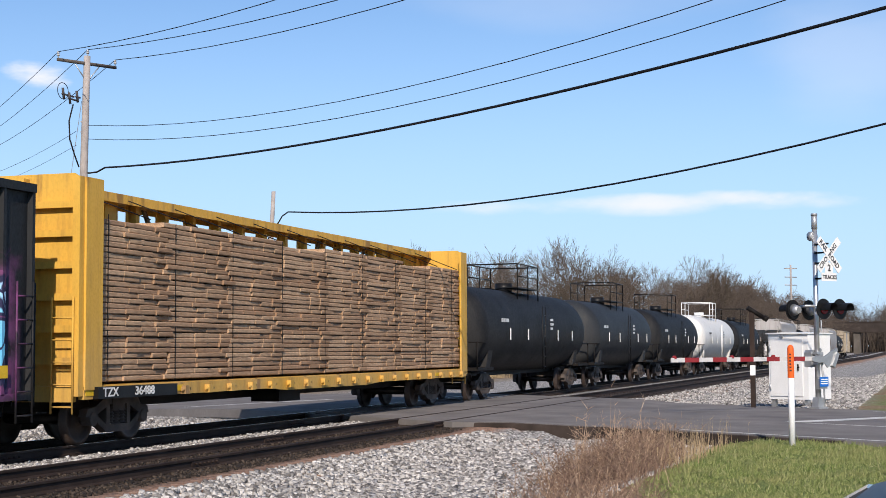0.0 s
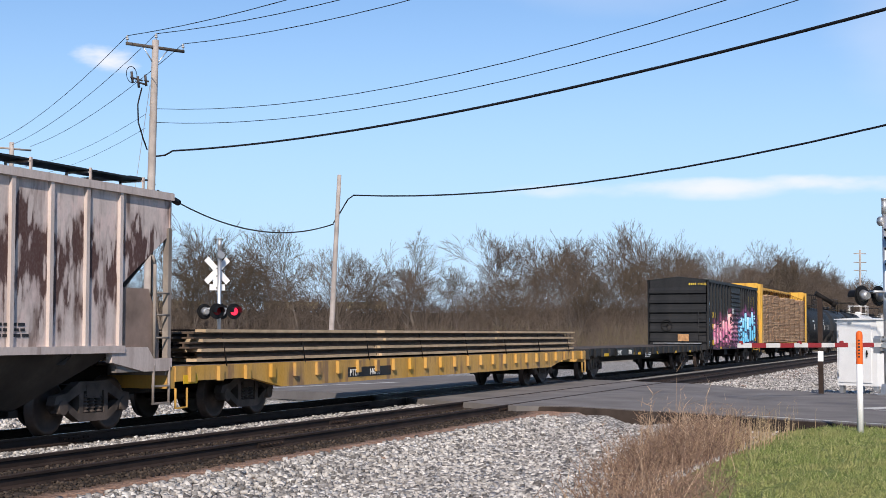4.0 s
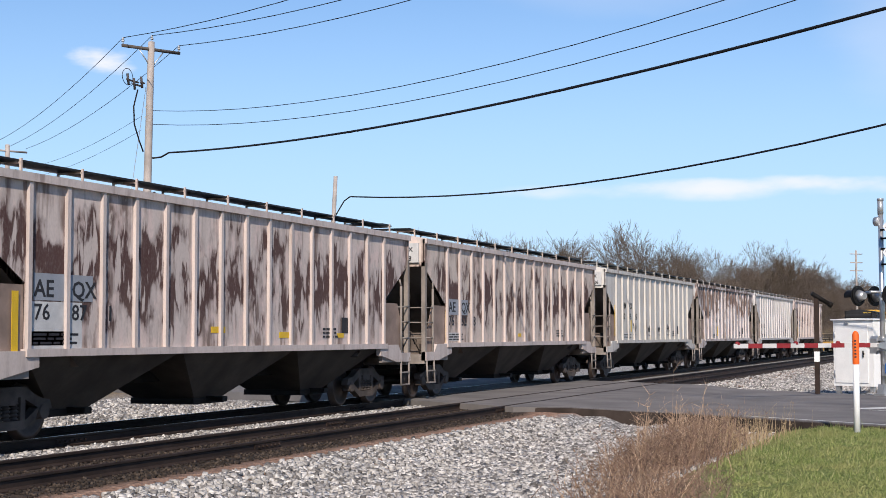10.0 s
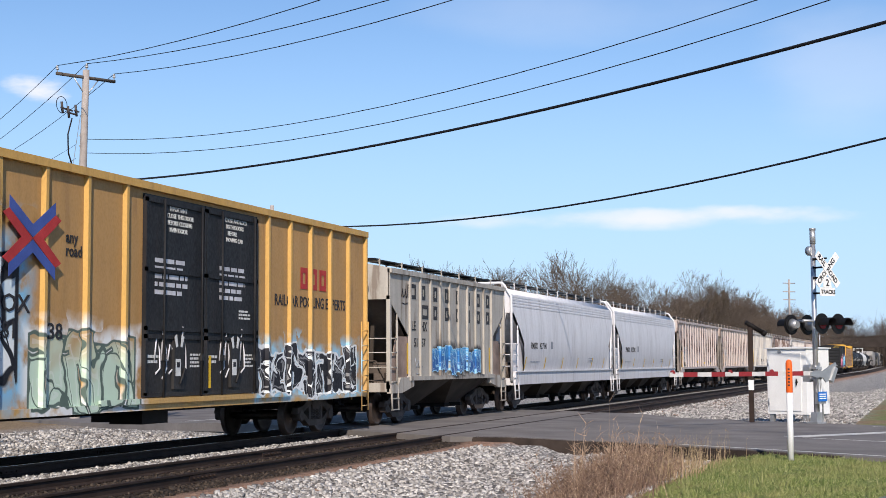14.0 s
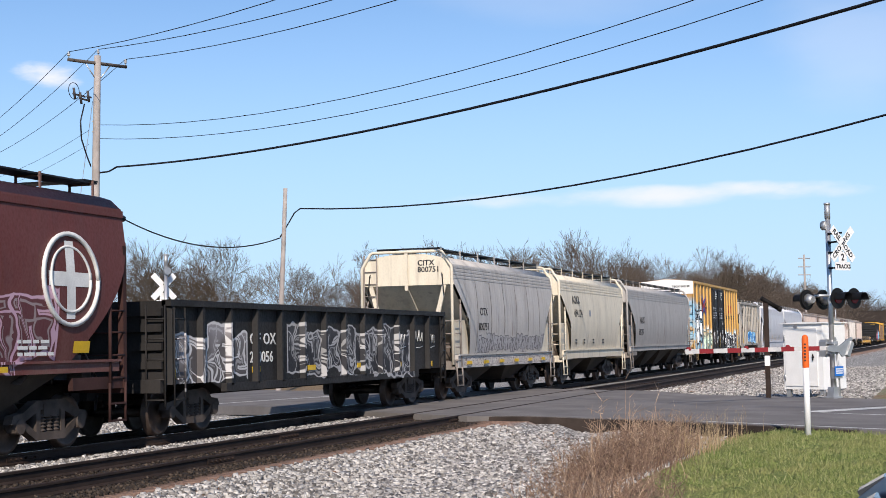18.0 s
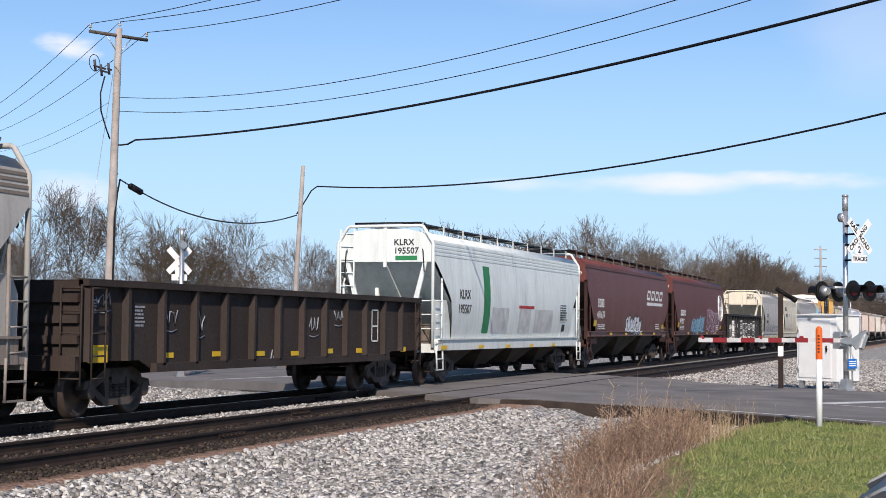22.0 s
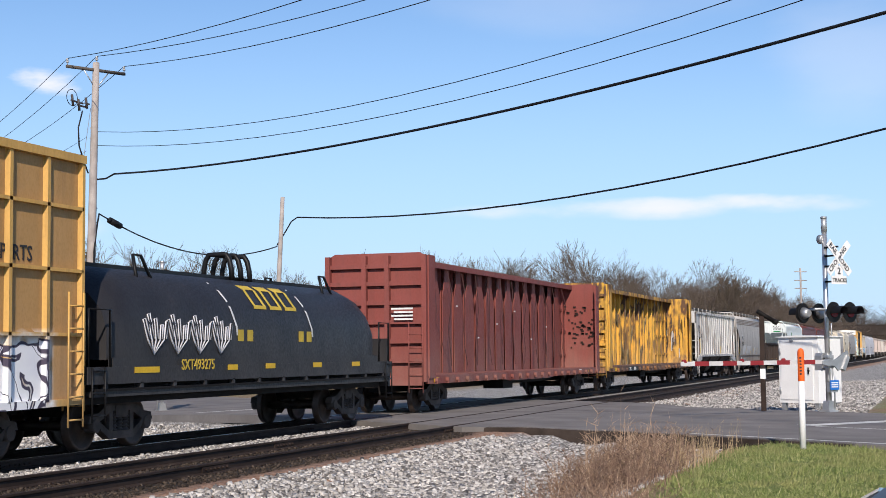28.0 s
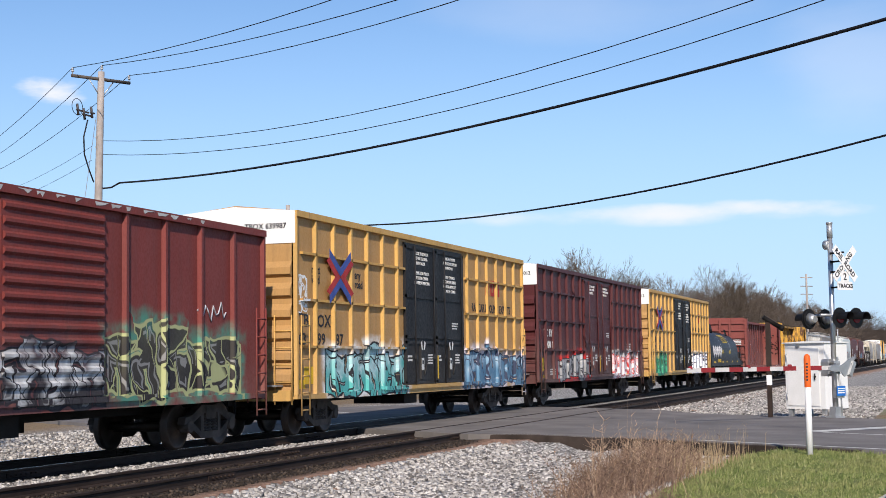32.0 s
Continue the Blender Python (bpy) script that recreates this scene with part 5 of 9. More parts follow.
    for sx in (-1, 1):     # solid web panels next to the bulkheads
        a, b = sorted((sx * (L / 2 - 0.1), sx * (7.5 - full_panels)))
        web = part("web_panel", G().box(a, b, -0.1, 0.1, 1.06, 4.36 + up), pm, car)
        for z in (1.6, 2.6, 3.5):
            part("web_rail", G().box(a + .03, b - .03, -0.15, 0.15, z - .05, z + .05), pm, web)
        for k in range(3):
            x = a + (b - a) * (k + .5) / 3
            part("web_stiffener", G().box(x - .05, x + .05, -.18, .18, 1.07, 4.35 + up), pm, web)
    part("underframe", G().box(-L / 2 + 0.2, L / 2 - 0.2, -0.35, 0.35, 0.6, 1.0).box(-2, -.8, -1.1, -.4, .5, .9), STEEL_DARK, car)
    underpinnings(car, L, L / 2 - 1.95)
    TRAIN.append((car, (s0 + s1) / 2))
    return car, L


def flat_car(label, s0, s1, mat, deck_z, sill_z, deck_mat, stakes=24, fish=0.25):
    L = s1 - s0
    car = thing("flatcar", label, "flatcar", "freight train")
    for i in range(int(L / 0.9)):
        x = -L / 2 + 0.05 + 0.9 * i
        part("deck_board", G().box(x, min(x + 0.88, L / 2 - .02), -HALF + 0.06, HALF - 0.06, deck_z - 0.07, deck_z), deck_mat, car)
    for s in (-1, 1):
        y0, y1 = min(s * HALF, s * (HALF - .12)), max(s * HALF, s * (HALF - .12))
        part("side_sill", G().prism([(-L / 2, deck_z - .01), (-L / 2, sill_z + .12), (-L / 2 + 2.8, sill_z + .12), (-L / 2 + 4.2, sill_z - fish), (L / 2 - 4.2, sill_z - fish), (L / 2 - 2.8, sill_z + .12), (L / 2, sill_z + .12), (L / 2, deck_z - .01)], "y", y0, y1), mat, car)
        for i in range(stakes):
            x = -L / 2 + 0.5 + (L - 1.0) * i / (stakes - 1)
            part("stake_pocket", G().box(x - .08, x + .08, min(s * HALF, s * (HALF + .07)), max(s * HALF, s * (HALF + .07)), deck_z - .3, deck_z - .03), mat, car)
    for sx in (-1, 1):
        e = sx * L / 2
        part("end_sill", G().box(min(e, e + sx * .15), max(e, e + sx * .15), -HALF + .02, HALF - .02, sill_z, deck_z - .02), mat, car)
        part("step", G().tube([(e, -HALF, sill_z), (e, -HALF, sill_z - .35), (e - sx * .4, -HALF, sill_z - .35), (e - sx * .4, -HALF, sill_z)], .022, 6), mat, car)
    part("underframe", G().box(-L / 2 + 0.2, L / 2 - 0.2, -0.3, 0.3, 0.55, deck_z - .08), STEEL_DARK, car)
    underpinnings(car, L, L / 2 - (3.6 if L > 25 else 2.2))
    TRAIN.append((car, (s0 + s1) / 2))
    return car, L


def coil_car(label, s0, s1, mat):
    L = s1 - s0
    car = thing("coil_car", label, "coil car", "freight train")
    hl = L / 2 - 0.9
    sec = [(-1.45, 1.62), (-1.45, 2.3), (-1.32, 2.75), (-1.05, 3.1), (-0.65, 3.32), (0, 3.40), (0.65, 3.32), (1.05, 3.1), (1.32, 2.75), (1.45, 2.3), (1.45, 1.62)]
    rows = []
    for x, k, zc in ((-hl, .80, .0), (-hl + .35, .93, 0), (-hl + .9, 1, 0), (0, 1, 0), (hl - .9, 1, 0), (hl - .35, .93, 0), (hl, .80, 0)):
        rows.append([(x, y * (k * .3 + .7), 1.62 + (z - 1.62) * k) for y, z in sec])
    hood = part("hood", G().sheet(rows), mat, car, "rounded sheet-steel coil cover")
    for x in (-hl, hl):
        r = rows[0] if x < 0 else rows[-1]
        part("hood_end", G().face(r if x > 0 else r[::-1]), mat, car)
    for x in (-0.45, 0, 0.45):
        pts = [(x + .9, 0.36 * math.cos(a), 3.36 + 0.58 * min(1, 1.35 * math.sin(a))) for a in [i * math.pi / 10 for i in range(11)]]
        part("lifting_hoop", G().tube(pts, 0.06, 8), BLACK, hood)
    for x in (-hl + 2.0, hl - 2.0):
        for y in (-.72, .72):
            part("lifting_frame", G().tube([(x - .18, y * 1.3, 3.0), (x, y, 3.62), (x + .3, y, 3.62), (x + .48, y * 1.3, 3.0)], .035, 6), BLACK, hood)
    part("hood_ridge", G().box(-hl + .3, hl - .3, -.3, .3, 3.36, 3.44), BLACK, hood)
    for s in (-1, 1):
        part("hood_rail", G().box(-hl, hl, min(s * 1.5, s * 1.4), max(s * 1.5, s * 1.4), 1.5, 1.66), mat, car)
        part("side_sill", G().box(-L / 2, L / 2, min(s * HALF, s * (HALF - .14)), max(s * HALF, s * (HALF - .14)), 1.2, 1.5).box(-L / 2 + .2, L / 2 - .2, min(s * HALF, s * (HALF - .2)), max(s * HALF, s * (HALF - .2)), 0.98, 1.08), mat, car)
        part("walkway", G().box(-L / 2 + .2, L / 2 - .2, min(s * (HALF + .03), s * .9), max(s * (HALF + .03), s * .9), 1.08, 1.12), STEEL_DARK, car)
        for i in range(12):
            x = -L / 2 + .6 + (L - 1.2) * i / 11
            part("sill_bracket", G().box(x - .05, x + .05, min(s * HALF, s * (HALF - .12)), max(s * HALF, s * (HALF - .12)), 1.1, 1.22), mat, car)
    for sx in (-1, 1):
        e = sx * L / 2
        part("end_wall", G().box(min(e, e - sx * .08), max(e, e - sx * .08), -1.45, 1.45, 1.1, 2.1), mat, car)
        part("end_rail", G().tube([(e - sx * .1, -1.5, 1.4), (e - sx * .1, -1.5, 2.5), (e - sx * .8, -1.5, 2.5), (e - sx * .8, -1.5, 1.5)], .024, 6), BLACK, car)
        part("end_sill", G().box(min(e, e + sx * .15), max(e, e + sx * .15), -1.45, 1.45, .85, 1.2), mat, car)
        ladder(car, min(e - sx * .1, e - sx * .5), -HALF - .03, .55, 1.5, .42, "x", BLACK)
    part("trough", G().box(-L / 2 + .3, L / 2 - .3, -1.3, 1.3, .85, 1.5), STEEL_DARK, car)
    underpinnings(car, L, L / 2 - 1.9)
    TRAIN.append((car, (s0 + s1) / 2))
    return car, L

# ---- the train, from the front back ----
TEAL, PINK, SKYB, PALE, NAVY, JET = (0.10, 0.42, 0.40), (0.75, 0.22, 0.42), (0.22, 0.50, 0.72), (0.80, 0.82, 0.82), (0.04, 0.07, 0.25), (0.015, 0.015, 0.02)
Y_SIDE = -HALF + 0.078       # just proud of a ribbed sheet
GREY_W = (0.62, 0.61, 0.58)
TANK_BLACK = paint("tank_black", (0.009, 0.0095, 0.011), 0.10, 0.3, 0.62, (0.06, 0.05, 0.045), (0.12, 0.11, 0.10))
TANK_GREY = paint("tank_dark_grey", (0.022, 0.025, 0.029), 0.1, 0.3, 0.58, (0.06, 0.05, 0.045), (0.12, 0.11, 0.10))
TANK_WHITE = paint("tank_white", (0.72, 0.71, 0.68), 0.12, 0.3, 0.45)
LUMBER_YELLOW = paint("centerbeam_yellow", (0.66, 0.38, 0.06), 0.25, 0.35, 0.55)
BOX_BLACK = paint("boxcar_black", (0.011, 0.012, 0.014), 0.1, 0.3, 0.5, (0.03, 0.025, 0.022), (0.05, 0.045, 0.043), tags=(
    (-6.4, 0.75, 0.88, 2.75, ((0.17, 0.045, 0.105), (0.42, 0.13, 0.25), (0.66, 0.25, 0.34), (0.80, 0.40, 0.42), (0.86, 0.55, 0.50)), (0.02, 0.012, 0.02), 3),
    (0.9, 7.2, 0.88, 2.95, ((0.16, 0.05, 0.14), (0.13, 0.45, 0.68), (0.26, 0.58, 0.82), (0.40, 0.55, 0.86)), (0.02, 0.02, 0.06), 8)))

for a, b, m, w, lb in ((46.3, 62.6, TANK_BLACK, False, "black tank car with a railed hatch platform"), (63.9, 78.3, TANK_GREY, False, "dark grey tank car with a railed hatch platform"),
                       (79.6, 94.6, TANK_BLACK, False, "black tank car with a railed hatch platform"), (95.9, 112.6, TANK_WHITE, True, "white tank car with white hatch rails"),
                       (113.9, 129.5, TANK_BLACK, False, "black tank car with a railed hatch platform")):
    tank_car(lb, a, b, m, white=w)

lum, L = centre_beam("yellow centerbeam flatcar stacked with sawn lumber", 22.5, 44.6, LUMBER_YELLOW, up=.25)
csx, L = box_car("black boxcar with a ridged door and sprayed tags", 5.35, 21.0, BOX_BLACK, 4.36, 0.88, 8, (), (-1.25, 1.8, BOX_BLACK, 1), louvre=True, end_white=False)
FLAT_BLACK = paint("flatcar_black", (0.014, 0.014, 0.015), 0.2, 0.3, 0.6, (0.04, 0.028, 0.022), (0.06, 0.055, 0.05))
DECK_WOOD = plain("deck_wood", (0.17, 0.14, 0.12), 0.9, 0, 0.4, 2.5, 0.4)
flat, L = flat_car("empty black flatcar with a plank deck", -17.4, 3.5, FLAT_BLACK, 1.13, 0.75, plain("deck_wood_dark", (0.085, 0.07, 0.062), 0.9, 0, 0.4, 2.5, 0.4), 20, -.08)
PTTX_YELLOW = paint("flatcar_yellow", (0.58, 0.32, 0.05), 0.35, 0.4, 0.6)
pttx, L = flat_car("long yellow flatcar loaded with steel sections", -45.9, -18.2, PTTX_YELLOW, 1.08, 0.68, DECK_WOOD, 26, 0.1)

HOPS = []
PINK_RUST = (0.115, 0.06, 0.045)
MAROON = (0.075, 0.034, 0.030)
H_A = paint("hopper_rusted_pink", (0.62, 0.53, 0.50), 0.40, 0.5, 0.75, PINK_RUST, scars=(1.5, 3.9, MAROON), panels=(-6.85, 0.9786))
H_B = paint("hopper_light_grey", (0.63, 0.60, 0.585), 0.26, 0.5, 0.7, panels=(-6.85, 0.9786))
H_C = paint("hopper_streaked_grey", (0.60, 0.55, 0.535), 0.42, 0.65, 0.75, (0.20, 0.125, 0.10), scars=(2.3, 4.7, (0.165, 0.108, 0.09)), panels=(-6.95, 0.9929))
H_D = paint("hopper_pale_grey", (0.60, 0.57, 0.53), 0.22, 0.45, 0.7, panels=(-6.95, 0.9929))
H_E = paint("hopper_tan_rust", (0.58, 0.49, 0.43), 0.40, 0.5, 0.75, PINK_RUST, scars=(1.6, 3.8, MAROON), panels=(-6.95, 0.9929))
H_F = paint("hopper_brown_bleached", (0.60, 0.51, 0.47), 0.42, 0.5, 0.75, PINK_RUST, scars=(1.5, 3.9, MAROON), panels=(-7.00, 1.0000))
TRIM_A = paint("hopper_trim_pink", (0.57, 0.49, 0.46), 0.2, 0.4, 0.6, (0.2, 0.12, 0.09))
for a, b, m, lb, kw in (
        (-63.0, -46.0, H_A, "heavily rusted pale covered hopper with vertical ribs", dict(trim=TRIM_A)),
        (-81.4, -64.4, H_B, "light grey ribbed covered hopper", dict()),
        (-100.0, -82.8, H_C, "streaked grey ribbed covered hopper with rust runs", dict()),
        (-118.3, -101.1, H_D, "pale grey ribbed covered hopper with chalk doodles", dict()),
        (-137.1, -119.9, H_E, "rusty tan ribbed covered hopper", dict(trim=TRIM_A)),
        (-155.5, -138.2, H_F, "brown-bleached ribbed covered hopper", dict(trim=TRIM_A))):
    HOPS.append(ribbed_hopper(lb, a, b, m, **kw)[0])
P_WHITE = paint("hopper_bluish_white", (0.70, 0.70, 0.73), 0.06, 0.3, 0.5)
P_CREAM = paint("hopper_cream", (0.72, 0.65, 0.52), 0.1, 0.3, 0.55)
P_GREY = paint("hopper_mid_grey", (0.42, 0.40, 0.385), 0.15, 0.35, 0.55)
P_TAN = paint("hopper_weathered_tan", (0.45, 0.43, 0.405), 0.14, 0.55, 0.6, (0.20, 0.15, 0.12))
P_CIT = paint("hopper_dusty_grey", (0.50, 0.475, 0.45), 0.12, 0.4, 0.6, tags=(
    (-3.5, 5.4, 1.35, 2.0, ((0.50, 0.48, 0.45), (0.42, 0.40, 0.40)), (0.12, 0.11, 0.12), 61), (-5.0, 5.4, 0.96, 1.3, ((0.55, 0.52, 0.48), (0.62, 0.56, 0.50)), (0.10, 0.08, 0.10), 67)))
SEAM = plain("seam_grime", (0.17, 0.155, 0.14), 0.8, 0, 0.4)
P_MINT = paint("hopper_clean_white", (0.72, 0.76, 0.74), 0.05, 0.25, 0.45)
P_RED = paint("hopper_mineral_red_a", (0.125, 0.037, 0.033), 0.1, 0.35, 0.55, (0.08, 0.03, 0.028), tags=(
    (-3.2, 0.9, 1.32, 2.4, ((0.15, 0.07, 0.08), (0.20, 0.38, 0.50), (0.30, 0.48, 0.58)), (0.10, 0.16, 0.22), 41), (1.9, 6.3, 1.32, 2.85, ((0.135, 0.042, 0.037), (0.12, 0.04, 0.045)), (0.55, 0.36, 0.45), 43)))
P_RED2 = paint("hopper_mineral_red_b", (0.13, 0.039, 0.034), 0.08, 0.3, 0.5, (0.08, 0.03, 0.028), tags=(
    (-1.4, 1.95, 1.3, 2.2, ((0.05, 0.03, 0.03), (0.72, 0.72, 0.74), (0.60, 0.60, 0.62)), (0.02, 0.02, 0.025), 47),))
p2, L = curved_hopper("bluish-white curved-side covered hopper", -173.7, -156.7, P_WHITE, eave=4.1)
p1, L = curved_hopper("bluish-white curved-side covered hopper", -191.6, -174.4, P_WHITE, eave=4.1)
H_MM = paint("hopper_cement_grey", (0.45, 0.42, 0.375), 0.30, 0.6, 0.6, (0.16, 0.11, 0.08), tags=(
    (-2.1, 2.9, 1.32, 2.3, (JET, (0.03, 0.12, 0.35), (0.05, 0.25, 0.55), (0.12, 0.50, 0.75)), (0.30, 0.55, 0.75), 5),))
mm, L = ribbed_hopper("short cement-grey ribbed covered hopper with a blue tag", -204.2, -192.7, H_MM, ribs=10, bays=2, eave=4.25, sill=1.3)
# one yellow paint: ribs brighter, sheets browner, the sun on the ribs painted in
YEL, YEL_RIB_LIT, YRUST = (0.46, 0.265, 0.10), (0.60, 0.355, 0.10), (0.22, 0.12, 0.06)
TAGS_A = (
    (-9.25, -6.1, 0.9, 3.9, (SKYB, PALE, (0.40, 0.62, 0.75)), JET, 2), (-5.8, -2.35, 0.85, 2.4, (PALE, (0.55, 0.68, 0.55), YEL), (0.10, 0.14, 0.12), 4),
    (2.7, 8.8, 0.85, 2.2, ((0.35, 0.62, 0.78), JET, (0.04, 0.04, 0.05)), PALE, 9))
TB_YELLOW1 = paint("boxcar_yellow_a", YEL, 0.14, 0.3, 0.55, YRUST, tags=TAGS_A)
TB_YELLOW1_RIB_LIT = paint("boxcar_yellow_a_rib", YEL_RIB_LIT, 0.14, 0.3, 0.5, YRUST, tags=TAGS_A)
TAGS_B = (
    (-7.6, -4.9, 0.75, 2.0, ((0.04, 0.24, 0.13), (0.05, 0.30, 0.17), (0.03, 0.20, 0.11)), (0.02, 0.10, 0.06), 6), (2.7, 8.4, 0.75, 2.1, (PALE, (0.85, 0.85, 0.86), (0.70, 0.70, 0.78)), (0.06, 0.05, 0.08), 11))
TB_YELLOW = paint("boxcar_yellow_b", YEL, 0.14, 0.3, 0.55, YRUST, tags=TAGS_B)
TB_YELLOW_RIB_LIT = paint("boxcar_yellow_b_rib", YEL_RIB_LIT, 0.14, 0.3, 0.5, YRUST, tags=TAGS_B)
TAGS_C = (
    (-7.7, -2.3, 0.72, 2.15, (PALE, TEAL, (0.40, 0.62, 0.64), (0.02, 0.05, 0.05)), JET, 13), (2.5, 9.35, 0.72, 2.15, ((0.70, 0.66, 0.72), (0.10, 0.22, 0.34), (0.24, 0.38, 0.50), (0.06, 0.15, 0.24)), (0.04, 0.05, 0.09), 17),
    (-9.3, -8.7, 2.7, 3.8, (YEL, YEL), PALE, 21))
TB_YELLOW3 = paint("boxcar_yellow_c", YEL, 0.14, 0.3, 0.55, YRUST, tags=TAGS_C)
TB_YELLOW3_RIB_LIT = paint("boxcar_yellow_c_rib", YEL_RIB_LIT, 0.14, 0.3, 0.5, YRUST, tags=TAGS_C)
TB_BROWN = paint("boxcar_brown", (0.085, 0.018, 0.020), 0.08, 0.3, 0.5, (0.05, 0.02, 0.02), tags=(
    (-6.5, -1.55, 0.78, 2.0, ((0.5, 0.02, 0.02), (0.30, 0.30, 0.31), (0.42, 0.42, 0.43)), JET, 19), (2.95, 8.6, 0.78, 2.0, (PALE, (0.80, 0.78, 0.78), (0.82, 0.40, 0.42), (0.82, 0.82, 0.82)), (0.45, 0.03, 0.03), 23)))
DOOR_BLACK = paint("door_black", (0.014, 0.014, 0.016), 0.1, 0.3, 0.55, (0.07, 0.05, 0.045), (0.10, 0.09, 0.08))
tb1, L = box_car("tall yellow boxcar with black double doors and bright tags", -224.8, -206.0, TB_YELLOW1, 5.06, 0.85, 6, (), (-2.15, 2.75, DOOR_BLACK, 2), trim=TB_YELLOW1_RIB_LIT)
nah, L = curved_hopper("mid-grey curved-side covered hopper", -243.4, -226.2, P_GREY, sill_h=True, sill_z=(1.2, 1.42))
aok, L = curved_hopper("short cream curved-side covered hopper", -256.1, -244.6, P_CREAM, bays=2, seams=0, sill_z=(1.03, 1.36))
cit, L = curved_hopper("short weathered grey curved-side covered hopper", -269.1, -257.4, P_CIT, bays=2, seams=6, sill_z=(.95, 1.35), end_mat=P_CREAM, seam_mat=SEAM)
GON_BLACK = paint("gondola_black", (0.016, 0.015, 0.015), 0.15, 0.35, 0.6, (0.04, 0.03, 0.025), (0.07, 0.06, 0.055), tags=(
    (-7.9, -4.6, 0.85, 2.2, ((0.02, 0.02, 0.02), (0.10, 0.09, 0.09), (0.30, 0.28, 0.29)), (0.58, 0.57, 0.57), 31), (-2.6, 5.4, 0.85, 2.3, ((0.02, 0.02, 0.02), (0.03, 0.03, 0.035), (0.08, 0.08, 0.085)), (0.40, 0.395, 0.40), 37)))
gon, L = gondola("black gondola with white sprayed tags", -286.4, -270.2, GON_BLACK, 2.60, 0.82)
bn1, L = curved_hopper("mineral-red curved-side covered hopper with tags", -304.9, -287.9, P_RED, band=False, bays=3, sill_z=(1.3, 1.5), hoops=False, seams=9, eave=4.18)
bn2, L = curved_hopper("mineral-red curved-side covered hopper", -323.5, -306.4, P_RED2, band=False, bays=3, sill_z=(1.3, 1.5), hoops=False, seams=0, eave=4.18)
kl, L = curved_hopper("clean white curved-side covered hopper with a green band", -341.3, -324.6, P_MINT, sill_z=(.97, 1.3), seams=0)
GON_BROWN = paint("gondola_brown", (0.033, 0.0225, 0.019), 0.3, 0.6, 0.75, (0.048, 0.030, 0.025), (0.070, 0.052, 0.043))
g2, L = gondola("dull brown gondola with yellow reflectors", -358.9, -342.6, GON_BROWN, 2.40, 0.8)
ax, L = curved_hopper("weathered grey curved-side covered hopper", -376.8, -360.5, P_TAN, sill_z=(1.0, 1.43), trim=paint("hopper_dirty_sill", (0.24, 0.20, 0.17), 0.3, 0.6, 0.75), end_mat=P_TAN, seam_mat=SEAM)
H_X = paint("hopper_chalky_white", (0.60, 0.595, 0.58), 0.42, 0.85, 0.6, (0.22, 0.19, 0.17))
ax2, L = ribbed_hopper("chalky white ribbed covered hopper with streaks", -395.3, -378.2, H_X, ribs=17, eave=4.07, sill=1.5)
# scars grow towards the top: worn paint plus the top chord's shade, painted in
CB_YELLOW = paint("centerbeam_worn_yellow", (0.66, 0.37, 0.06), 0.50, 0.8, 0.6, (0.09, 0.05, 0.04), scars=(2.4, 9.5, (0.10, 0.055, 0.04)))
CB_DECK = paint("centerbeam_rusty_deck", (0.30, 0.135, 0.05), 0.7, 0.6, 0.75, (0.08, 0.035, 0.03))
CB_RED = paint("centerbeam_red", (0.225, 0.06, 0.05), 0.2, 0.35, 0.6, (0.13, 0.05, 0.04))
cb, L = centre_beam("empty yellow centerbeam flatcar, paint worn to rust", -420.1, -397.6, CB_YELLOW, deck_mat=CB_DECK, up=.25)
cr, L = centre_beam("empty red centerbeam flatcar with hanging straps", -444.3, -422.2, CB_RED, up=.08)
COIL_BLUE = paint("coil_car_navy", (0.020, 0.0195, 0.023), 0.08, 0.3, 0.45, (0.06, 0.05, 0.045), (0.12, 0.11, 0.10))
coil, L = coil_car("dark coil car with a rounded cover", -462.1, -447.3, COIL_BLUE)
BELTS = (2.05, 3.12, 4.18)
tb2, L = box_car("tall yellow boxcar with black double doors and tags", -481.1, -462.2, TB_YELLOW, 5.08, 0.86, 7, BELTS, (-2.3, 2.6, DOOR_BLACK, 2), trim=TB_YELLOW_RIB_LIT)
uc, L = box_car("tall maroon boxcar with red and white tags", -502.1, -483.2, TB_BROWN, 5.10, 0.88, 7, BELTS, (-2.25, 2.65, TB_BROWN, 2))
tb3, L = box_car("tall yellow boxcar with black double doors and tags", -522.9, -504.0, TB_YELLOW3, 5.10, 0.86, 7, BELTS, (-2.35, 2.7, DOOR_BLACK, 2), trim=TB_YELLOW3_RIB_LIT)
RED_BOX = paint("boxcar_red", (0.20, 0.040, 0.034), 0.15, 0.35, 0.55, (0.12, 0.04, 0.035), tags=(
    (1.5, 6.8, 0.9, 2.45, ((0.08, 0.27, 0.20), (0.035, 0.03, 0.03), (0.05, 0.045, 0.04), (0.07, 0.07, 0.05), (0.05, 0.16, 0.14)), (0.42, 0.44, 0.22), 53), (-3.6, 1.45, 0.9, 2.1, ((0.12, 0.05, 0.055), (0.05, 0.045, 0.05), (0.62, 0.63, 0.64), (0.10, 0.07, 0.08), (0.30, 0.46, 0.55)), (0.03, 0.025, 0.03), 59)))
red, L = box_car("red boxcar with a ridged door and green tags", -540.2, -524.5, RED_BOX, 4.5, 0.95, 5, (), (-1.6, 1.45, RED_BOX, 1), louvre=True, end_white=False)

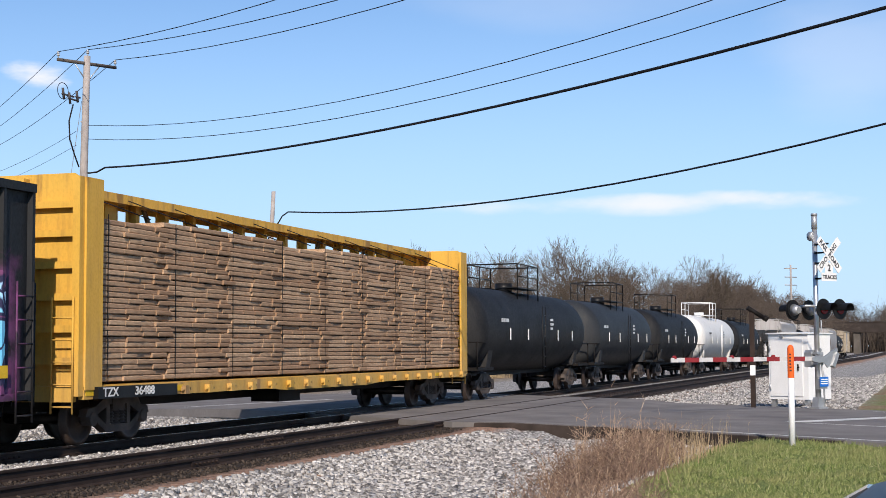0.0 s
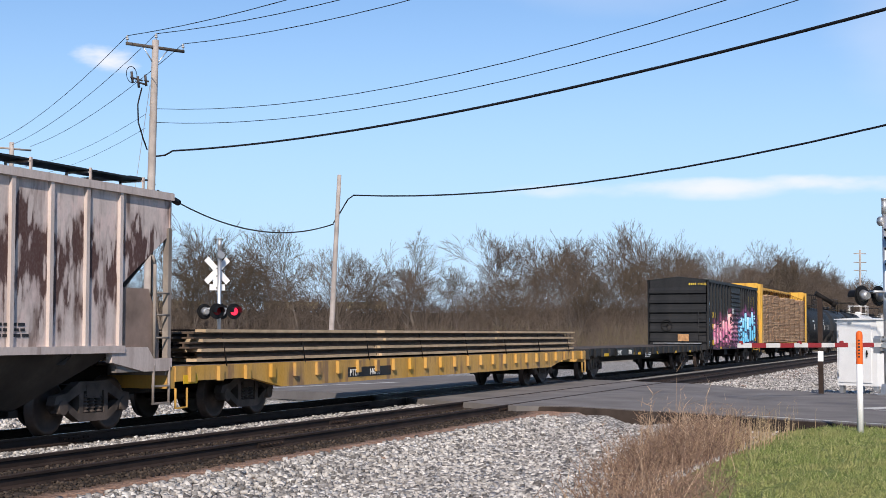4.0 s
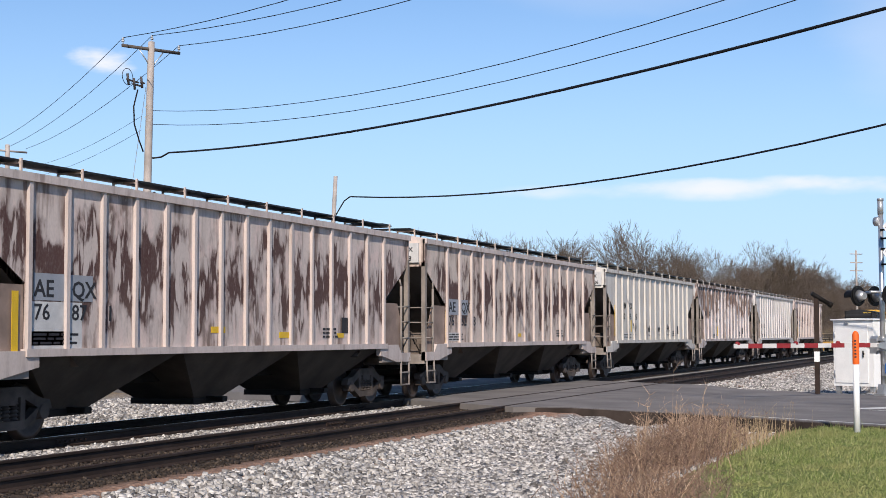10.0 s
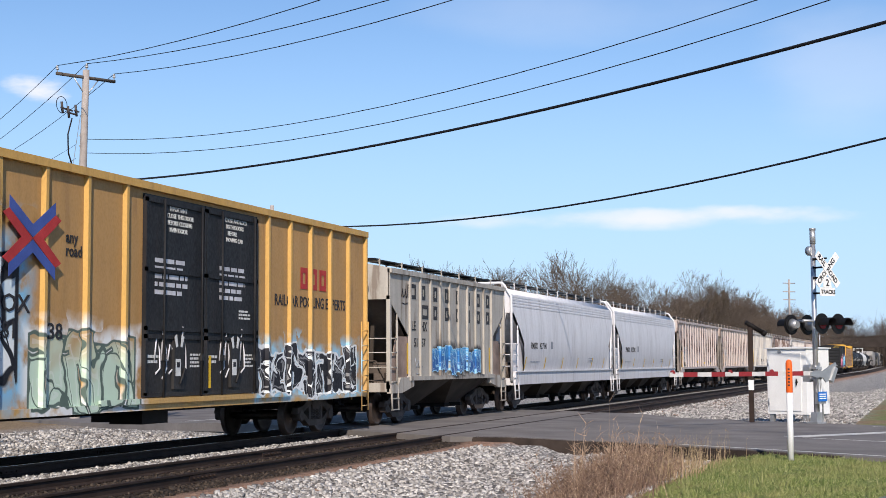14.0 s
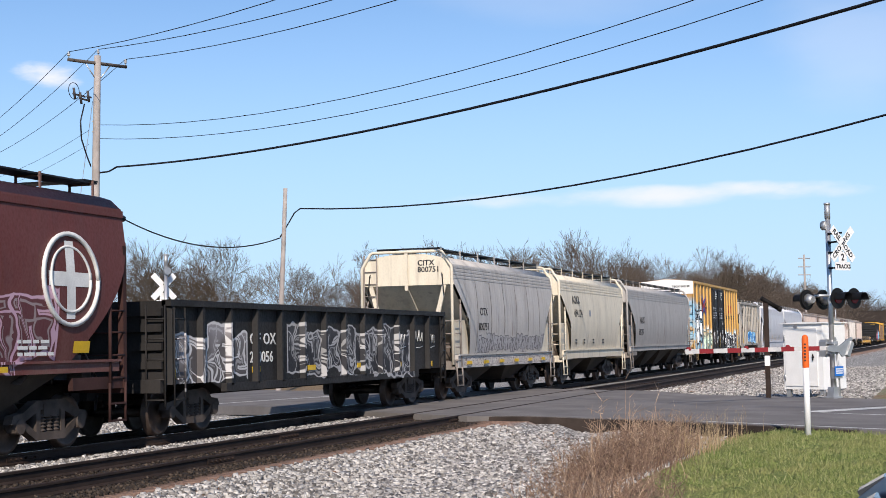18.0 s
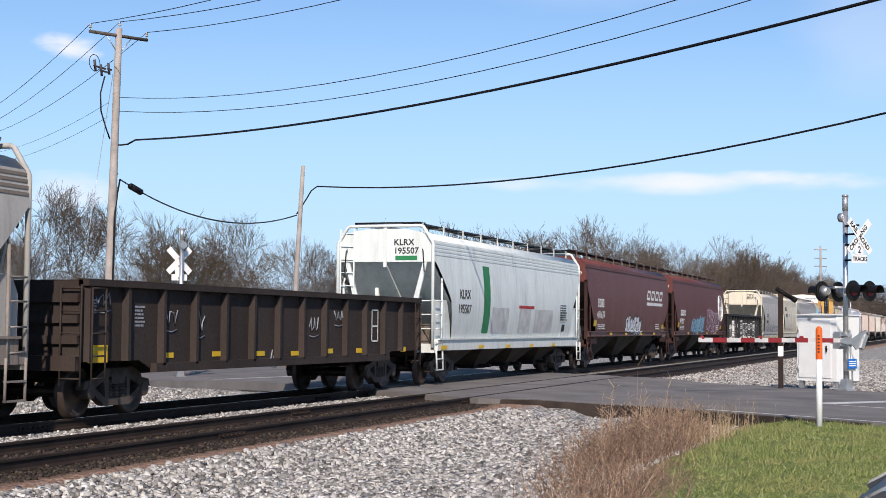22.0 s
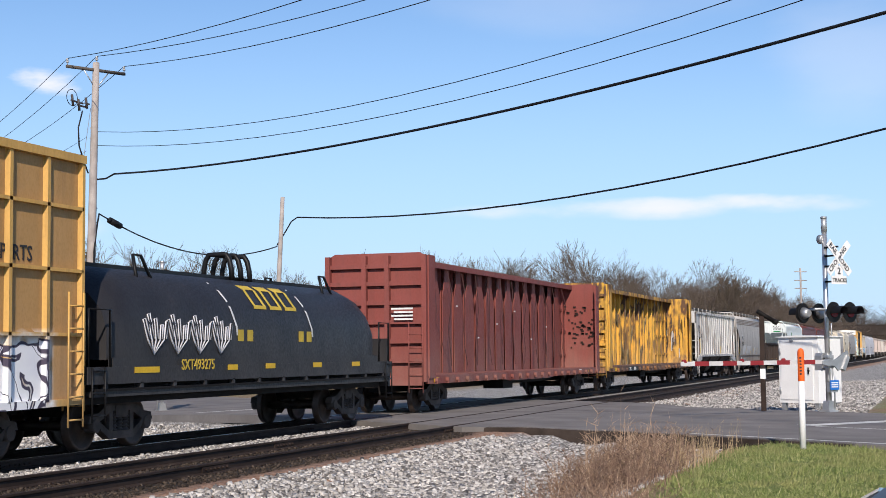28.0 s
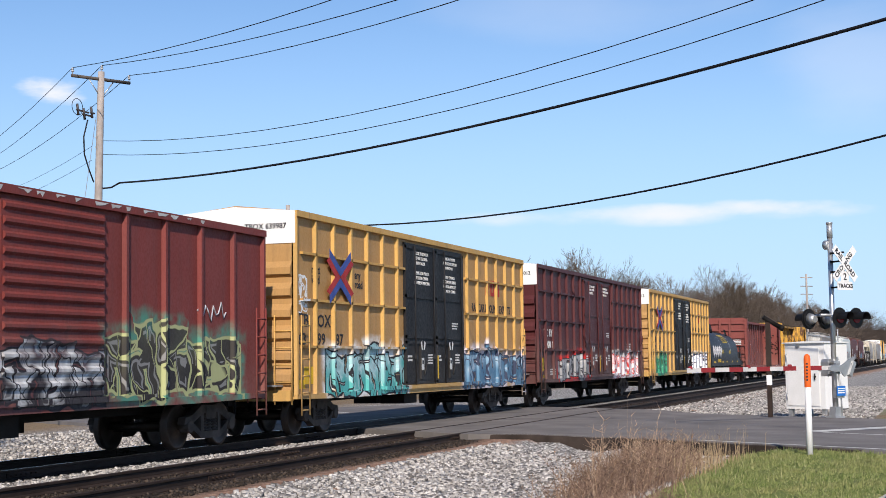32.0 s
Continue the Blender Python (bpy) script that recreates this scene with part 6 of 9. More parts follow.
# the head of the train, already far off when the shot begins
for a, b, kind in ((131.0, 147.0, "g"), (148.2, 164.8, "h"), (166.0, 182.8, "t"), (184.0, 200.6, "h"), (201.8, 218.0, "g"), (219.3, 235.6, "h"), (237.0, 253.0, "t")):
    if kind == "g":
        gondola("dark gondola far up the line", a, b, GON_BLACK, 2.3, 0.82)
    elif kind == "h":
        curved_hopper("grey curved-side covered hopper far up the line", a, b, P_GREY, seams=0)
    else:
        tank_car("black tank car far up the line", a, b, TANK_BLACK)
box_car("dull tan boxcar far up the line", 254.4, 271.5, paint("boxcar_dull_tan", (0.33, 0.28, 0.21), 0.2, 0.4, 0.6), 4.4, 0.9, 6, (), (-1.3, 1.7, P_GREY, 1), louvre=True, end_white=False)

# ---- loads ----
LOADS = []
LUMBER = plain("sawn_lumber", (0.36, 0.245, 0.165), 0.9, 0, 0.3, 2.0, 0.3)


def lumber_material():
    m, nt, b = nodes_of("board_ends", 0.9)
    info = nt.nodes.new("ShaderNodeObjectInfo")
    grain = noise_node(nt, 5.0, (.12, 1, 1), 6)
    fine = noise_node(nt, 40, (.15, 1, 1), 3)
    a = mixc(nt, info.outputs["Random"], (0.43, 0.27, 0.165), (0.66, 0.46, 0.295))
    c = mixc(nt, ramp(nt, grain, .35, .7, 0, .85), a, (0.28, 0.17, 0.10))
    c = mixc(nt, ramp(nt, fine, .4, .7, 0, .5), c, (0.12, 0.075, 0.05))
    nt.links.new(c, b.inputs["Base Color"])
    bumped(nt, b, grain, .4, .02)
    return m


BOARD = lumber_material()
rnd = random.Random(9)
BOARDS = []
for k in range(6):
    g = G()
    n = 5
    for i in range(n):
        y0 = rnd.uniform(-.025, .025)
        g.prism([(y0, .004), (y0 - .012, .02), (y0 - .012, .078), (y0, .094), (.9, .094), (.9, .004)], "x", i * 2.76 / n + .004 - .07, (i + 1) * 2.76 / n - .004 - .07)
    BOARDS.append(g.mesh("board", BOARD))
stack = thing("lumber_stack", "banded stack of brown sawn lumber on a flatcar", "lumber")
LOADS.append((stack, 33.55))
for side in (-1, 1):
    for col in range(8):
        x = -10.55 + col * 2.64
        for row in range(5):
            z = 1.13 + row * .598
            bundle = part("bundle", G().box(x + .05, x + 2.57, .55 if side > 0 else -.9, .9 if side > 0 else -.55, z, z + .55), LUMBER, stack)
            for k in range(6 if row < 4 or col % 3 else 5):
                m = pose(x + rnd.uniform(-.14, .14), side * (1.46 + rnd.uniform(-.02, .015)), z + k * .0995 + rnd.uniform(-.004, .004), 0, rnd.uniform(-.25, .25), 0)
                if side > 0:
                    m = m @ pose(2.62, 0, 0, 0, 0, 180)
                part("board", BOARDS[rnd.randrange(6)], None, bundle, at=m)
    for k in range(9):
        x = -10.2 + k * 2.5
        part("band", G().box(x, x + .02, side * 1.49 - .004, side * 1.49 + .004, 1.1, 4.1), STEEL_DARK, stack)
for k in range(11):      # tie-down cables over the load
    x = -9.6 + k * 1.9
    part("tie_down_cable", G().cyl((x, -.45, 4.6), (x + .9, -1.5, 4.12), .012, 5), STEEL_DARK, stack)
letter(lum, "TZX", -10.6, .88, .16, CHALK, -HALF - .112, .004, 1.2)
letter(lum, "36488", -9.5, .88, .16, CHALK, -HALF - .112, .004, 1.3)
part("data_plate", G().box(-10.75, -7.9, -HALF - .106, -HALF - .003, .84, 1.05), BLACK, lum)
patches(lum, [(-11.0, .9, .35, .12), (-7.8, .9, .3, .12), (8.0, .9, .3, .1)])

# steel sections on dunnage on the long flatcar
steel = thing("steel_load", "bundles of dark steel sections on wooden dunnage", "steel load")
LOADS.append((steel, -32.05))
RUSTY = plain("mill_steel", (0.10, 0.072, 0.055), .7, .1, .4)
PALE_WOOD = plain("dunnage_wood", (0.50, 0.38, 0.25), .85, 0, .25)
for ly in range(3):
    z = 1.2 + ly * .18
    for k in range(7):
        y = -1.3 + k * .42
        x0 = -13.2 + rnd.uniform(0, .5)
        x1 = 12.9 - rnd.uniform(0, .8) - .4 * ly
        part("steel_section", G().prism([(y - .13, z), (y + .13, z), (y + .13, z + .03), (y + .02, z + .03), (y + .02, z + .09), (y + .13, z + .09), (y + .13, z + .12), (y - .13, z + .12), (y - .13, z + .09), (y - .02, z + .09), (y - .02, z + .03), (y - .13, z + .03)], "x", x0, x1), RUSTY, steel)
    for k in range(13):
        x = -12.6 + k * 2.05 + rnd.uniform(-.2, .2)
        part("dunnage", G().box(x - .06, x + .5 * (k % 2) + .1, -1.5 + rnd.uniform(0, .06), 1.5, z - .07, z - .005), PALE_WOOD, steel)
for ly in range(4):      # long pale planks laid between the tiers and over the top
    for k in range(3):
        x0, x1 = -12.9 + k * 8.6 + rnd.uniform(-.2, .2), -4.5 + k * 8.6 + rnd.uniform(-.3, .2)
        z = 1.185 + ly * .18
        part("plank", G().box(x0, x1, -1.5 - .02 * (k % 2), -1.28, z - .05, z + .008), PALE_WOOD, steel)
for k in range(8):
    x = -12 + k * 3.4
    part("chain", G().tube([(x, -1.56, 1.05), (x, -1.45, 1.72), (x, 1.45, 1.72), (x, 1.56, 1.05)], .015, 5), STEEL_DARK, steel)
for x, w, s_ in ((-6.3, "PTTX", .15),):
    part("data_plate", G().box(-6.4, -3.9, -HALF - .006, -HALF - .003, .68, .90), BLACK, pttx)
    letter(pttx, w, x, .71, s_, CHALK, -HALF - .012)
    letter(pttx, "146780", -5.2, .71, s_, CHALK, -HALF - .012)
patches(pttx, [(-13.6, .75, .5, .16), (9, .78, .35, .1)])
part("data_plate", G().box(-6.95, -4.2, -HALF - .078, -HALF - .002, .83, 1.08), BLACK, flat)
letter(flat, "LMIC", -6.8, .87, .17, CHALK, -HALF - .084, .003, 1.2)
letter(flat, "7088", -5.1, .87, .17, CHALK, -HALF - .084, .003, 1.2)
bars(flat, -1.9, .72, 1.2, .2, 3, CHALK, -HALF - .004)
patches(flat, [(-8.8, .83, .9, .11), (-4.2, .83, .35, .1), (-3.1, .83, .42, .1), (.3, .82, .42, .1), (3.95, .81, .42, .1), (7.2, .8, .42, .1)])

# ---- markings ----
GOLD = plain("stencil_gold", (0.62, 0.44, 0.06), .6, 0, .2)
BLUEPAINT = plain("stencil_blue", (0.06, 0.10, 0.34), .6, 0, .2)
REDPAINT = plain("stencil_red", (0.45, 0.04, 0.04), .6, 0, .2)
GREENPAINT = plain("stencil_green", (0.03, 0.22, 0.08), .6, 0, .15)
PATCH_GREY = plain("patch_grey", (0.30, 0.32, 0.36), .6, 0, .15)
PATCH_PALE = plain("patch_pale", (0.56, 0.555, 0.55), .6, 0, .25)
YS = -HALF + .078


def block_letters(car, x, z, w, h, n, mat, y, slant=0.0, name="lettering_block"):
    """A company's name as plain slabs in its colour."""
    for i in range(n):
        a = x + w * i / n
        b = a + w / n * .72
        k = min(.3 * (b - a), .26 * h) if h > .2 else h
        bar = G()
        for p0, p1, q0, q1 in ((a, b, 0, k), (a, b, h - k, h), (a, a + k, k, h - k), (b - k, b, k, h - k)) if h > .2 else ((a, b, 0, h),):
            bar.prism([(p0 + slant * q0 / h, z + q0), (p1 + slant * q0 / h, z + q0), (p1 + slant * q1 / h, z + q1), (p0 + slant * q1 / h, z + q1)], "y", y - .004, y)
        part(name, bar, mat, car)


def panel(car, x0, x1, z0, z1, mat, y, name="paint_patch"):
    return part(name, G().box(x0, x1, y - .003, y, z0, z1), mat, car)


def scribble(car, x, z, w, h, mat, y, seed, r=.014):
    """A quick sprayed signature: one looping line and an underline."""
    rn = random.Random(seed)
    n = max(5, int(w / .07))
    pts = [(x + w * i / n + .03 * math.sin(i * 2.6), y, z + h * (.5 + .5 * math.sin(i * 2.1 + seed)) * rn.uniform(.55, 1)) for i in range(n + 1)]
    part("scrawl", G().tube(pts, r, 4), mat, car)
    part("scrawl", G().tube([(x + w * .05, y, z - .09), (x + w * .5, y, z - .12), (x + w, y, z - .07)], r * .8, 4), mat, car)


# black boxcar
block_letters(csx, 4.55, 3.32, 2.45, .5, 3, GOLD, YS - .004)
block_letters(csx, 4.55, 3.2, 2.45, .05, 3, GOLD, YS - .004)
block_letters(csx, -6.9, 2.48, 1.5, .28, 4, GOLD, YS - .004)
letter(csx, "130325", -6.85, 1.93, .26, GOLD, YS - .006)
panel(csx, -2.32, -1.98, 2.4, 2.86, CHALK, YS - .004)
panel(csx, -1.15, -.6, 2.92, 3.03, CHALK, -HALF - .026)
panel(csx, -1.15, -.6, 2.76, 2.88, CHALK, -HALF - .026)
SCRAWL_BLUE = plain("scrawl_blue", (.35, .5, .65), .6)
for k, (zz, hh) in enumerate(((3.05, .42), (2.2, .34), (1.15, .24))):
    scribble(csx, -7.72, zz, .5, hh, SCRAWL_BLUE, YS - .008, k + 3)
patches(csx, [(-6.85, 1.1, .4, .26), (-4.65, .9, .42, .1), (-2.15, .9, .45, .1), (4.9, .92, .4, .1), (6.8, 1.25, .3, .2)], -HALF - .004)
part("placard", G().box(-7.925 - .012, -7.925, -.55, .0, 1.3, 1.65), plain("placard_wood", (.45, .25, .12), .7, 0, .5, 6), csx, "orange-brown board on the end")
for k in range(4):
    part("lettering_block", G().box(-7.845, -7.837, -.62 - k * .1, -.56 - k * .1, 4.1, 4.21), GOLD, csx)
t_ = letter(csx, "130325", 0, 0, .11, GOLD, 0, .002)
t_.matrix_basis = Matrix.Translation((-7.84, -1.0, 4.1)) @ Matrix.Rotation(radians(-90), 4, "Z")


def by_panels(car, text, x, z, size, mat, y, first, pitch, bold=.004, stretch=1.0):
    """Lettering painted two characters to a panel, clear of the ribs; first rib and rib pitch in the car's metres."""
    k = math.floor((x - first) / pitch + 1e-6)
    for i in range(0, len(text), 2):
        letter(car, text[i:i + 2], first + (k + i // 2) * pitch + .16, z, size, mat, y, bold, stretch)


# ribbed hoppers
A_, B_, C_, D_, E_, F_ = HOPS
for car, back in ((A_, PATCH_GREY), (F_, PATCH_GREY), (E_, PATCH_GREY)):
    panel(car, -6.85, -5.25, 2.2, 2.62, back, YS - .002)
panel(A_, -6.8, -5.3, 1.86, 2.18, PATCH_PALE, YS - .002)
panel(F_, -7.0, -5.55, 1.45, 2.18, PATCH_PALE, YS - .002)
for car, mark, num, x, z, x2, z2, sz in ((A_, "AEQX", "76814", -6.75, 2.26, -6.72, 1.9, .28), (B_, "AEQX", "76206", -6.15, 2.08, -6.15, 1.66, .22), (C_, "PMRX", "820364", -6.18, 2.61, -4.63, 2.29, .23),
                                         (D_, "PMRX", "820326", -5.6, 2.68, -5.63, 2.27, .25), (E_, "AEQX", "76528", -6.8, 2.28, -6.75, 1.92, .28), (F_, "AEQX", "76871", -6.8, 2.26, -6.85, 1.9, .27)):
    L = 17.0 if car in (A_, B_) else (17.3 if car is F_ else 17.2)
    first, pitch = -L / 2 + 1.65, (L - 3.3) / 14
    by_panels(car, mark, x, z, sz, INK, YS - .005, first, pitch, .006, 1.2)
    by_panels(car, num, x2, z2, sz * .95, INK, YS - .005, first, pitch, .004, 1.2)
    panel(car, x2 - .05, x2 + .9, 1.5, 1.72, PATCH_PALE, YS - .002)
    bars(car, x2, 1.52, 1.2, .2, 3, INK, YS - .006)
    bars(car, 3.6, 1.6, .8, .25, 3, INK, YS - .006)
    e = part("end_plate", G().box(-8.56 if car in (A_, B_) else -8.67, -8.5, -1.34, -.5, 3.52, 4.02), PATCH_PALE, car, "pale number panel on the end")
    for txt, zz in ((mark, 3.8), (num, 3.57)):
        t_ = letter(car, txt, 0, 0, .125, INK, 0, .003)
        t_.matrix_basis = Matrix.Translation((-8.565 if car in (A_, B_) else -8.675, -.72, zz)) @ Matrix.Rotation(radians(-90), 4, "Z")
patches(A_, [(-7.2, 1.45, .16, .85), (-4.45, 1.45, .1, .45), (-1, 1.45, .1, .4), (3.4, 1.5, .1, .4)], YS - .005)
patches(B_, [(-3.85, 1.47, .5, .12), (2.0, 1.47, .4, .1)], YS - .005)
patches(C_, [(-3.3, 1.6, .16, .5)], YS - .005)
patches(D_, [(-4.5, 1.78, .15, .48), (-1.8, 1.85, .1, .45), (-7.15, 1.6, .08, 1.2)], YS - .005)
patches(E_, [(-7.0, 1.45, .12, .85), (-.6, 1.6, .3, .1)], YS - .005)
patches(F_, [(-7.38, 1.4, .16, .93), (-1.33, 1.7, .55, .12), (1.5, 1.6, .46, .12), (4.36, 1.6, .36, .1)], YS - .005)
for k, x in enumerate((-4.05, -1.4, .55, 2.4)):       # chalk scrawls
    scribble(D_, x, 1.75, .5, .4, INK, YS - .006, k + 20)
scribble(mm, -4.75, 3.45, .55, .5, INK, YS - .006, 31)
scribble(mm, -3.6, 1.5, .6, .4, PATCH_GREY, YS - .006, 33)
scribble(A_, -4.5, 2.6, .7, .3, INK, YS - .006, 35)
for car in (B_, C_, D_, F_):
    panel(car, 4.6, 4.95, 1.7, 2.05, INK, YS - .003)

# curved hoppers
def cy(z, car=None):
    if car is None:
        return -(max(curved_profile(z, 4.06), curved_profile(z, 4.18)) + .008)
    return -(curved_profile(z, EAVES.get(car.name, 4.06)) + .004)


def curved_text(car, text, x, z, size, mat, bold=.004, stretch=1.0):
    """Lettering laid on the curve of the side."""
    ob = letter(car, text, x, z, size, mat, 0, bold, stretch)
    slope = (cy(z + size, car) - cy(z, car)) / size
    ob.matrix_basis = Matrix.Translation((x, cy(z, car) - .007, z)) @ Matrix.Rotation(-math.atan(slope), 4, "X") @ Matrix.Diagonal((stretch, .5, 1, 1))
    return ob


def curved_panel(car, x0, x1, z0, z1, mat, name="paint_patch", shear=0.0, sides=6):
    g = G()
    rows = []
    for k in range(sides + 1):
        z = z0 + (z1 - z0) * k / sides
        rows.append([(x0 + shear * k / sides, cy(z, car) - .003, z), (x1 + shear * k / sides, cy(z, car) - .003, z)])
    g.sheet(rows, False)
    return part(name, g, mat, car)


for car, num in ((p2, "427242"), (p1, "427141")):
    curved_text(car, "PMRX", -6.4, 2.2, .25, INK, .002, 1.1)
    curved_text(car, num, -5.1, 2.22, .23, INK, .003, 1.2)
    for x in (-7.1, -4.2, -1.4, 1.25, 4.0, 6.4):
        curved_panel(car, x, x + .12, 1.47, 1.9, YELLOW, "reflector", .1)
    bars(car, -6.3, 1.72, 1.5, .2, 3, PATCH_GREY, cy(1.7))
    bars(car, 3.4, 1.75, .9, .2, 2, PATCH_GREY, cy(1.8))
    curved_panel(car, -3.4, -3.05, 2.22, 2.5, PATCH_GREY)
curved_text(nah, "NAHX", -6.3, 2.5, .32, INK, .004, .9)
curved_text(nah, "503706", -6.5, 1.95, .30, INK, .003, .9)
curved_text(aok, "AOKX", -4.05, 3.17, .32, INK, .006, 1.0)
curved_text(aok, "494124", -3.9, 2.65, .32, INK, .004, 1.05)
curved_panel(aok, -1.3, -1.0, 2.7, 2.95, PATCH_GREY)
for x in (-3.6, -2.2, -.6, 1.2):
    bars(aok, x, 1.6, .3, .35, 3, INK, cy(1.75))
curved_text(cit, "CITX", -3.5, 2.56, .24, INK, .003, 1.1)
curved_text(cit, "800751", -3.6, 2.09, .24, INK, .003, 1.1)
patches(cit, [(-4.9 + i * 1.75, 1.05, .5, .1) for i in range(6)], -1.56)
block_letters(bn1, -6.8, 2.32, 1.5, .3, 4, CHALK, cy(2.5) - .004)
curved_text(bn1, "473877", -6.88, 1.9, .28, CHALK, .003, 1.1)
block_letters(bn2, -6.9, 2.48, 1.15, .34, 4, CHALK, cy(2.6) - .004)
curved_text(bn2, "481639", -7.0, 2.03, .31, CHALK, .003, 1.1)
block_letters(bn2, 3.0, 2.95, 3.9, .45, 4, CHALK, cy(3.1) - .006, .25)
curved_panel(bn2, 2.9, 6.7, 2.7, 2.84, CHALK, "underline", .1)
ring_ = [(6.65 + .82 * math.cos(a), cy(2.86 + .76 * math.sin(a)) - .004, 2.86 + .76 * math.sin(a)) for a in [i * math.pi / 16 for i in range(33)]]
part("round_emblem", G().tube(ring_, .05, 4).tube([(q[0] * .72 + 6.65 * .28, q[1], q[2] * .72 + 2.86 * .28) for q in ring_], .03, 4), CHALK, bn1, "white ring emblem")
curved_panel(bn1, 6.52, 6.78, 2.2, 3.5, CHALK, "emblem_bar")
curved_panel(bn1, 6.0, 7.3, 2.74, 2.98, CHALK, "emblem_bar")
for car in (bn1, bn2):
    for x, z, w, h_ in ((-7.42, 1.72, .5, .23), (6.8, 1.63, .5, .2)):
        curved_panel(car, x, x + w, z, z + h_, YELLOW, "reflector")
    patches(car, [(-4.8, 1.35, .46, .1), (-1.8, 1.35, .4, .09), (1.4, 1.35, .4, .09), (4.4, 1.35, .45, .09)], -1.57)
    bars(car, -6.7, 1.6, 1.3, .22, 3, CHALK, cy(1.7))
    bars(car, 5.2, 1.6, 1.0, .3, 3, CHALK, cy(1.75))
    t_ = letter(car, "473877" if car is bn1 else "481639", 0, 0, .14, CHALK, 0)
    t_.matrix_basis = Matrix.Translation((-8.57, -.72, 3.72)) @ Matrix.Rotation(radians(-90), 4, "Z")
curved_panel(kl, -4.0, -3.35, 1.45, 3.5, GREENPAINT, "green_band", .0)
curved_text(kl, "KLRX", -6.35, 2.47, .27, INK, .005, 1.1)
curved_text(kl, "195507", -6.48, 2.04, .27, INK, .004, 1.1)
for x0, x1, m_ in ((-3.1, -1.3, PATCH_PALE), (-.1, 1.3, PATCH_PALE), (1.8, 4.2, PATCH_PALE)):
    curved_panel(kl, x0, x1, 1.46, 2.25, m_)
curved_panel(kl, -.17, 1.68, 2.26, 2.36, REDPAINT, "red_bar")
bars(kl, 5.2, 1.9, .9, .6, 7, INK, cy(2.2))
curved_panel(kl, 5.6, 6.0, 1.5, 1.75, INK)
patches(kl, [(-8.0, 1.0, .55, .11), (-4.5, 1.0, .46, .1), (-1.65, .99, .46, .1), (1.16, .98, .4, .1), (4.0, .98, .4, .1)], -1.56)
for txt, zz in (("KLRX", 3.92), ("195507", 3.68)):
    t_ = letter(kl, txt, 0, 0, .18, INK, 0, .004)
    t_.matrix_basis = Matrix.Translation((-8.36, -.25, zz)) @ Matrix.Rotation(radians(-90), 4, "Z")
part("green_bar", G().box(-8.362, -8.352, -.95, -.3, 3.5, 3.62), GREENPAINT, kl)
for car, ex, rows_ in ((ax, -8.156, (("AEX", 3.98), ("24512", 3.72))), (cit, -5.856, (("CITX", 4.04), ("800751", 3.84)))):
    for txt, zz in rows_:
        t_ = letter(car, txt, 0, 0, .17, INK, 0, .004)
        t_.matrix_basis = Matrix.Translation((ex, -.35, zz)) @ Matrix.Rotation(radians(-90), 4, "Z")
curved_panel(ax, -5.95, -5.15, 2.54, 2.88, PATCH_PALE)
curved_text(ax, "AEX", -5.85, 2.58, .25, INK, .006, 1.1)
curved_text(ax, "24512", -5.9, 2.14, .28, INK, .005, 1.0)
for x0, x1, z0, z1 in ((-5.1, -3.5, 1.5, 2.2), (-3.1, -.3, 1.55, 2.12), (1.35, 2.3, 1.5, 2.02)):
    curved_panel(ax, x0, x1, z0, z1, PATCH_PALE, "paint_patch")
for x in (-6.9, -3.4, -.6, 1.1, 3.4):
    curved_panel(ax, x, x + .12, 1.5, 1.95, YELLOW, "reflector", .1)
bars(ax, -5.4, 1.12, 1.1, .14, 1, PATCH_GREY, -1.56)
panel(ax, -6.6, -6.25, 1.1, 1.3, CHALK, -1.556)
letter(ax2, "AEX", -6.95, 2.56, .23, INK, YS - .008, .006)
letter(ax2, "88", -6.92, 2.22, .22, INK, YS - .008, .006)
letter(ax2, "5", -6.2, 2.22, .22, INK, YS - .008, .006)
for x in (4.23, 4.93):
    panel(ax2, x, x + .35, 1.8, 2.12, INK, YS - .003)
panel(ax2, 2.4, 2.52, 2.3, 3.0, INK, YS - .003)
patches(ax2, [(-7.12, 1.6, .13, .9), (-4.05, 1.6, .14, .46), (-1.45, 1.6, .13, .46), (1.4, 1.58, .14, .46)], YS - .005)
dood = [(-7.75, 2.5), (-7.7, 3.0), (-7.6, 3.25), (-7.35, 3.28), (-7.2, 3.1), (-7.25, 2.85), (-7.15, 2.6), (-7.3, 2.45)]
part("scrawl", G().tube([(a, YS - .005, b) for a, b in dood], .02, 4), INK, ax2)

# short cement hopper: its name as one slab a letter
for i in range(8):
    x = -4.15 + i * 1.1
    block_letters(mm, x, 3.5, (.62 if i == 0 else .36) / .72, .42, 1, INK, YS - .003)
for i in range(7):
    x = -3.05 + i * 1.1
    block_letters(mm, x, 2.96, (.62 if i == 0 else .36) / .72, .4, 1, INK, YS - .003)
YM = YS - .006
letter(mm, "LE", -3.92, 2.62, .27, INK, YM, .005)
letter(mm, "HX", -3.1, 2.62, .27, INK, YM, .005)
letter(mm, "51", -3.7, 2.16, .25, INK, YM, .005)
letter(mm, "57", -3.05, 2.16, .25, INK, YM, .005)
patches(mm, [(-4.3, 1.4, .1, .85), (3.85, 1.4, .1, .8)], YS - .005)

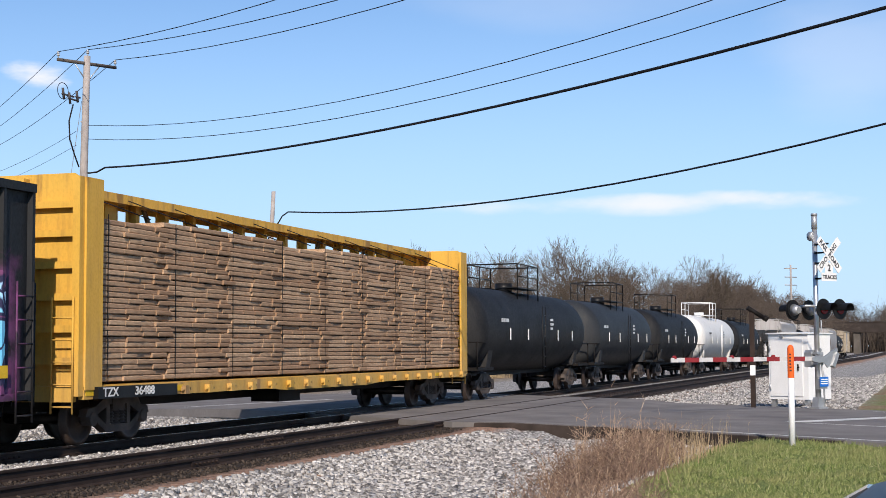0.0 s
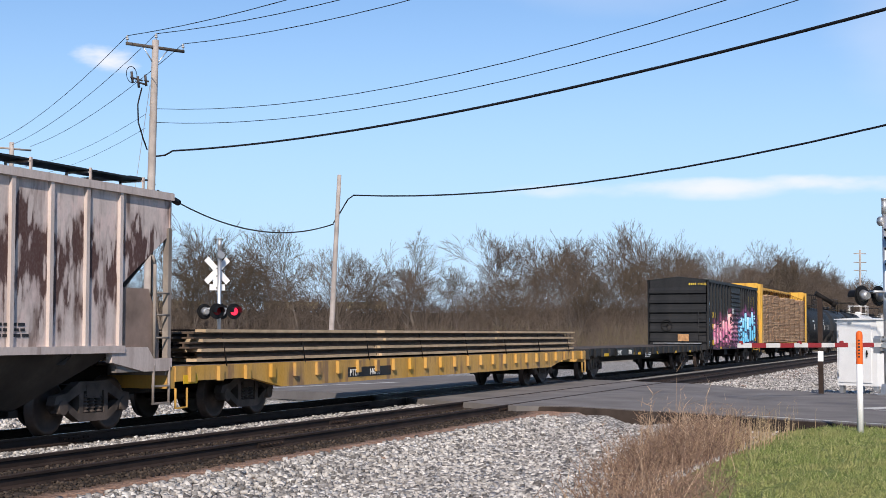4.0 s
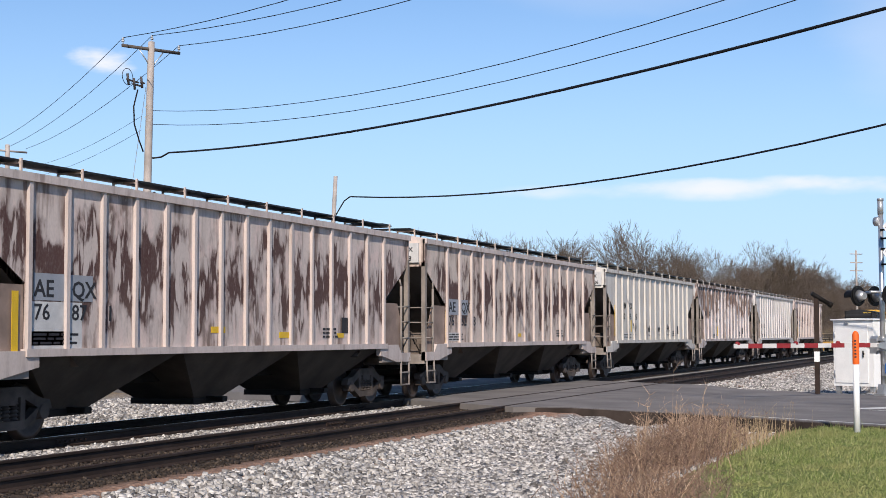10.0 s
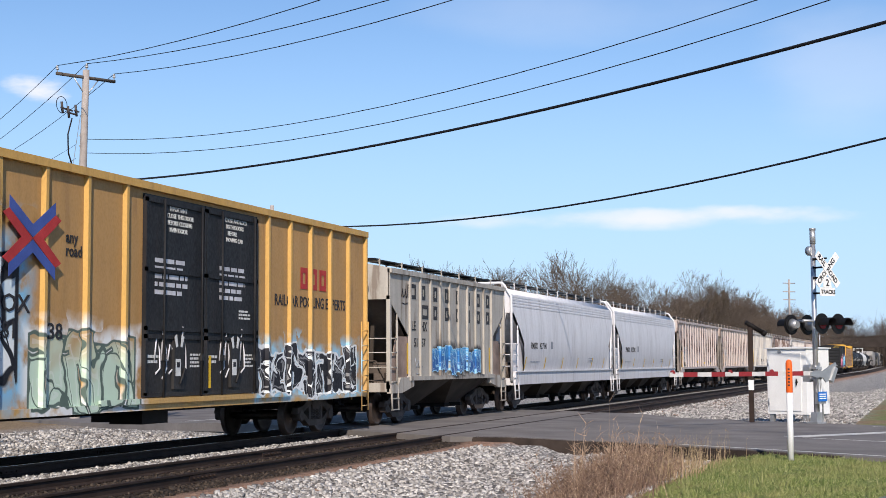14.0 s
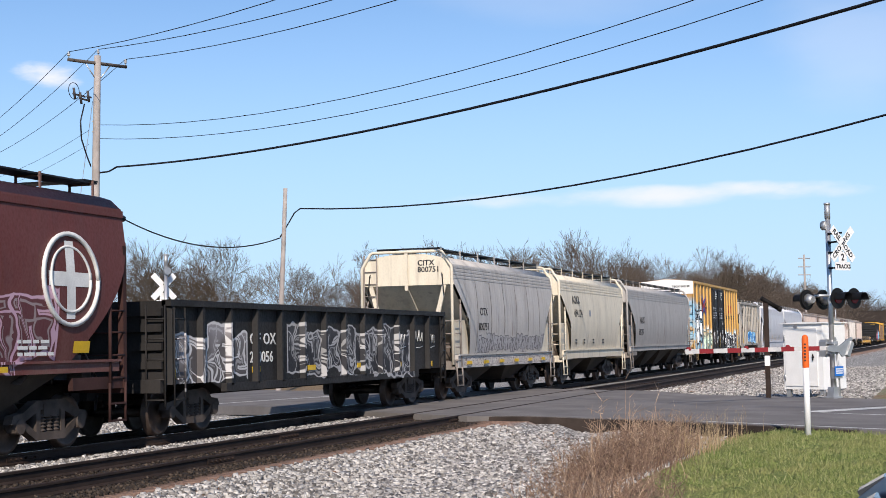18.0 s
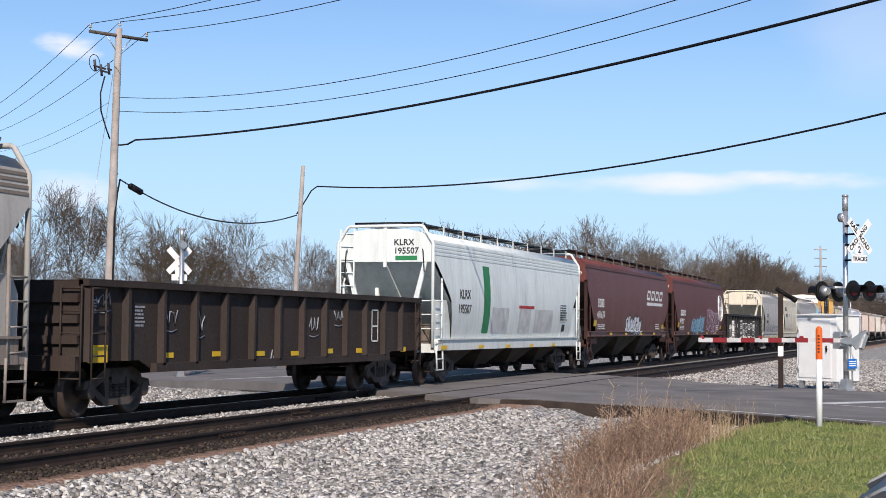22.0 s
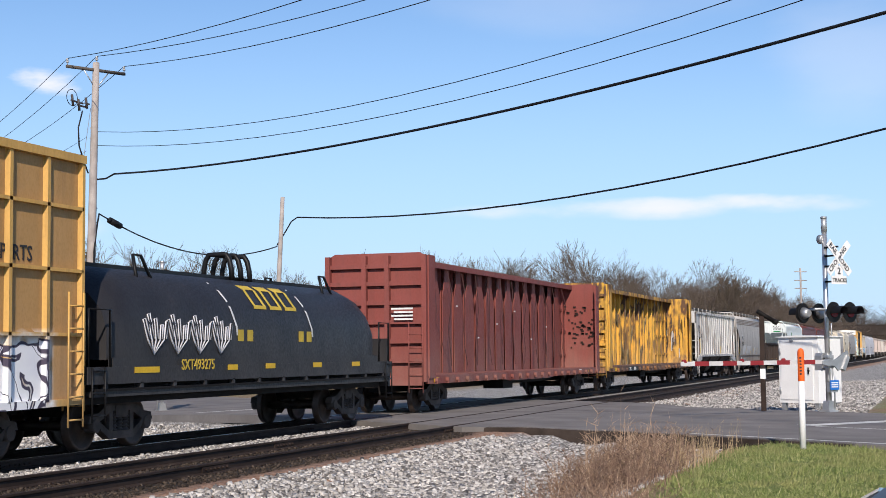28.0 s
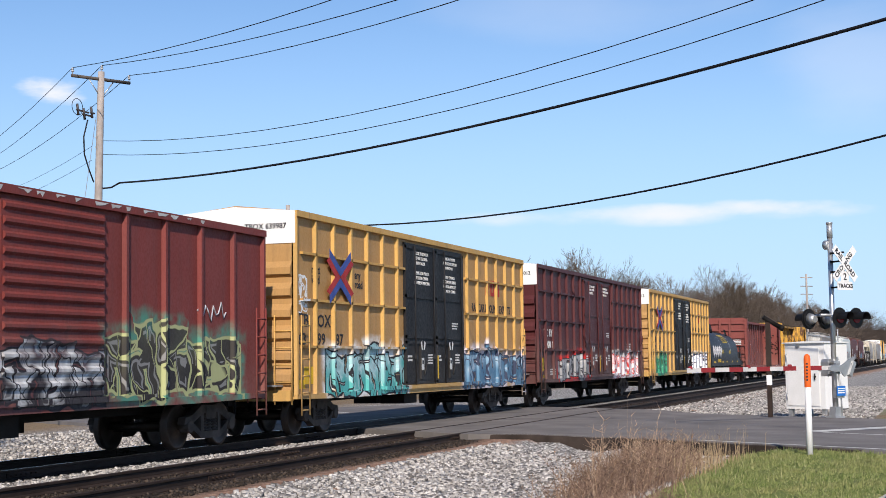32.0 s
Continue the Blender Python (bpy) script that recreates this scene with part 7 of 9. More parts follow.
# gondolas
YG = -HALF + .116
letter(gon, "OF OX", -4.5, 1.74, .25, CHALK, YG - .006, .004, 1.2)
letter(gon, "200056", -4.5, 1.36, .24, CHALK, YG - .006, .004, 1.15)
patches(gon, [(-8.05, 1.08, .36, .2), (-4.4, 1.15, .4, .12), (-1.5, 1.13, .45, .12), (1.55, 1.13, .45, .12), (4.3, 1.1, .4, .12), (6.8, 1.06, .45, .14)], YG - .006)
for k, x in enumerate((4.35, 5.75, 6.75)):
    scribble(gon, x, 1.7, .7, .4, CHALK, YG - .006, k + 9)
patches(g2, [(-7.95, .98, .62, .3), (-5.5, 1.02, .46, .1), (-3.5, 1.02, .5, .1), (-1.6, 1.0, .43, .1), (.15, .98, .43, .1), (2.02, 1.0, .43, .11), (3.9, .99, .42, .11), (6.9, .98, .4, .12)], YG - .006)
bars(g2, -6.45, 1.6, .35, .4, 6, PATCH_GREY, YG - .003)
bars(g2, -8.0, 1.82, .3, .26, 5, PATCH_GREY, YG - .003, "scrawl")
for k, (x, z, w, h) in enumerate(((-7.75, 1.95, .5, .28), (-5.35, 1.62, .42, .5), (-4.2, 1.5, .35, .45), (-.9, .86, .4, .3), (1.1, 1.5, .5, .35), (2.5, 1.75, .6, .3))):
    scribble(g2, x, z, w, h, PATCH_GREY, YG - .006, k + 21)
part("placard_frame", G().box(4.86, 5.3, YG - .01, YG - .006, 1.25, 1.29).box(4.86, 5.3, YG - .01, YG - .006, 1.62, 1.66).box(4.86, 5.3, YG - .01, YG - .006, 2.02, 2.06).box(4.86, 4.9, YG - .01, YG - .006, 1.25, 2.06).box(5.26, 5.3, YG - .01, YG - .006, 1.25, 2.06), CHALK, g2)

# centerbeams
part("data_plate", G().box(-7.6, -5.3, -HALF - .106, -HALF - .003, .84, 1.04), BLACK, cb)
letter(cb, "TZX", -7.45, .87, .15, CHALK, -HALF - .112, .003)
letter(cb, "76751", -6.4, .87, .15, CHALK, -HALF - .112, .003)
patches(cb, [(-10.3, .88, .5, .14), (9.0, .9, .4, .1)])
patches(cr, [(-10.6, .88, .45, .13), (8.6, .9, .4, .1)])
part("data_plate", G().box(7.4, 7.8, -HALF - .006, -HALF - .003, .86, 1.04), CHALK, cr)
STRAP = plain("strap_webbing", (0.105, 0.045, 0.04), .9, 0, .3)
for i in range(13):
    x = -9.0 + i * 1.5
    pts = [(x, -.46, 4.3)]
    for k in range(1, 6):
        pts.append((x + rnd.uniform(-.14, .14), -.5 - rnd.uniform(0, .1), 4.3 - k * .6))
    gs = G()
    for a, b in zip(pts, pts[1:]):
        gs.face([(a[0] - .03, a[1], a[2]), (a[0] + .03, a[1] - .01, a[2]), (b[0] + .03, b[1] - .01, b[2]), (b[0] - .03, b[1], b[2])])
    part("hanging_strap", gs, STRAP, cr)
for i in range(16):       # tapered web plates, a slot between each two
    a, b = -9.6 + i * 1.2, -8.4 + i * 1.2
    plate = [(a + .11, 1.08), (b - .11, 1.08), (b - .13, 3.5), (b - .36, 4.0), (b - .36, 4.4), (a + .36, 4.4), (a + .36, 4.0), (a + .13, 3.5)]
    for y in (-.24, .24):
        part("web_plate", G().prism(plate, "y", y - .012, y + .012), CB_RED, cr)
# added dark sheet between the web plates, so the slots read as shaded
part("core_plate", G().box(-9.55, 9.55, -.015, .015, 1.08, 3.6), plain("core_shadow_rust", (0.045, 0.022, 0.019), .9, 0, .4), cr, "dark sheet standing in for shade inside the slots")
for k in range(4):
    part("end_print", G().box(-11.23, -11.222, -1.15, -.5 - .08 * (k % 2), 2.95 - k * .1, 3.0 - k * .1), CHALK, cr)
HOLE = plain("rust_hole", (0.03, 0.02, 0.018), .95)
for i in range(60):      # rusted-through pits on the far bulkhead's inner face
    y, z = rnd.uniform(-1.4, -.1), rnd.uniform(1.9, 3.7)
    part("rust_pit", G().box(10.925, 10.935, y - rnd.uniform(.02, .09), y + rnd.uniform(.02, .06), z - .03, z + rnd.uniform(.02, .05)), HOLE, cr)
for i in range(8):
    bars(cr, -9.8 + i * 2.3, 2.2 + .5 * (i % 3), .25, .08, 1, CHALK, -.48, "label")
for i in range(26):      # worn streaks on the inner bulkhead and rusty scrapes down the webs
    y, z = rnd.uniform(-1.4, -.1), rnd.uniform(1.3, 3.2)
    part("worn_streak", G().box(11.095, 11.103, y - .015, y + rnd.uniform(.01, .04), z, z + rnd.uniform(.3, 1.1)), PATCH_PALE if i % 5 == 0 else RUSTY, cb)

# coil car
def hood_y(z):
    pts = [(1.62, 1.45), (2.3, 1.45), (2.75, 1.32), (3.1, 1.05), (3.32, .65), (3.4, 0)]
    for (z0, y0), (z1, y1) in zip(pts, pts[1:]):
        if z <= z1:
            return -(y0 + (y1 - y0) * (z - z0) / (z1 - z0)) - .012
    return 0


def hood_panel(x0, x1, z0, z1, mat, shear=0.0, name="emblem_bar"):
    rows = []
    for k in range(7):
        z = z0 + (z1 - z0) * k / 6
        rows.append([(x0 + shear * k / 6, hood_y(z), z), (x1 + shear * k / 6, hood_y(z), z)])
    part(name, G().sheet(rows, False), mat, coil)


for i in range(3):
    a = -.5 + i * .8
    for x0, x1, z0, z1 in ((a, a + .62, 2.68, 2.76), (a, a + .62, 3.1, 3.2), (a, a + .12, 2.76, 3.1), (a + .5, a + .62, 2.76, 3.1)):
        hood_panel(x0, x1, z0, z1, GOLD, .02, "lettering_block")
hood_panel(-1.55, -1.47, 2.1, 3.2, CHALK, -.25)
hood_panel(2.35, 2.43, 2.1, 3.2, CHALK, -.25)
for x in (-1.5, -1.05, 1.6, 2.05):
    hood_panel(x, x + .28, 1.98, 2.22, GOLD, 0, "gold_dot")
letter(coil, "SXT493275", -4.1, 1.42, .21, GOLD, -HALF - .008, .003)
patches(coil, [(-5.85, 1.38, .9, .11), (-2.15, 1.39, .45, .11), (-.35, 1.4, .48, .11), (2.2, 1.4, .5, .11), (4.6, 1.4, .5, .11)])
SPRAY = plain("spray_white", (0.62, 0.62, 0.66), .6, 0, .3)
for k in range(4):      # four sprayed hand-like marks
    x = -5.3 + k * .9
    for q in range(5):
        a = x + .08 + q * .15
        tip = a + (q - 2) * .06
        zt = 2.36 + .1 * math.sin(q * 1.5)
        part("scrawl", G().tube([(x + .3, hood_y(1.72) - .004, 1.72), (a, hood_y(1.98) - .004, 1.98), (tip - .03, hood_y(zt) - .004, zt), (tip + .05, hood_y(zt) - .004, zt + .02), (a + .09, hood_y(2.0) - .004, 2.0)], .017, 4), SPRAY, coil)
# tall boxcars
LONG_PRINT = (("CLOSE THIS DOOR", "BEFORE CLOSING", "MAIN DOOR", "", "CIERRE ESTA PUERTA", "ANTES DE CERRAR", "LA PUERTA PRINCIPAL"),
              ("CLOSE AND LOCK", "MAIN DOORS BEFORE", "MOVING CAR", "", "CIERRE Y PONGA", "SEGURO EN AMBAS", "PUERTAS ANTES DE", "MOVER EL CARRO"))
SHORT_PRINT = (("IMPORTANT", "CLOSE THIS DOOR", "BEFORE CLOSING", "MAIN DOOR"), ("CLOSE AND LOCK", "BOTH DOORS", "BEFORE", "MOVING CAR"))


def door_print(car, x0, w, prints):
    """Warnings stencilled on the two door leaves, with the signs and cards round the locks."""
    for k, lines in enumerate(prints):
        xl = x0 + w * k
        for q, txt in enumerate(lines):
            if txt:
                letter(car, txt, xl + .78 + .035 * (19 - len(txt)) / 2, 4.62 - q * .135, .092, CHALK, -HALF + .027, .001, 1.0)
        xm, yf = xl + w * .52, -HALF - .034
        for d_ in (-1, 1):
            panel_ = G().prism([(xm + d_ * .05, 2.02), (xm + d_ * .12, 2.0), (xm + d_ * .2, 2.2), (xm + d_ * .1, 2.26)], "y", yf - .003, yf)
            part("hammer_sign", panel_, CHALK, car)
        panel(car, xm - .14, xm + .06, 1.45, 1.78, CHALK, yf, "card")
        panel(car, xm - .10, xm + .02, 1.62, 1.72, INK, yf - .004, "card_print")
        bars(car, xl + .14, 1.7, .42, .2, 2, CHALK, -HALF + .027)
        bars(car, xl + w - .62, 1.62, .42, .3, 4, CHALK, -HALF + .027)
    bars(car, x0 + w + 1.55, 2.62, .55, .22, 3, CHALK, -HALF + .027)
    panel(car, x0 + w + .12, x0 + w + .22, 1.2, 1.85, YELLOW, -HALF - .006, "reflector")


for car, num, ex, lo in ((tb1, "668138", -9.4, 1), (tb2, "672713", -9.45, 0), (tb3, "639987", -9.45, 0)):
    yl = YS - .008
    x0 = -7.5 if lo else (-7.5 if car is tb2 else -8.5)
    half_l = 9.4 if lo else 9.45
    first, pitch = -half_l + .05, (half_l - .05 - (2.15 if lo else 2.3)) / (5.5 if lo else 6.5)
    by_panels(car, "TBOX", x0, 2.52, .30, INK, YS - .006, first, pitch, .004, 1.25)
    by_panels(car, num, x0, 2.1, .28, INK, YS - .006, first, pitch, .003, 1.2)
    cx_ = -5.85 if lo else (-6.85 if car is tb2 else -6.92)
    zc = 3.72
    for su in (-1, 1):       # four-armed emblem: blue above and below, red to the sides
        for sv in (-1, 1):
            for m_, arm_ in ((BLUEPAINT, [(0, .23), (0, .02), (.66, .44), (.66, .65)]), (REDPAINT, [(0, 0), (.32, 0), (.84, .36), (.66, .44)])):
                part("emblem_arm", G().prism([(cx_ + su * p, zc + sv * q) for p, q in arm_], "y", -HALF - .012, -HALF - .006), m_, car)
    for txt, xx, zz in (("next", cx_ - 1.55, 3.75), ("load", cx_ - 1.55, 3.52), ("any", cx_ + 1.1, 3.75), ("road", cx_ + 1.1, 3.52)):
        letter(car, txt, xx, zz, .2, INK, yl, .003)
    block_letters(car, 5.2, 3.42 if lo else 3.75, 1.7, .5, 3, REDPAINT, yl)
    letter(car, "RAILCAR POOLING EXPERTS", 3.75, 3.0 if lo else 3.22, .26, INK, yl, .002, .92)
    door_print(car, -2.15 if lo else (-2.3 if car is tb2 else -2.35), 2.45, SHORT_PRINT if lo else LONG_PRINT)
    t_ = letter(car, "TBOX " + num, 0, 0, .125, INK, 0, .003)
    t_.matrix_basis = Matrix.Translation((ex - .03, -.28, 4.72)) @ Matrix.Rotation(radians(-90), 4, "Z")
    patches(car, [(-9.2, 1.1, .35, .2)], YS - .005)
    panel(car, -8.9, -8.4, 1.2, 1.6, CHALK if lo else YELLOW, YS - .003, "data_patch")
for x, w_ in ((-1.75, 1.3), (.95, 1.2)):       # pale sprayed figures on the first one's doors
    bars(tb1, x, 3.0, w_, .75, 5, SPRAY, -HALF + .03, "scrawl")
    for k in range(5):
        a = x + w_ * k / 5
        part("scrawl", G().tube([(a, -HALF + .024, 1.75), (a + .08, -HALF + .024, 2.2 + .2 * math.sin(k * 2.0)), (a + .2, -HALF + .024, 1.95), (a + .22, -HALF + .024, 1.6), (a + .05, -HALF + .024, 1.5 - .1 * (k % 2))], .02, 4), SPRAY, tb1)
letter(uc, "UC RY", -8.45, 2.55, .28, CHALK, YS - .008, .004, 1.1)
letter(uc, "3000 12", -8.42, 2.12, .28, CHALK, YS - .008, .004, 1.2)
door_print(uc, -2.25, 2.45, (LONG_PRINT[0][:3], LONG_PRINT[1][:3]))
t_ = letter(uc, "UCRY 300012", 0, 0, .125, INK, 0, .003)
t_.matrix_basis = Matrix.Translation((-9.48, -.28, 4.74)) @ Matrix.Rotation(radians(-90), 4, "Z")
patches(uc, [(-8.6, .98, .5, .18), (-8.7, 1.3, .2, .5), (6.0, .95, .4, .1)], YS - .006)
bars(uc, -7.6, 1.15, .8, .25, 3, CHALK, YS - .003)
bars(uc, 6.2, 2.1, .9, .35, 3, CHALK, YS - .003)
part("scrawl", G().tube([(4.9 + .11 * i, YS - .006, 2.72 + .16 * math.sin(i * 2.3) + .05 * math.sin(i * .9)) for i in range(12)], .018, 4), SPRAY, red)
bars(red, -7.2, 2.3, .6, .1, 1, CHALK, YS - .003)
for i in range(24):      # flaked roof edge on the red boxcar
    x = -7.8 + i * .55 + rnd.uniform(-.1, .1)
    w_ = rnd.uniform(.08, .5)
    part("flaked_paint", G().prism([(x, 4.49), (x + w_ * .1, 4.4 + rnd.uniform(0, .08)), (x + w_ * .4, 4.45 + rnd.uniform(-.05, .03)), (x + w_ * .7, 4.4 + rnd.uniform(0, .08)), (x + w_, 4.49)], "y", -HALF - .026, -HALF - .022), PATCH_PALE, red)

# tank markings
for car in [o for o in scene.objects if o.name.startswith("tank_car") and o.parent is None]:
    ink = INK if "white" in car["label"] else CHALK
    bars(car, -5.6, 2.6, 1.3, .22, 1, ink, -1.5)
    bars(car, 1.2, 2.4, .5, .5, 3, ink, -1.51)
    for x in (-4.6, -2.2, 2.3, 4.7):
        part("reflector", G().box(x, x + .08, -1.545, -1.52, 2.0, 2.4), CHALK, car)

# ---- poles, wires and crossing gear ----
POLE_WOOD = plain("grey_pole_wood", (0.40, 0.355, 0.33), 0.9, 0, 0.3, 2.0, 0.4)
WIRE = plain("wire_black", (0.012, 0.012, 0.014), 0.6, 0, 0.2)
PORCELAIN = plain("insulator_grey", (0.45, 0.45, 0.46), 0.3, 0, 0.1)
P1 = Vector((51.05, 31.6, 0))


def insulator(parent, p, s=1.0):
    g = G().cyl(p, (p[0], p[1], p[2] + 0.12 * s), 0.02, 6).cyl((p[0], p[1], p[2] + 0.08 * s), (p[0], p[1], p[2] + 0.14 * s), 0.06 * s, 8).cyl((p[0], p[1], p[2] + 0.15 * s), (p[0], p[1], p[2] + 0.24 * s), 0.045 * s, 8)
    return part("insulator", g, PORCELAIN, parent)


def wooden_pole(at, h, r0, r1, lean=(0, 0), label="weathered grey wooden utility pole"):
    p = thing("utility_pole", label, "utility pole", at=Matrix.Translation(at))
    pts = [((lean[0] * a, lean[1] * a, -0.6 + (h + .6) * a), r0 + (r1 - r0) * a) for a in [i / 8 for i in range(9)]]
    rows = [[(c[0] + r * math.cos(2 * math.pi * i / 14), c[1] + r * math.sin(2 * math.pi * i / 14), c[2]) for i in range(15)] for c, r in pts]
    rows.append([pts[-1][0]] * 15)
    g = G().sheet(rows)
    part("shaft", g, POLE_WOOD, p)
    return p


def sagging(a, b, sag, n=24):
    a, b = Vector(a), Vector(b)
    return [tuple(a.lerp(b, i / n) - Vector((0, 0, 4 * sag * (i / n) * (1 - i / n)))) for i in range(n + 1)]


def wire(name, pts, r, label):
    return tagged(part(name, G().tube(pts, r, 5), WIRE), label, "cable")


up1 = wooden_pole(P1, 13.3, 0.20, 0.13, (0.13, -0.21))
ARM = Vector((0.88, -0.475, 0)) * 1.3
top = Vector((0.13, -0.21, 13.0))
a0, a1 = top - ARM, top + ARM
part("crossarm", G().cyl(tuple(a0), tuple(a1), 0.075, 4), plain("dark_crossarm", (0.10, 0.085, 0.075), 0.9), up1)
for s in (-1, 1):
    part("arm_brace", G().cyl(tuple(top + ARM * 0.45 * s), tuple(top + Vector((0, 0, -0.75))), 0.025, 6), GALV, up1)
tops = []
for k in (-0.97, 0.02, 0.97):
    q = top + ARM * k + Vector((0, 0, 0.07 if abs(k) > .1 else 0.32))
    insulator(up1, tuple(q), 1.0)
    tops.append(q + Vector((0, 0, 0.24)))
for z in (10.7, 10.3, 8.9, 8.75):
    part("wire_bracket", G().box(0.1, 0.35, -0.04, 0.04, z - .03, z + .03).cyl((0.33, 0, z - .08), (0.33, 0, z + .08), .04, 8), PORCELAIN, up1)
# fuse cut-outs, loop and riser
for dy, dz in ((-.1, 11.6), (.2, 11.5), (.45, 11.65)):
    part("cut_out", G().cyl((-.35 - dy, dy * .5, dz - .2), (-.45 - dy, dy * .5, dz + .25), .05, 8).box(-.5 - dy, -.1, dy * .5 - .03, dy * .5 + .03, dz - .02, dz + .04), plain("cutout_dark", (0.07, 0.06, 0.06), 0.5), up1)
ring = [(-1.0 + .38 * math.cos(a), .15, 11.75 + .32 * math.sin(a)) for a in [i * math.pi / 10 for i in range(21)]]
part("cable_loop", G().tube(ring, 0.014, 5), WIRE, up1)
part("riser_cable", G().tube([(-.5, 0, 11.3), (-.78, 0, 10.6), (-.72, 0, 9.9), (-.35, 0, 9.3), (-.05, 0, 8.9)], .03, 6).tube([(.26, -.05, 11.4), (.3, -.05, 10.2), (.2, -.05, 9.1), (.22, -.05, 1.0)], .03, 6), WIRE, up1)
ring = [(0.45 + .3 * math.cos(a), 0.0, 7.3 + .33 * math.sin(a)) for a in [i * math.pi / 10 for i in range(3, 21)]]
part("cable_loop", G().tube(ring, 0.016, 5), WIRE, up1)

STUB = Vector((65.3, 30.3, 0))
up2 = wooden_pole(STUB, 9.3, 0.14, 0.10, (0.19, -0.42), "short leaning grey telephone pole")
FAR_POLE = Vector((77.8, 58.0, 0))
up3 = wooden_pole(FAR_POLE, 13.6, 0.2, 0.14)
part("crossarm", G().cyl(tuple(Vector((0, 0, 13.2)) - ARM), tuple(Vector((0, 0, 13.2)) + ARM), 0.075, 4), POLE_WOOD, up3)
ring = [(0.9 + .6 * math.cos(a), 0.0, 11.2 + .65 * math.sin(a)) for a in [i * math.pi / 10 for i in range(-5, 6)]]
part("cable_loop", G().tube(ring, 0.02, 5), WIRE, up3)
# a pole on the near side, out of view, takes the far end of the wires
NEAR_POLE = P1 - RD * 66
up4 = wooden_pole(Vector((NEAR_POLE.x, NEAR_POLE.y, 0)), 14.3, 0.2, 0.14)
part("crossarm", G().cyl(tuple(Vector((0, 0, 13.5)) - ARM), tuple(Vector((0, 0, 13.5)) + ARM), 0.075, 4), POLE_WOOD, up4)

for q, z_end, dip in zip(tops, (13.8, 13.2, 14.2), (2.0, 2.05, 2.3)):
    w0 = P1 + q
    off = q - Vector((0, 0, q.z)) - Vector((.13, -.21, 0))
    wire("power_line", sagging(w0, Vector((NEAR_POLE.x, NEAR_POLE.y, z_end)) + off, dip), 0.015, "thin black overhead power line")
    wire("power_line", sagging(w0, FAR_POLE + off + Vector((0, 0, 13.45)), 0.5), 0.013, "thin black overhead power line")
for z0, z1, dip in ((10.6, 12.8, 2.9), (10.05, 12.2, 2.8)):
    wire("secondary_line", sagging(P1 + Vector((.43, -.1, z0)), (NEAR_POLE.x + .3, NEAR_POLE.y + .1, z1), dip), 0.012, "thin grey overhead line")
    wire("secondary_line", sagging(P1 + Vector((-.2, 0, z0 - .3)), (FAR_POLE.x, FAR_POLE.y, z1 - .8), 0.5), 0.008, "thin grey overhead line")
wire("telephone_cable", [tuple(P1 + Vector((.2, 0, 8.9))), tuple(P1 + Vector((.3, -.2, 8.68))), tuple(P1 + Vector((.28, -.6, 8.7)))] + sagging(P1 + Vector((.2, -1.0, 8.85)), (NEAR_POLE.x + .07, NEAR_POLE.y - .8, 10.2), 1.7, 36), 0.037, "thick black telephone cable")
nstub = STUB - RD * 72
up6 = wooden_pole(Vector((nstub.x, nstub.y, 0)), 14.4, 0.2, 0.14)
wire("telephone_cable", [tuple(STUB + Vector((.45, 0, 7.0))), tuple(STUB + Vector((.75, -.2, 7.5))), tuple(STUB + Vector((.8, -.6, 8.15)))] + sagging(STUB + Vector((.6, -1.0, 8.33)), (nstub.x, nstub.y, 14.1), 3.2), 0.034, "black telephone cable on short poles")
cab_pts = sagging(P1 + Vector((.6, -.1, 7.35)), STUB + Vector((.45, 0, 6.95)), 0.95, 20)
wire("drop_cable", cab_pts, 0.03, "slack black cable between two poles")
splice = thing("splice_case", "black splice case hanging on a cable", "splice case")
p, q = Vector(cab_pts[1]), Vector(cab_pts[2])
part("case", G().cyl(tuple(p), tuple(q), 0.13, 10).cyl(tuple(p - (q - p) * .15), tuple(p), 0.05, 8, .13).cyl(tuple(q), tuple(q + (q - p) * .15), 0.13, 8, .05), WIRE, splice)
wire("riser_cable", [tuple(P1 + Vector((.6, -.1, 7.35))), tuple(P1 + Vector((.2, -.25, 6.8))), tuple(P1 + Vector((-.05, -.28, 5.8))), tuple(P1 + Vector((-.12, -.28, .2)))], 0.035, "black cable running down the pole")
guy = thing("guy_wire", "steel guy wire with a yellow guard", "guy wire")
gb, gt = Vector((48.6, 31.75, -.3)), P1 + Vector((.1, 0, 11.5))
part("strand", G().cyl(tuple(gb), tuple(gt), .012, 5), GALV, guy)
part("guard", G().cyl(tuple(gb), tuple(gb.lerp(gt, .2)), .045, 8), plain("guard_yellow", (0.75, 0.62, 0.02), .5, 0, .1), guy)
# far line pole over the woods
up5 = wooden_pole(Vector((249, 21.65, 0)), 15.2, 0.2, 0.15, label="distant line pole with three crossarms")
for z in (14.6, 13.2, 11.9):
    part("crossarm", G().cyl((-.7, .9, z), (.7, -.9, z), .09, 4), POLE_WOOD, up5)

RED = plain("signal_red", (0.27, 0.03, 0.035), 0.5, 0, .15)
SIGN_WHITE = plain("sign_white", (0.80, 0.80, 0.80), 0.45, 0, .05)
LENS = plain("lens_dark_red", (0.22, 0.01, 0.012), 0.15, 0, .1)
LENS_LIT = bpy.data.materials.new("lens_lit")
LENS_LIT.use_nodes = True
LENS_LIT.node_tree.nodes["Principled BSDF"].inputs["Base Color"].default_value = (0.6, 0.02, 0.03, 1)
LENS_LIT.node_tree.nodes["Principled BSDF"].inputs["Emission Color"].default_value = (1, 0.03, 0.08, 1)
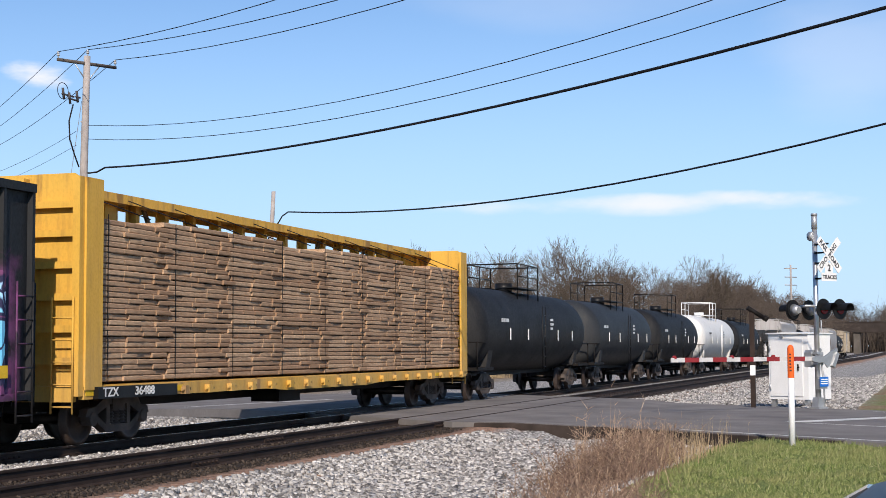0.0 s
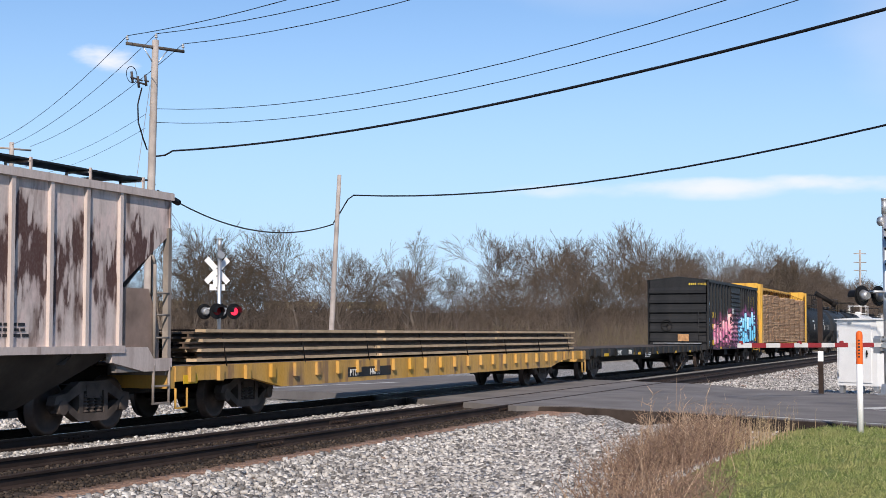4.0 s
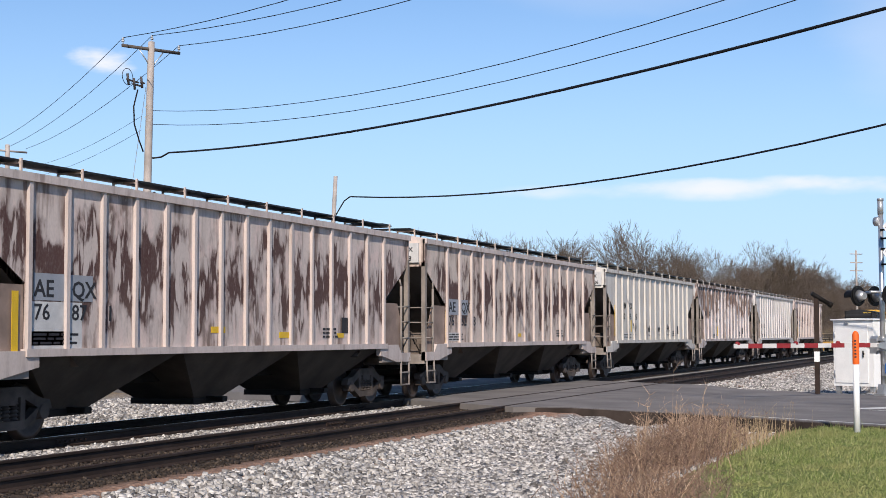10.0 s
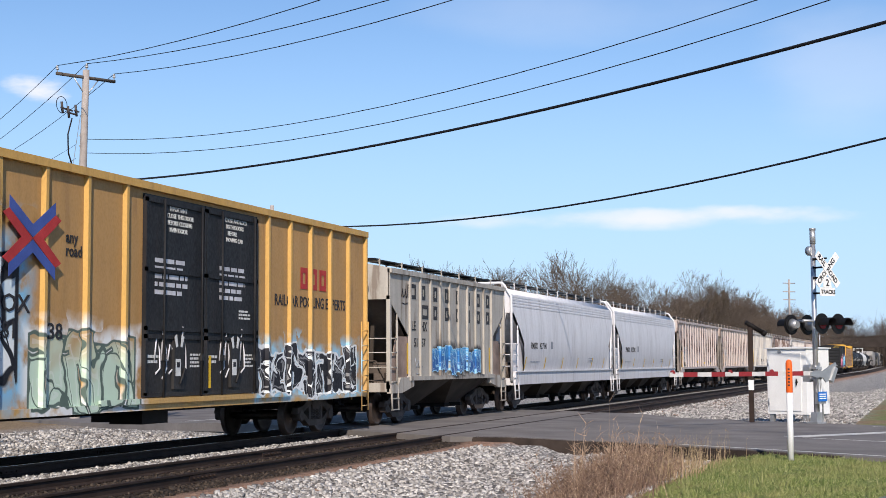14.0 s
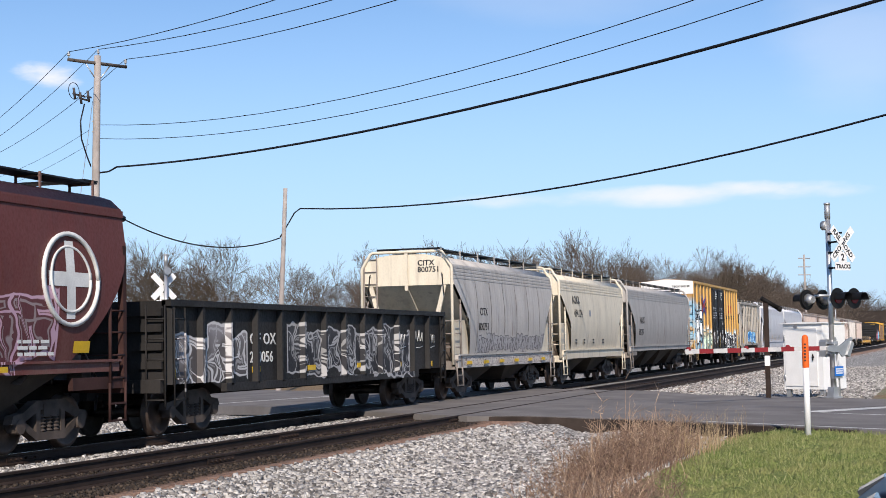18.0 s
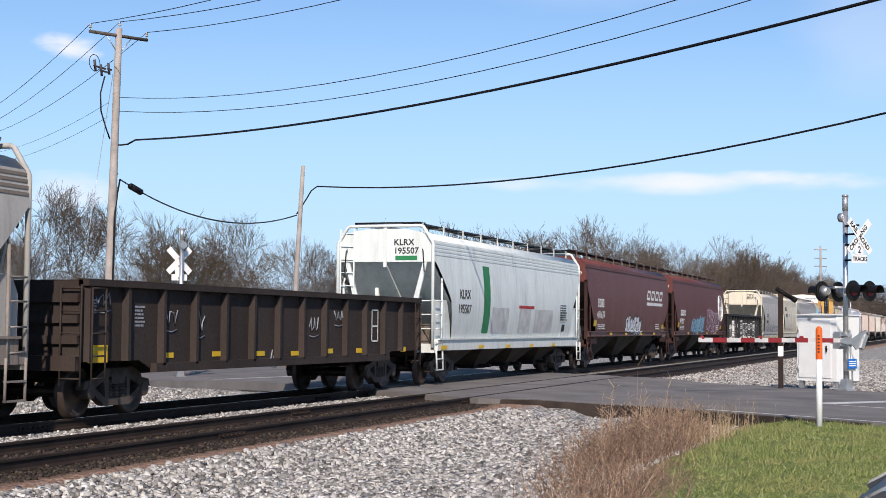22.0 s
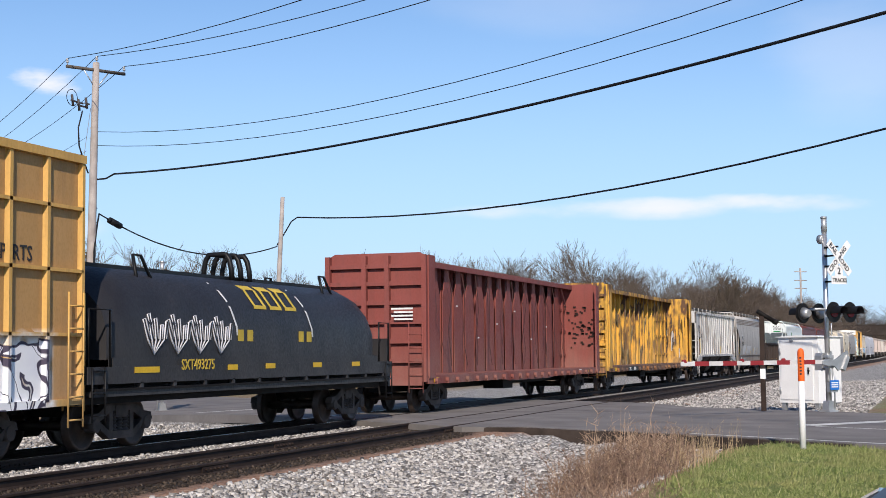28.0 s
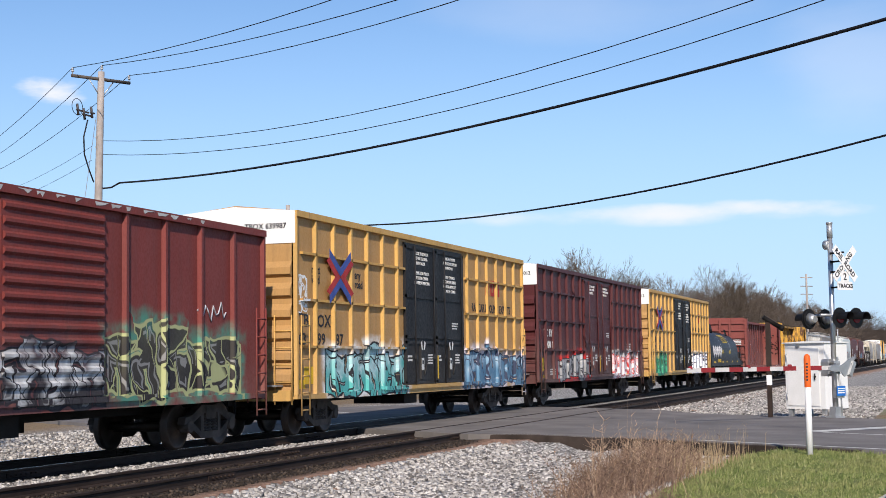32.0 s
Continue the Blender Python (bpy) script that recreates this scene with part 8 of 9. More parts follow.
LENS_LIT.node_tree.nodes["Principled BSDF"].inputs["Emission Strength"].default_value = 1.6
BLUE_SIGN = plain("sign_blue", (0.02, 0.16, 0.55), .5, 0, .1)


def crossing_signal(at, turn, arm_len, base_z, lit=-1, label="crossing signal", out=.52):
    """Own space: road traffic comes from -y and sees the signal; the gate arm reaches to -x."""
    sg_ = thing("crossing_signal", label, "crossing signal", "level crossing gear", at=Matrix.Translation((at[0], at[1], base_z)) @ Matrix.Rotation(radians(turn), 4, "Z"))
    part("mast", G().cyl((0, 0, 0), (0, 0, 5.25), 0.075, 14), ALU, sg_, "bare aluminium mast")
    part("mast_cap", G().cyl((0, 0, 5.2), (0, 0, 5.62), 0.085, 12).cyl((0, 0, 5.6), (0, 0, 5.66), .095, 12), GALV, sg_)
    part("base", G().box(-.19, .19, -.19, .19, -.3, .03).prism([(-.15, .03), (.15, .03), (.09, .3), (-.09, .3)], "y", -.12, .12), GALV, sg_)
    for s, nm in ((1, "crossbuck_blade"), (-1, "crossbuck_blade")):
        m = pose(0, -out, 4.42) @ pose(0, 0, 0, 0, 45 * s, 0)
        bl = part(nm, G().box(-.64, .64, -.012 - .008 * s, .0 - .008 * s, -.115, .115), SIGN_WHITE, sg_, at=m)
        tx = "CROSSING" if s < 0 else "RAIL  ROAD"
        w = part("lettering", words(tx, .145, INK, .004), None, bl)
        w.matrix_basis = Matrix.Translation((-.56, -.014 - .008 * s, -.055)) @ Matrix.Diagonal((1.03 if s < 0 else 1.0, 1, 1, 1))
    tk = part("tracks_sign", G().box(-.32, .32, -.012, 0, -.12, .12), SIGN_WHITE, sg_, at=pose(0, -out + .02, 3.78))
    w = part("lettering", words("TRACKS", .12, INK, .003), None, tk, at=pose(-.28, -.017, -.06))
    nb = part("number_sign", G().box(-.17, .17, -.012, 0, -.15, .15), SIGN_WHITE, sg_, at=pose(0, -out + .015, 4.05))
    part("lettering", words("2", .2, INK, .004), None, nb, at=pose(-.07, -.017, -.1))
    for z in (4.75, 4.5, 4.2, 3.75):
        part("sign_clamp", G().box(-.025, .025, -out + .02, .0, z - .025, z + .025).box(-.085, .085, -.085, -.05, z - .025, z + .025), BLACK, sg_)
    part("light_crossarm", G().cyl((-.5, 0, 2.95), (.5, 0, 2.95), .04, 8).cyl((0, -.6, 2.95), (0, .6, 2.95), .035, 8), GALV, sg_)
    k = 0
    for fy in (-1, 1):
        for x in (-.35, .35):
            c = Vector((x, fy * .57, 2.85))
            ls = part("flashing_light", G().cyl(tuple(c), (c.x, c.y + fy * .02, c.z), .3, 20).cyl((c.x, c.y - fy * .04, c.z), tuple(c), .26, 20), BLACK, sg_, "round black light backing")
            part("housing", G().cyl((c.x, c.y - fy * .24, c.z), (c.x, c.y - fy * .03, c.z), .10, 16, .18), GALV, ls)
            part("lens", G().cyl((c.x, c.y + fy * .02, c.z), (c.x, c.y + fy * .05, c.z), .15, 16), LENS_LIT if k == lit else LENS, ls)
            hood = G()
            rows = []
            for yy in (0.02, .40):
                rows.append([(c.x + .17 * math.cos(a), c.y + fy * yy, c.z + .17 * math.sin(a)) for a in [math.pi * (i / 12) for i in range(-1, 14)]])
            hood.sheet(rows)
            part("hood", hood, BLACK, ls)
            k += 1
    part("bell", G().cyl((0, 0, 5.0), (0, 0.18, 5.0), .14, 12), GALV, sg_)
    # gate mechanism, arm and counterweights
    part("gate_mechanism", G().prism([(-.17, 1.18), (.15, 1.18), (.17, 1.3), (.17, 1.62), (.1, 1.68), (-.12, 1.68), (-.17, 1.6)], "y", .08, .34), GALV, sg_, "grey cast gate mechanism")
    for z in (1.25, 1.55):
        part("mechanism_clamp", G().box(-.13, .13, -.12, .12, z, z + .07), GALV, sg_)
    for y in (-.2, .40):
        part("support_arm", G().prism([(-.22, 1.34), (-.2, 1.46), (.1, 1.5), (.42, 1.66), (.62, 1.74), (.66, 1.66), (.5, 1.54), (.36, 1.24), (.2, 1.16), (.06, 1.3)], "y", y - .02, y + .02), GALV, sg_)
        part("counterweight", G().prism([(.34, 1.22), (.46, 1.16), (.66, 1.56), (.56, 1.62)], "y", y - .07, y + .07), GALV, sg_)
    arm = part("gate_arm", G().box(-arm_len, -.3, -.31, -.28, 1.37, 1.49), plain("arm_white", (0.60, 0.585, 0.57), 0.6, 0, .15), sg_, "red and white striped gate arm")
    n = int((arm_len - .4) / 1.05)
    for i in range(n):
        x = -arm_len + .5 + i * 1.05
        part("red_stripe", G().box(x, x + .52, -.314, -.276, 1.367, 1.493), RED, arm)
    for x in (-arm_len + .15, -arm_len * .62, -arm_len * .35):
        part("arm_light", G().cyl((x, -.30, 1.5), (x, -.22, 1.5), .05, 10).box(x - .04, x + .04, -.32, -.24, 1.46, 1.5), RED, arm)
    part("arm_bracket", G().prism([(-.6, 1.36), (-.6, 1.46), (-.3, 1.52), (-.15, 1.4), (-.3, 1.3)], "y", -.36, -.24), GALV, sg_)
    part("junction_box", G().box(-.16, .16, -.22, -.08, .55, .85), GALV, sg_)
    part("number_plate", G().box(-.2, .16, -.26, -.245, .62, .90), BLUE_SIGN, sg_, "small blue notice")
    for z in (.69, .75, .81):
        part("small_print", G().box(-.16, .12, -.266, -.26, z, z + .03), SIGN_WHITE, sg_)
    part("conduit", G().tube([(.08, -.1, 1.25), (.12, -.13, .5), (.13, -.13, -.1)], .028, 6).tube([(.1, .12, 1.2), (.22, .1, .5), (.22, .1, -.1)], .028, 6), GALV, sg_)
    return sg_


crossing_signal((44.9, 3.2), math.degrees(math.atan2(RD.y, RD.x)) - 90, 6.1, -0.08, label="aluminium crossing signal with lowered striped gate")
crossing_signal((50.6, 28.1), math.degrees(math.atan2(RD.y, RD.x)) + 90, 6.6, -0.35, lit=2, label="far crossing signal with lowered striped gate", out=.2)

# equipment cabinet behind the mast
cab = thing("relay_cabinet", "white steel equipment cabinet on short legs", "cabinet", "level crossing gear", at=Matrix.Translation((53.4, 4.42, -0.24)) @ Matrix.Rotation(radians(-29), 4, "Z") @ Matrix.Diagonal((1.2, 1.22, 1.122, 1)))
CAB_W = plain("cabinet_white", (0.80, 0.80, 0.79), 0.4, 0, .05)
part("body", G().box(-.55, .6, -.65, .65, .12, 2.12), CAB_W, cab)
part("roof", G().prism([(-.7, 2.12), (.7, 2.12), (.7, 2.15), (0, 2.18), (-.7, 2.15)], "x", -.62, .66), CAB_W, cab)
part("door", G().box(-.575, -.555, -.48, .58, .22, 1.98), CAB_W, cab, "white cabinet door")
part("door_handle", G().cyl((-.6, -.35, 1.0), (-.6, -.35, 1.2), .02, 6).cyl((-.58, -.35, 1.1), (-.6, -.35, 1.1), .035, 8), STEEL_DARK, cab)
part("vent", G().cyl((-.57, .2, 2.03), (-.6, .2, 2.03), .06, 10), GALV, cab)
part("hinge", G().cyl((-.58, .59, .4), (-.58, .59, .6), .02, 6), GALV, cab)
part("hinge", G().cyl((-.58, .59, 1.6), (-.58, .59, 1.8), .02, 6), GALV, cab)
for x in (-.45, .5):
    for y in (-.55, .55):
        part("leg", G().box(x - .06, x + .06, y - .06, y + .06, -.2, .13), GALV, cab)
part("antenna", G().cyl((.4, -.5, 2.2), (.4, -.5, 2.55), .02, 6), GALV, cab)

post = thing("marker_post", "white plastic marker post with an orange top", "marker post", at=Matrix.Translation((28.7, 2.53, -0.1)))
part("tube", G().cyl((0, 0, -.2), (0, 0, 1.32), .058, 16), SIGN_WHITE, post)
ORANGE = plain("marker_orange", (0.78, 0.13, 0.02), .45, 0, .08)
rows = [[(r * math.cos(2 * math.pi * i / 16), r * math.sin(2 * math.pi * i / 16), z) for i in range(17)] for z, r in ((1.2, .062), (1.74, .062), (1.785, .05), (1.81, .025), (1.815, .0))]
part("sleeve", G().sheet(rows), ORANGE, post, "orange cap sleeve")
for k in range(6):
    part("small_print", G().box(-.0655, -.055, -.018, .018, 1.32 + k * .06, 1.35 + k * .06), INK, post)

rp = thing("rail_post", "rusty brown steel post with a tilted lamp", "post", at=Matrix.Translation((45.5, 5.12, -0.15)))
part("shaft", G().box(-.07, .07, -.07, .07, -.3, 2.9), RAIL_RUST, rp)
part("white_band", G().box(-.075, .075, -.075, .075, 1.0, 1.3), SIGN_WHITE, rp)
part("lamp", G().cyl((-.1, .12, 3.02), (.1, -.34, 2.72), .07, 10).cyl((.1, -.34, 2.72), (.14, -.44, 2.66), .085, 10), STEEL_DARK, rp)

board = thing("notice_board", "white notice board with red print on legs", "sign", at=Matrix.Translation((62.5, 42.9, -0.45)) @ Matrix.Rotation(radians(-55), 4, "Z"))
part("panel", G().box(-.45, .45, -.02, .02, .55, 1.75), SIGN_WHITE, board)
for i in range(5):
    part("red_print", G().box(-.35, .35 - .1 * (i % 2), -.026, -.02, .7 + i * .2, .8 + i * .2), plain("faded_red", (.55, .2, .2), .6), board)
for x in (-.4, .4):
    part("leg", G().box(x - .04, x + .04, -.03, .03, -.2, .6), POLE_WOOD, board)

# bridge of another railway over the line, far off
BRIDGE_STEEL = plain("bridge_steel", (0.045, 0.035, 0.03), 0.8, .1, .3, .5)
br = thing("railway_bridge", "dark plate-girder railway bridge over the line", "bridge", at=Matrix.Translation((425, 0, 0)))
for x in (-2.4, 2.4):
    part("girder", G().box(x - .2, x + .2, -60, 32, 5.9, 8.7).box(x - .35, x + .35, -60, 32, 8.55, 8.75).box(x - .35, x + .35, -60, 32, 5.85, 6.05), BRIDGE_STEEL, br)
    for i in range(46):
        y = -59 + i * 2.0
        part("stiffener", G().box(x - .32, x + .32, y - .06, y + .06, 6.0, 8.6), BRIDGE_STEEL, br)
part("deck", G().box(-2.2, 2.2, -60, 32, 8.0, 8.3), BRIDGE_STEEL, br)
for y in (6.5, 19.5, -12, 32):
    part("pier", G().box(-2.2, 2.2, y - .9, y + .9, -1, 6), plain("pier_concrete", (.12, .105, .09), .9, 0, .35, .4), br)

# the other railway's embankment curving away behind the woods, with a few wagons standing on it
EARTH = plain("embankment_earth", (0.032, 0.026, 0.019), 0.95, 0, 0.4, 0.2, 0.4)
BANK = [(425, 33), (420, 80), (400, 140), (368, 195), (325, 245), (270, 285), (200, 320)]
rows = []
for i, (x, y) in enumerate(BANK):
    a, b = BANK[max(0, i - 1)], BANK[min(len(BANK) - 1, i + 1)]
    nrm = Vector((b[1] - a[1], a[0] - b[0], 0)).normalized()
    rows.append([(x + nrm.x * o, y + nrm.y * o, z) for o, z in ((-16, 0), (-3.2, 7.6), (3.2, 7.6), (16, 0))])
tagged(part("embankment", G().sheet(rows, False), EARTH), "dark brushy railway embankment behind the woods", "embankment", kind="structure")
FAR_TAN = plain("far_wagon_tan", (0.45, 0.38, 0.22), 0.8, 0, 0.3, 0.6)
for i, k in enumerate((0.42, 0.47, 0.55, 0.60, 0.72, 0.77)):
    f = k * (len(BANK) - 1)
    a, b = Vector((*BANK[int(f)], 7.6)), Vector((*BANK[int(f) + 1], 7.6))
    c = a.lerp(b, f - int(f))
    wg_ = thing("gondola", "distant tan gondola standing on the embankment", "gondola", "wagons on the embankment", at=Matrix.Translation(c) @ Matrix.Rotation(math.atan2(b.y - a.y, b.x - a.x), 4, "Z"))
    part("body", G().box(-7.5, 7.5, -1.5, -1.4, 1.0, 2.9).box(-7.5, 7.5, 1.4, 1.5, 1.0, 2.9).box(-7.5, 7.5, -1.4, 1.4, 1.0, 1.15).box(-7.5, -7.4, -1.4, 1.4, 1.1, 2.9).box(7.4, 7.5, -1.4, 1.4, 1.1, 2.9), FAR_TAN, wg_)
    for x in (-5.6, 5.6):
        part("truck", G().box(x - 1.2, x + 1.2, -1.1, 1.1, 0.45, 0.8).cyl((x - .85, -.8, .46), (x - .85, .8, .46), .46, 12).cyl((x + .85, -.8, .46), (x + .85, .8, .46), .46, 12), STEEL_DARK, wg_)

# cars: one waits beyond the crossing, the nose of another shows beside the camera
CAR_BLUE = plain("car_dark_blue", (0.006, 0.008, 0.015), 0.4, 0.0, 0.1, 2.0, 0.0)
CAR_GLASS = plain("car_glass", (0.012, 0.014, 0.016), 0.06, 0, 0.1, 2.0, 0.0)
TYRE = plain("tyre_rubber", (0.018, 0.018, 0.018), 0.85, 0, 0.2)
LAMP_GLASS = plain("headlight_glass", (0.05, 0.055, 0.065), 0.12, 0.0, 0.1, 6.0, 0.0)


def road_car(label, at):
    """A small sport utility car, nose to +y."""
    c = thing("car", label, "car", at=at)
    side = [(-2.2, .42), (-2.24, .75), (-2.15, 1.02), (-1.2, 1.08), (.7, 1.06), (1.5, 1.0), (1.95, .88), (2.16, .72), (2.2, .5), (2.12, .34), (1.85, .3), (1.78, .55), (1.4, .74), (1.02, .55), (.95, .3), (-.95, .3), (-1.02, .55), (-1.4, .74), (-1.78, .55), (-1.85, .3)]
    rows = []
    for x, ky, kz in ((-.90, .96, .94), (-.86, .99, .99), (-.6, 1.0, 1.0), (0, 1.005, 1.025), (.6, 1.0, 1.0), (.86, .99, .99), (.90, .96, .94)):
        rows.append([(x, y * ky, .62 + (z - .62) * kz) for y, z in side + side[:1]])
    b = G().sheet(rows)
    b.face(rows[0][:-1][::-1]).face(rows[-1][:-1])
    part("body", b, CAR_BLUE, c, "glossy dark blue paint")
    cab_ = [(-2.0, 1.0), (-1.75, 1.5), (-1.2, 1.64), (-.2, 1.66), (.15, 1.56), (.95, 1.02)]
    rows = [[(x * (1 - .22 * (z - 1.0)), y, z) for y, z in cab_] for x in (-.82, -.6, 0, .6, .82)]
    g = G().sheet(rows)
    g.face(rows[0][::-1]).face(rows[-1])
    part("window_glass", g, CAR_GLASS, c, "dark car glass")
    part("roof", G().prism([(-1.72, 1.52), (-1.2, 1.67), (-.2, 1.69), (.1, 1.6), (-.2, 1.64), (-1.2, 1.62)], "x", -.68, .68), CAR_BLUE, c)
    for s in (-1, 1):
        part("pillar", G().cyl((s * .84, .9, 1.03), (s * .70, .12, 1.58), .035, 6), CAR_BLUE, c)
        part("headlight", G().prism([(1.72, .70), (2.12, .66), (2.17, .76), (1.98, .87), (1.78, .86)], "x", min(s * .58, s * .905), max(s * .58, s * .905)), LAMP_GLASS, c, "clear headlight")
        part("door_mirror", G().box(min(s * .92, s * 1.1), max(s * .92, s * 1.1), .62, .74, 1.02, 1.16), CAR_BLUE, c)
        for y in (-1.4, 1.4):
            w = part("wheel", G().cyl((s * .68, y, .33), (s * .88, y, .33), .33, 20), TYRE, c)
            part("rim", G().cyl((s * .87, y, .33), (s * .89, y, .33), .21, 12), ALU, w)
    part("grille", G().box(-.5, .5, 2.12, 2.2, .52, .70), BLACK, c)
    return c


road_car("dark blue car waiting beyond the crossing", Matrix.Translation((63.5, 39.0, -0.37)) @ Matrix.Rotation(math.atan2(-RD.y, -RD.x) - math.pi / 2, 4, "Z"))
road_car("dark blue car parked on the grass beside the camera", Matrix.Translation((11.4, -1.53, ground_z(11.4, -1.5) + .02)) @ Matrix.Scale(1.03, 4))

# ---- trees, brush, grass and stones ----
def spikes(p0, p1, r0, sides=3):
    """Thin tapering stems from arrays of roots and tips: vertices and faces."""
    n = len(p0)
    d = p1 - p0
    d = d / (np.linalg.norm(d, axis=1, keepdims=True) + 1e-9)
    ref = np.where(np.abs(d[:, 2:3]) < 0.9, np.array([[0, 0, 1.0]]), np.array([[1.0, 0, 0]]))
    u = np.cross(d, ref)
    u /= np.linalg.norm(u, axis=1, keepdims=True) + 1e-9
    w = np.cross(d, u)
    ring = [p0 + (u * math.cos(2 * math.pi * k / sides) + w * math.sin(2 * math.pi * k / sides)) * r0[:, None] for k in range(sides)]
    v = np.stack(ring + [p1], 1).reshape(-1, 3)
    base = np.arange(n)[:, None] * (sides + 1)
    f = np.concatenate([np.concatenate([base + k, base + (k + 1) % sides, base + sides], 1) for k in range(sides)])
    return v, f


def limbs(p0, p1, r0, r1, sides=5):
    """Tapered limbs from arrays."""
    n = len(p0)
    d = p1 - p0
    d = d / (np.linalg.norm(d, axis=1, keepdims=True) + 1e-9)
    ref = np.where(np.abs(d[:, 2:3]) < 0.9, np.array([[0, 0, 1.0]]), np.array([[1.0, 0, 0]]))
    u = np.cross(d, ref)
    u /= np.linalg.norm(u, axis=1, keepdims=True) + 1e-9
    w = np.cross(d, u)
    cs = [(math.cos(2 * math.pi * k / sides), math.sin(2 * math.pi * k / sides)) for k in range(sides)]
    v = np.stack([p0 + (u * c + w * s) * r0[:, None] for c, s in cs] + [p1 + (u * c + w * s) * r1[:, None] for c, s in cs], 1).reshape(-1, 3)
    base = np.arange(n)[:, None] * (2 * sides)
    f = np.concatenate([np.concatenate([base + k, base + (k + 1) % sides, base + sides + (k + 1) % sides, base + sides + k], 1) for k in range(sides)])
    return v, f


def fast_mesh(name, v, f, material):
    """A mesh straight from arrays; f has one face size."""
    me = bpy.data.meshes.new(name)
    k = f.shape[1]
    me.vertices.add(len(v))
    me.vertices.foreach_set("co", np.ascontiguousarray(v, dtype=np.float32).ravel())
    me.loops.add(f.size)
    me.loops.foreach_set("vertex_index", np.ascontiguousarray(f, dtype=np.int32).ravel())
    me.polygons.add(len(f))
    me.polygons.foreach_set("loop_start", np.arange(0, f.size, k, dtype=np.int32))
    me.update(calc_edges=True)
    me.validate()
    me.materials.append(material)
    return me


def island_material(name, cols, rough=0.9, patch=None):
    """Each separate piece takes its own shade; patch: scale and colour of broad stained areas."""
    m, nt, b = nodes_of(name, rough)
    geo = nt.nodes.new("ShaderNodeNewGeometry")
    cr = nt.nodes.new("ShaderNodeValToRGB")
    el = cr.color_ramp.elements
    while len(el) < len(cols):
        el.new(0.5)
    for i, c in enumerate(cols):
        el[i].position, el[i].color = i / (len(cols) - 1), rgba(c)
    nt.links.new(geo.outputs["Random Per Island"], cr.inputs[0])
    fine = noise_node(nt, 30, detail=3)
    c = cr.outputs[0]
    if patch:
        c = mixc(nt, ramp(nt, noise_node(nt, patch[0], detail=6), 0.42, 0.66, 0, 0.6), c, patch[1])
    nt.links.new(mixc(nt, ramp(nt, fine, 0.35, 0.65, 0, 0.35), c, tuple(v * .55 for v in cols[0])), b.inputs["Base Color"])
    return m


BARK = plain("bark_grey_brown", (0.17, 0.142, 0.122), 0.95, 0, 0.35, 1.5, 0.3)
TWIG = island_material("twig_brown", ((0.10, 0.076, 0.060), (0.15, 0.116, 0.093), (0.205, 0.166, 0.134)))
TWIG_BUD = island_material("twig_budding", ((0.08, 0.06, 0.046), (0.115, 0.095, 0.066), (0.14, 0.104, 0.083)))


def grow_tree(seed, height, spread, depth=6):
    """Segments of a bare tree: (from, to, radius, radius, level)."""
    rnd = random.Random(seed)
    segs = []

    def branch(p, d, length, r, level):
        n = 3 if level < 2 else 2
        q = p
        for i in range(n):
            d = (d + Vector((rnd.gauss(0, .13), rnd.gauss(0, .13), rnd.gauss(0.015, .09)))).normalized()
            e = q + d * (length / n)
            r1 = r * (1 - 0.42 / n * (i + 1) / 1.0) if level < depth - 1 else r * (1 - (i + 1) / n * .8)
            segs.append((tuple(q), tuple(e), r, max(r1, .004), level))
            if level < depth - 1 and (level > 0 or i >= 1):
                kids = 2
                for k in range(kids if i == n - 1 else max(1, kids - 1)):
                    a = rnd.uniform(0, 2 * math.pi)
                    tilt = rnd.uniform(.36, .92) * spread
                    s = d.orthogonal().normalized()
                    s = Matrix.Rotation(a, 3, d) @ s
                    nd = (d * math.cos(tilt) + s * math.sin(tilt) + Vector((0, 0, .09))).normalized()
                    branch(e if rnd.random() < .7 else q.lerp(e, .5), nd, length * rnd.uniform(.55, .84), max(r1 * rnd.uniform(.45, .7), .006), level + 1)
            q, r = e, r1
        if level < depth - 1:
            branch(q, d, length * .6, r * .85, level + 1)

    branch(Vector((0, 0, -.4)), Vector((rnd.gauss(0, .04), rnd.gauss(0, .04), 1)).normalized(), height * rnd.uniform(.34, .46), height * .0125 + .02, 0)
    top = max(s[1][2] for s in segs)
    k = height / top
    return [(tuple(c * k for c in a), tuple(c * k for c in b), r0 * k, r1 * k, lv) for a, b, r0, r1, lv in segs]


TREE_KINDS = []
for i in range(9):
    sg2 = grow_tree(40 + i, 10.0, (.85, 1.0, .72, 1.15, .8, 1.0, .76, 1.05, .9)[i], 6)
    wood = [s for s in sg2 if s[4] < 2]
    fine_ = [s for s in sg2 if s[4] >= 2]
    arr = [np.array([s[k] for s in wood], float) for k in range(4)]
    v, f = limbs(arr[0], arr[1], arr[2], arr[3], 6)
    trunk = fast_mesh("trunk", v, f, BARK)
    arr = [np.array([s[k] for s in fine_], float) for k in range(4)]
    v, f = limbs(arr[0], arr[1], np.maximum(arr[2] * 1.1, .011), np.maximum(arr[3], .007), 3)
    crown = fast_mesh("crown", v, f, TWIG_BUD if i % 3 == 2 else TWIG)
    TREE_KINDS.append((trunk, crown, len(sg2)))

WOODS = [(60, 84), (74, 68), (88, 58), (101, 48), (124, 40.5), (161, 34.5), (213, 28.5), (290, 26), (345, 26), (400, 30)]


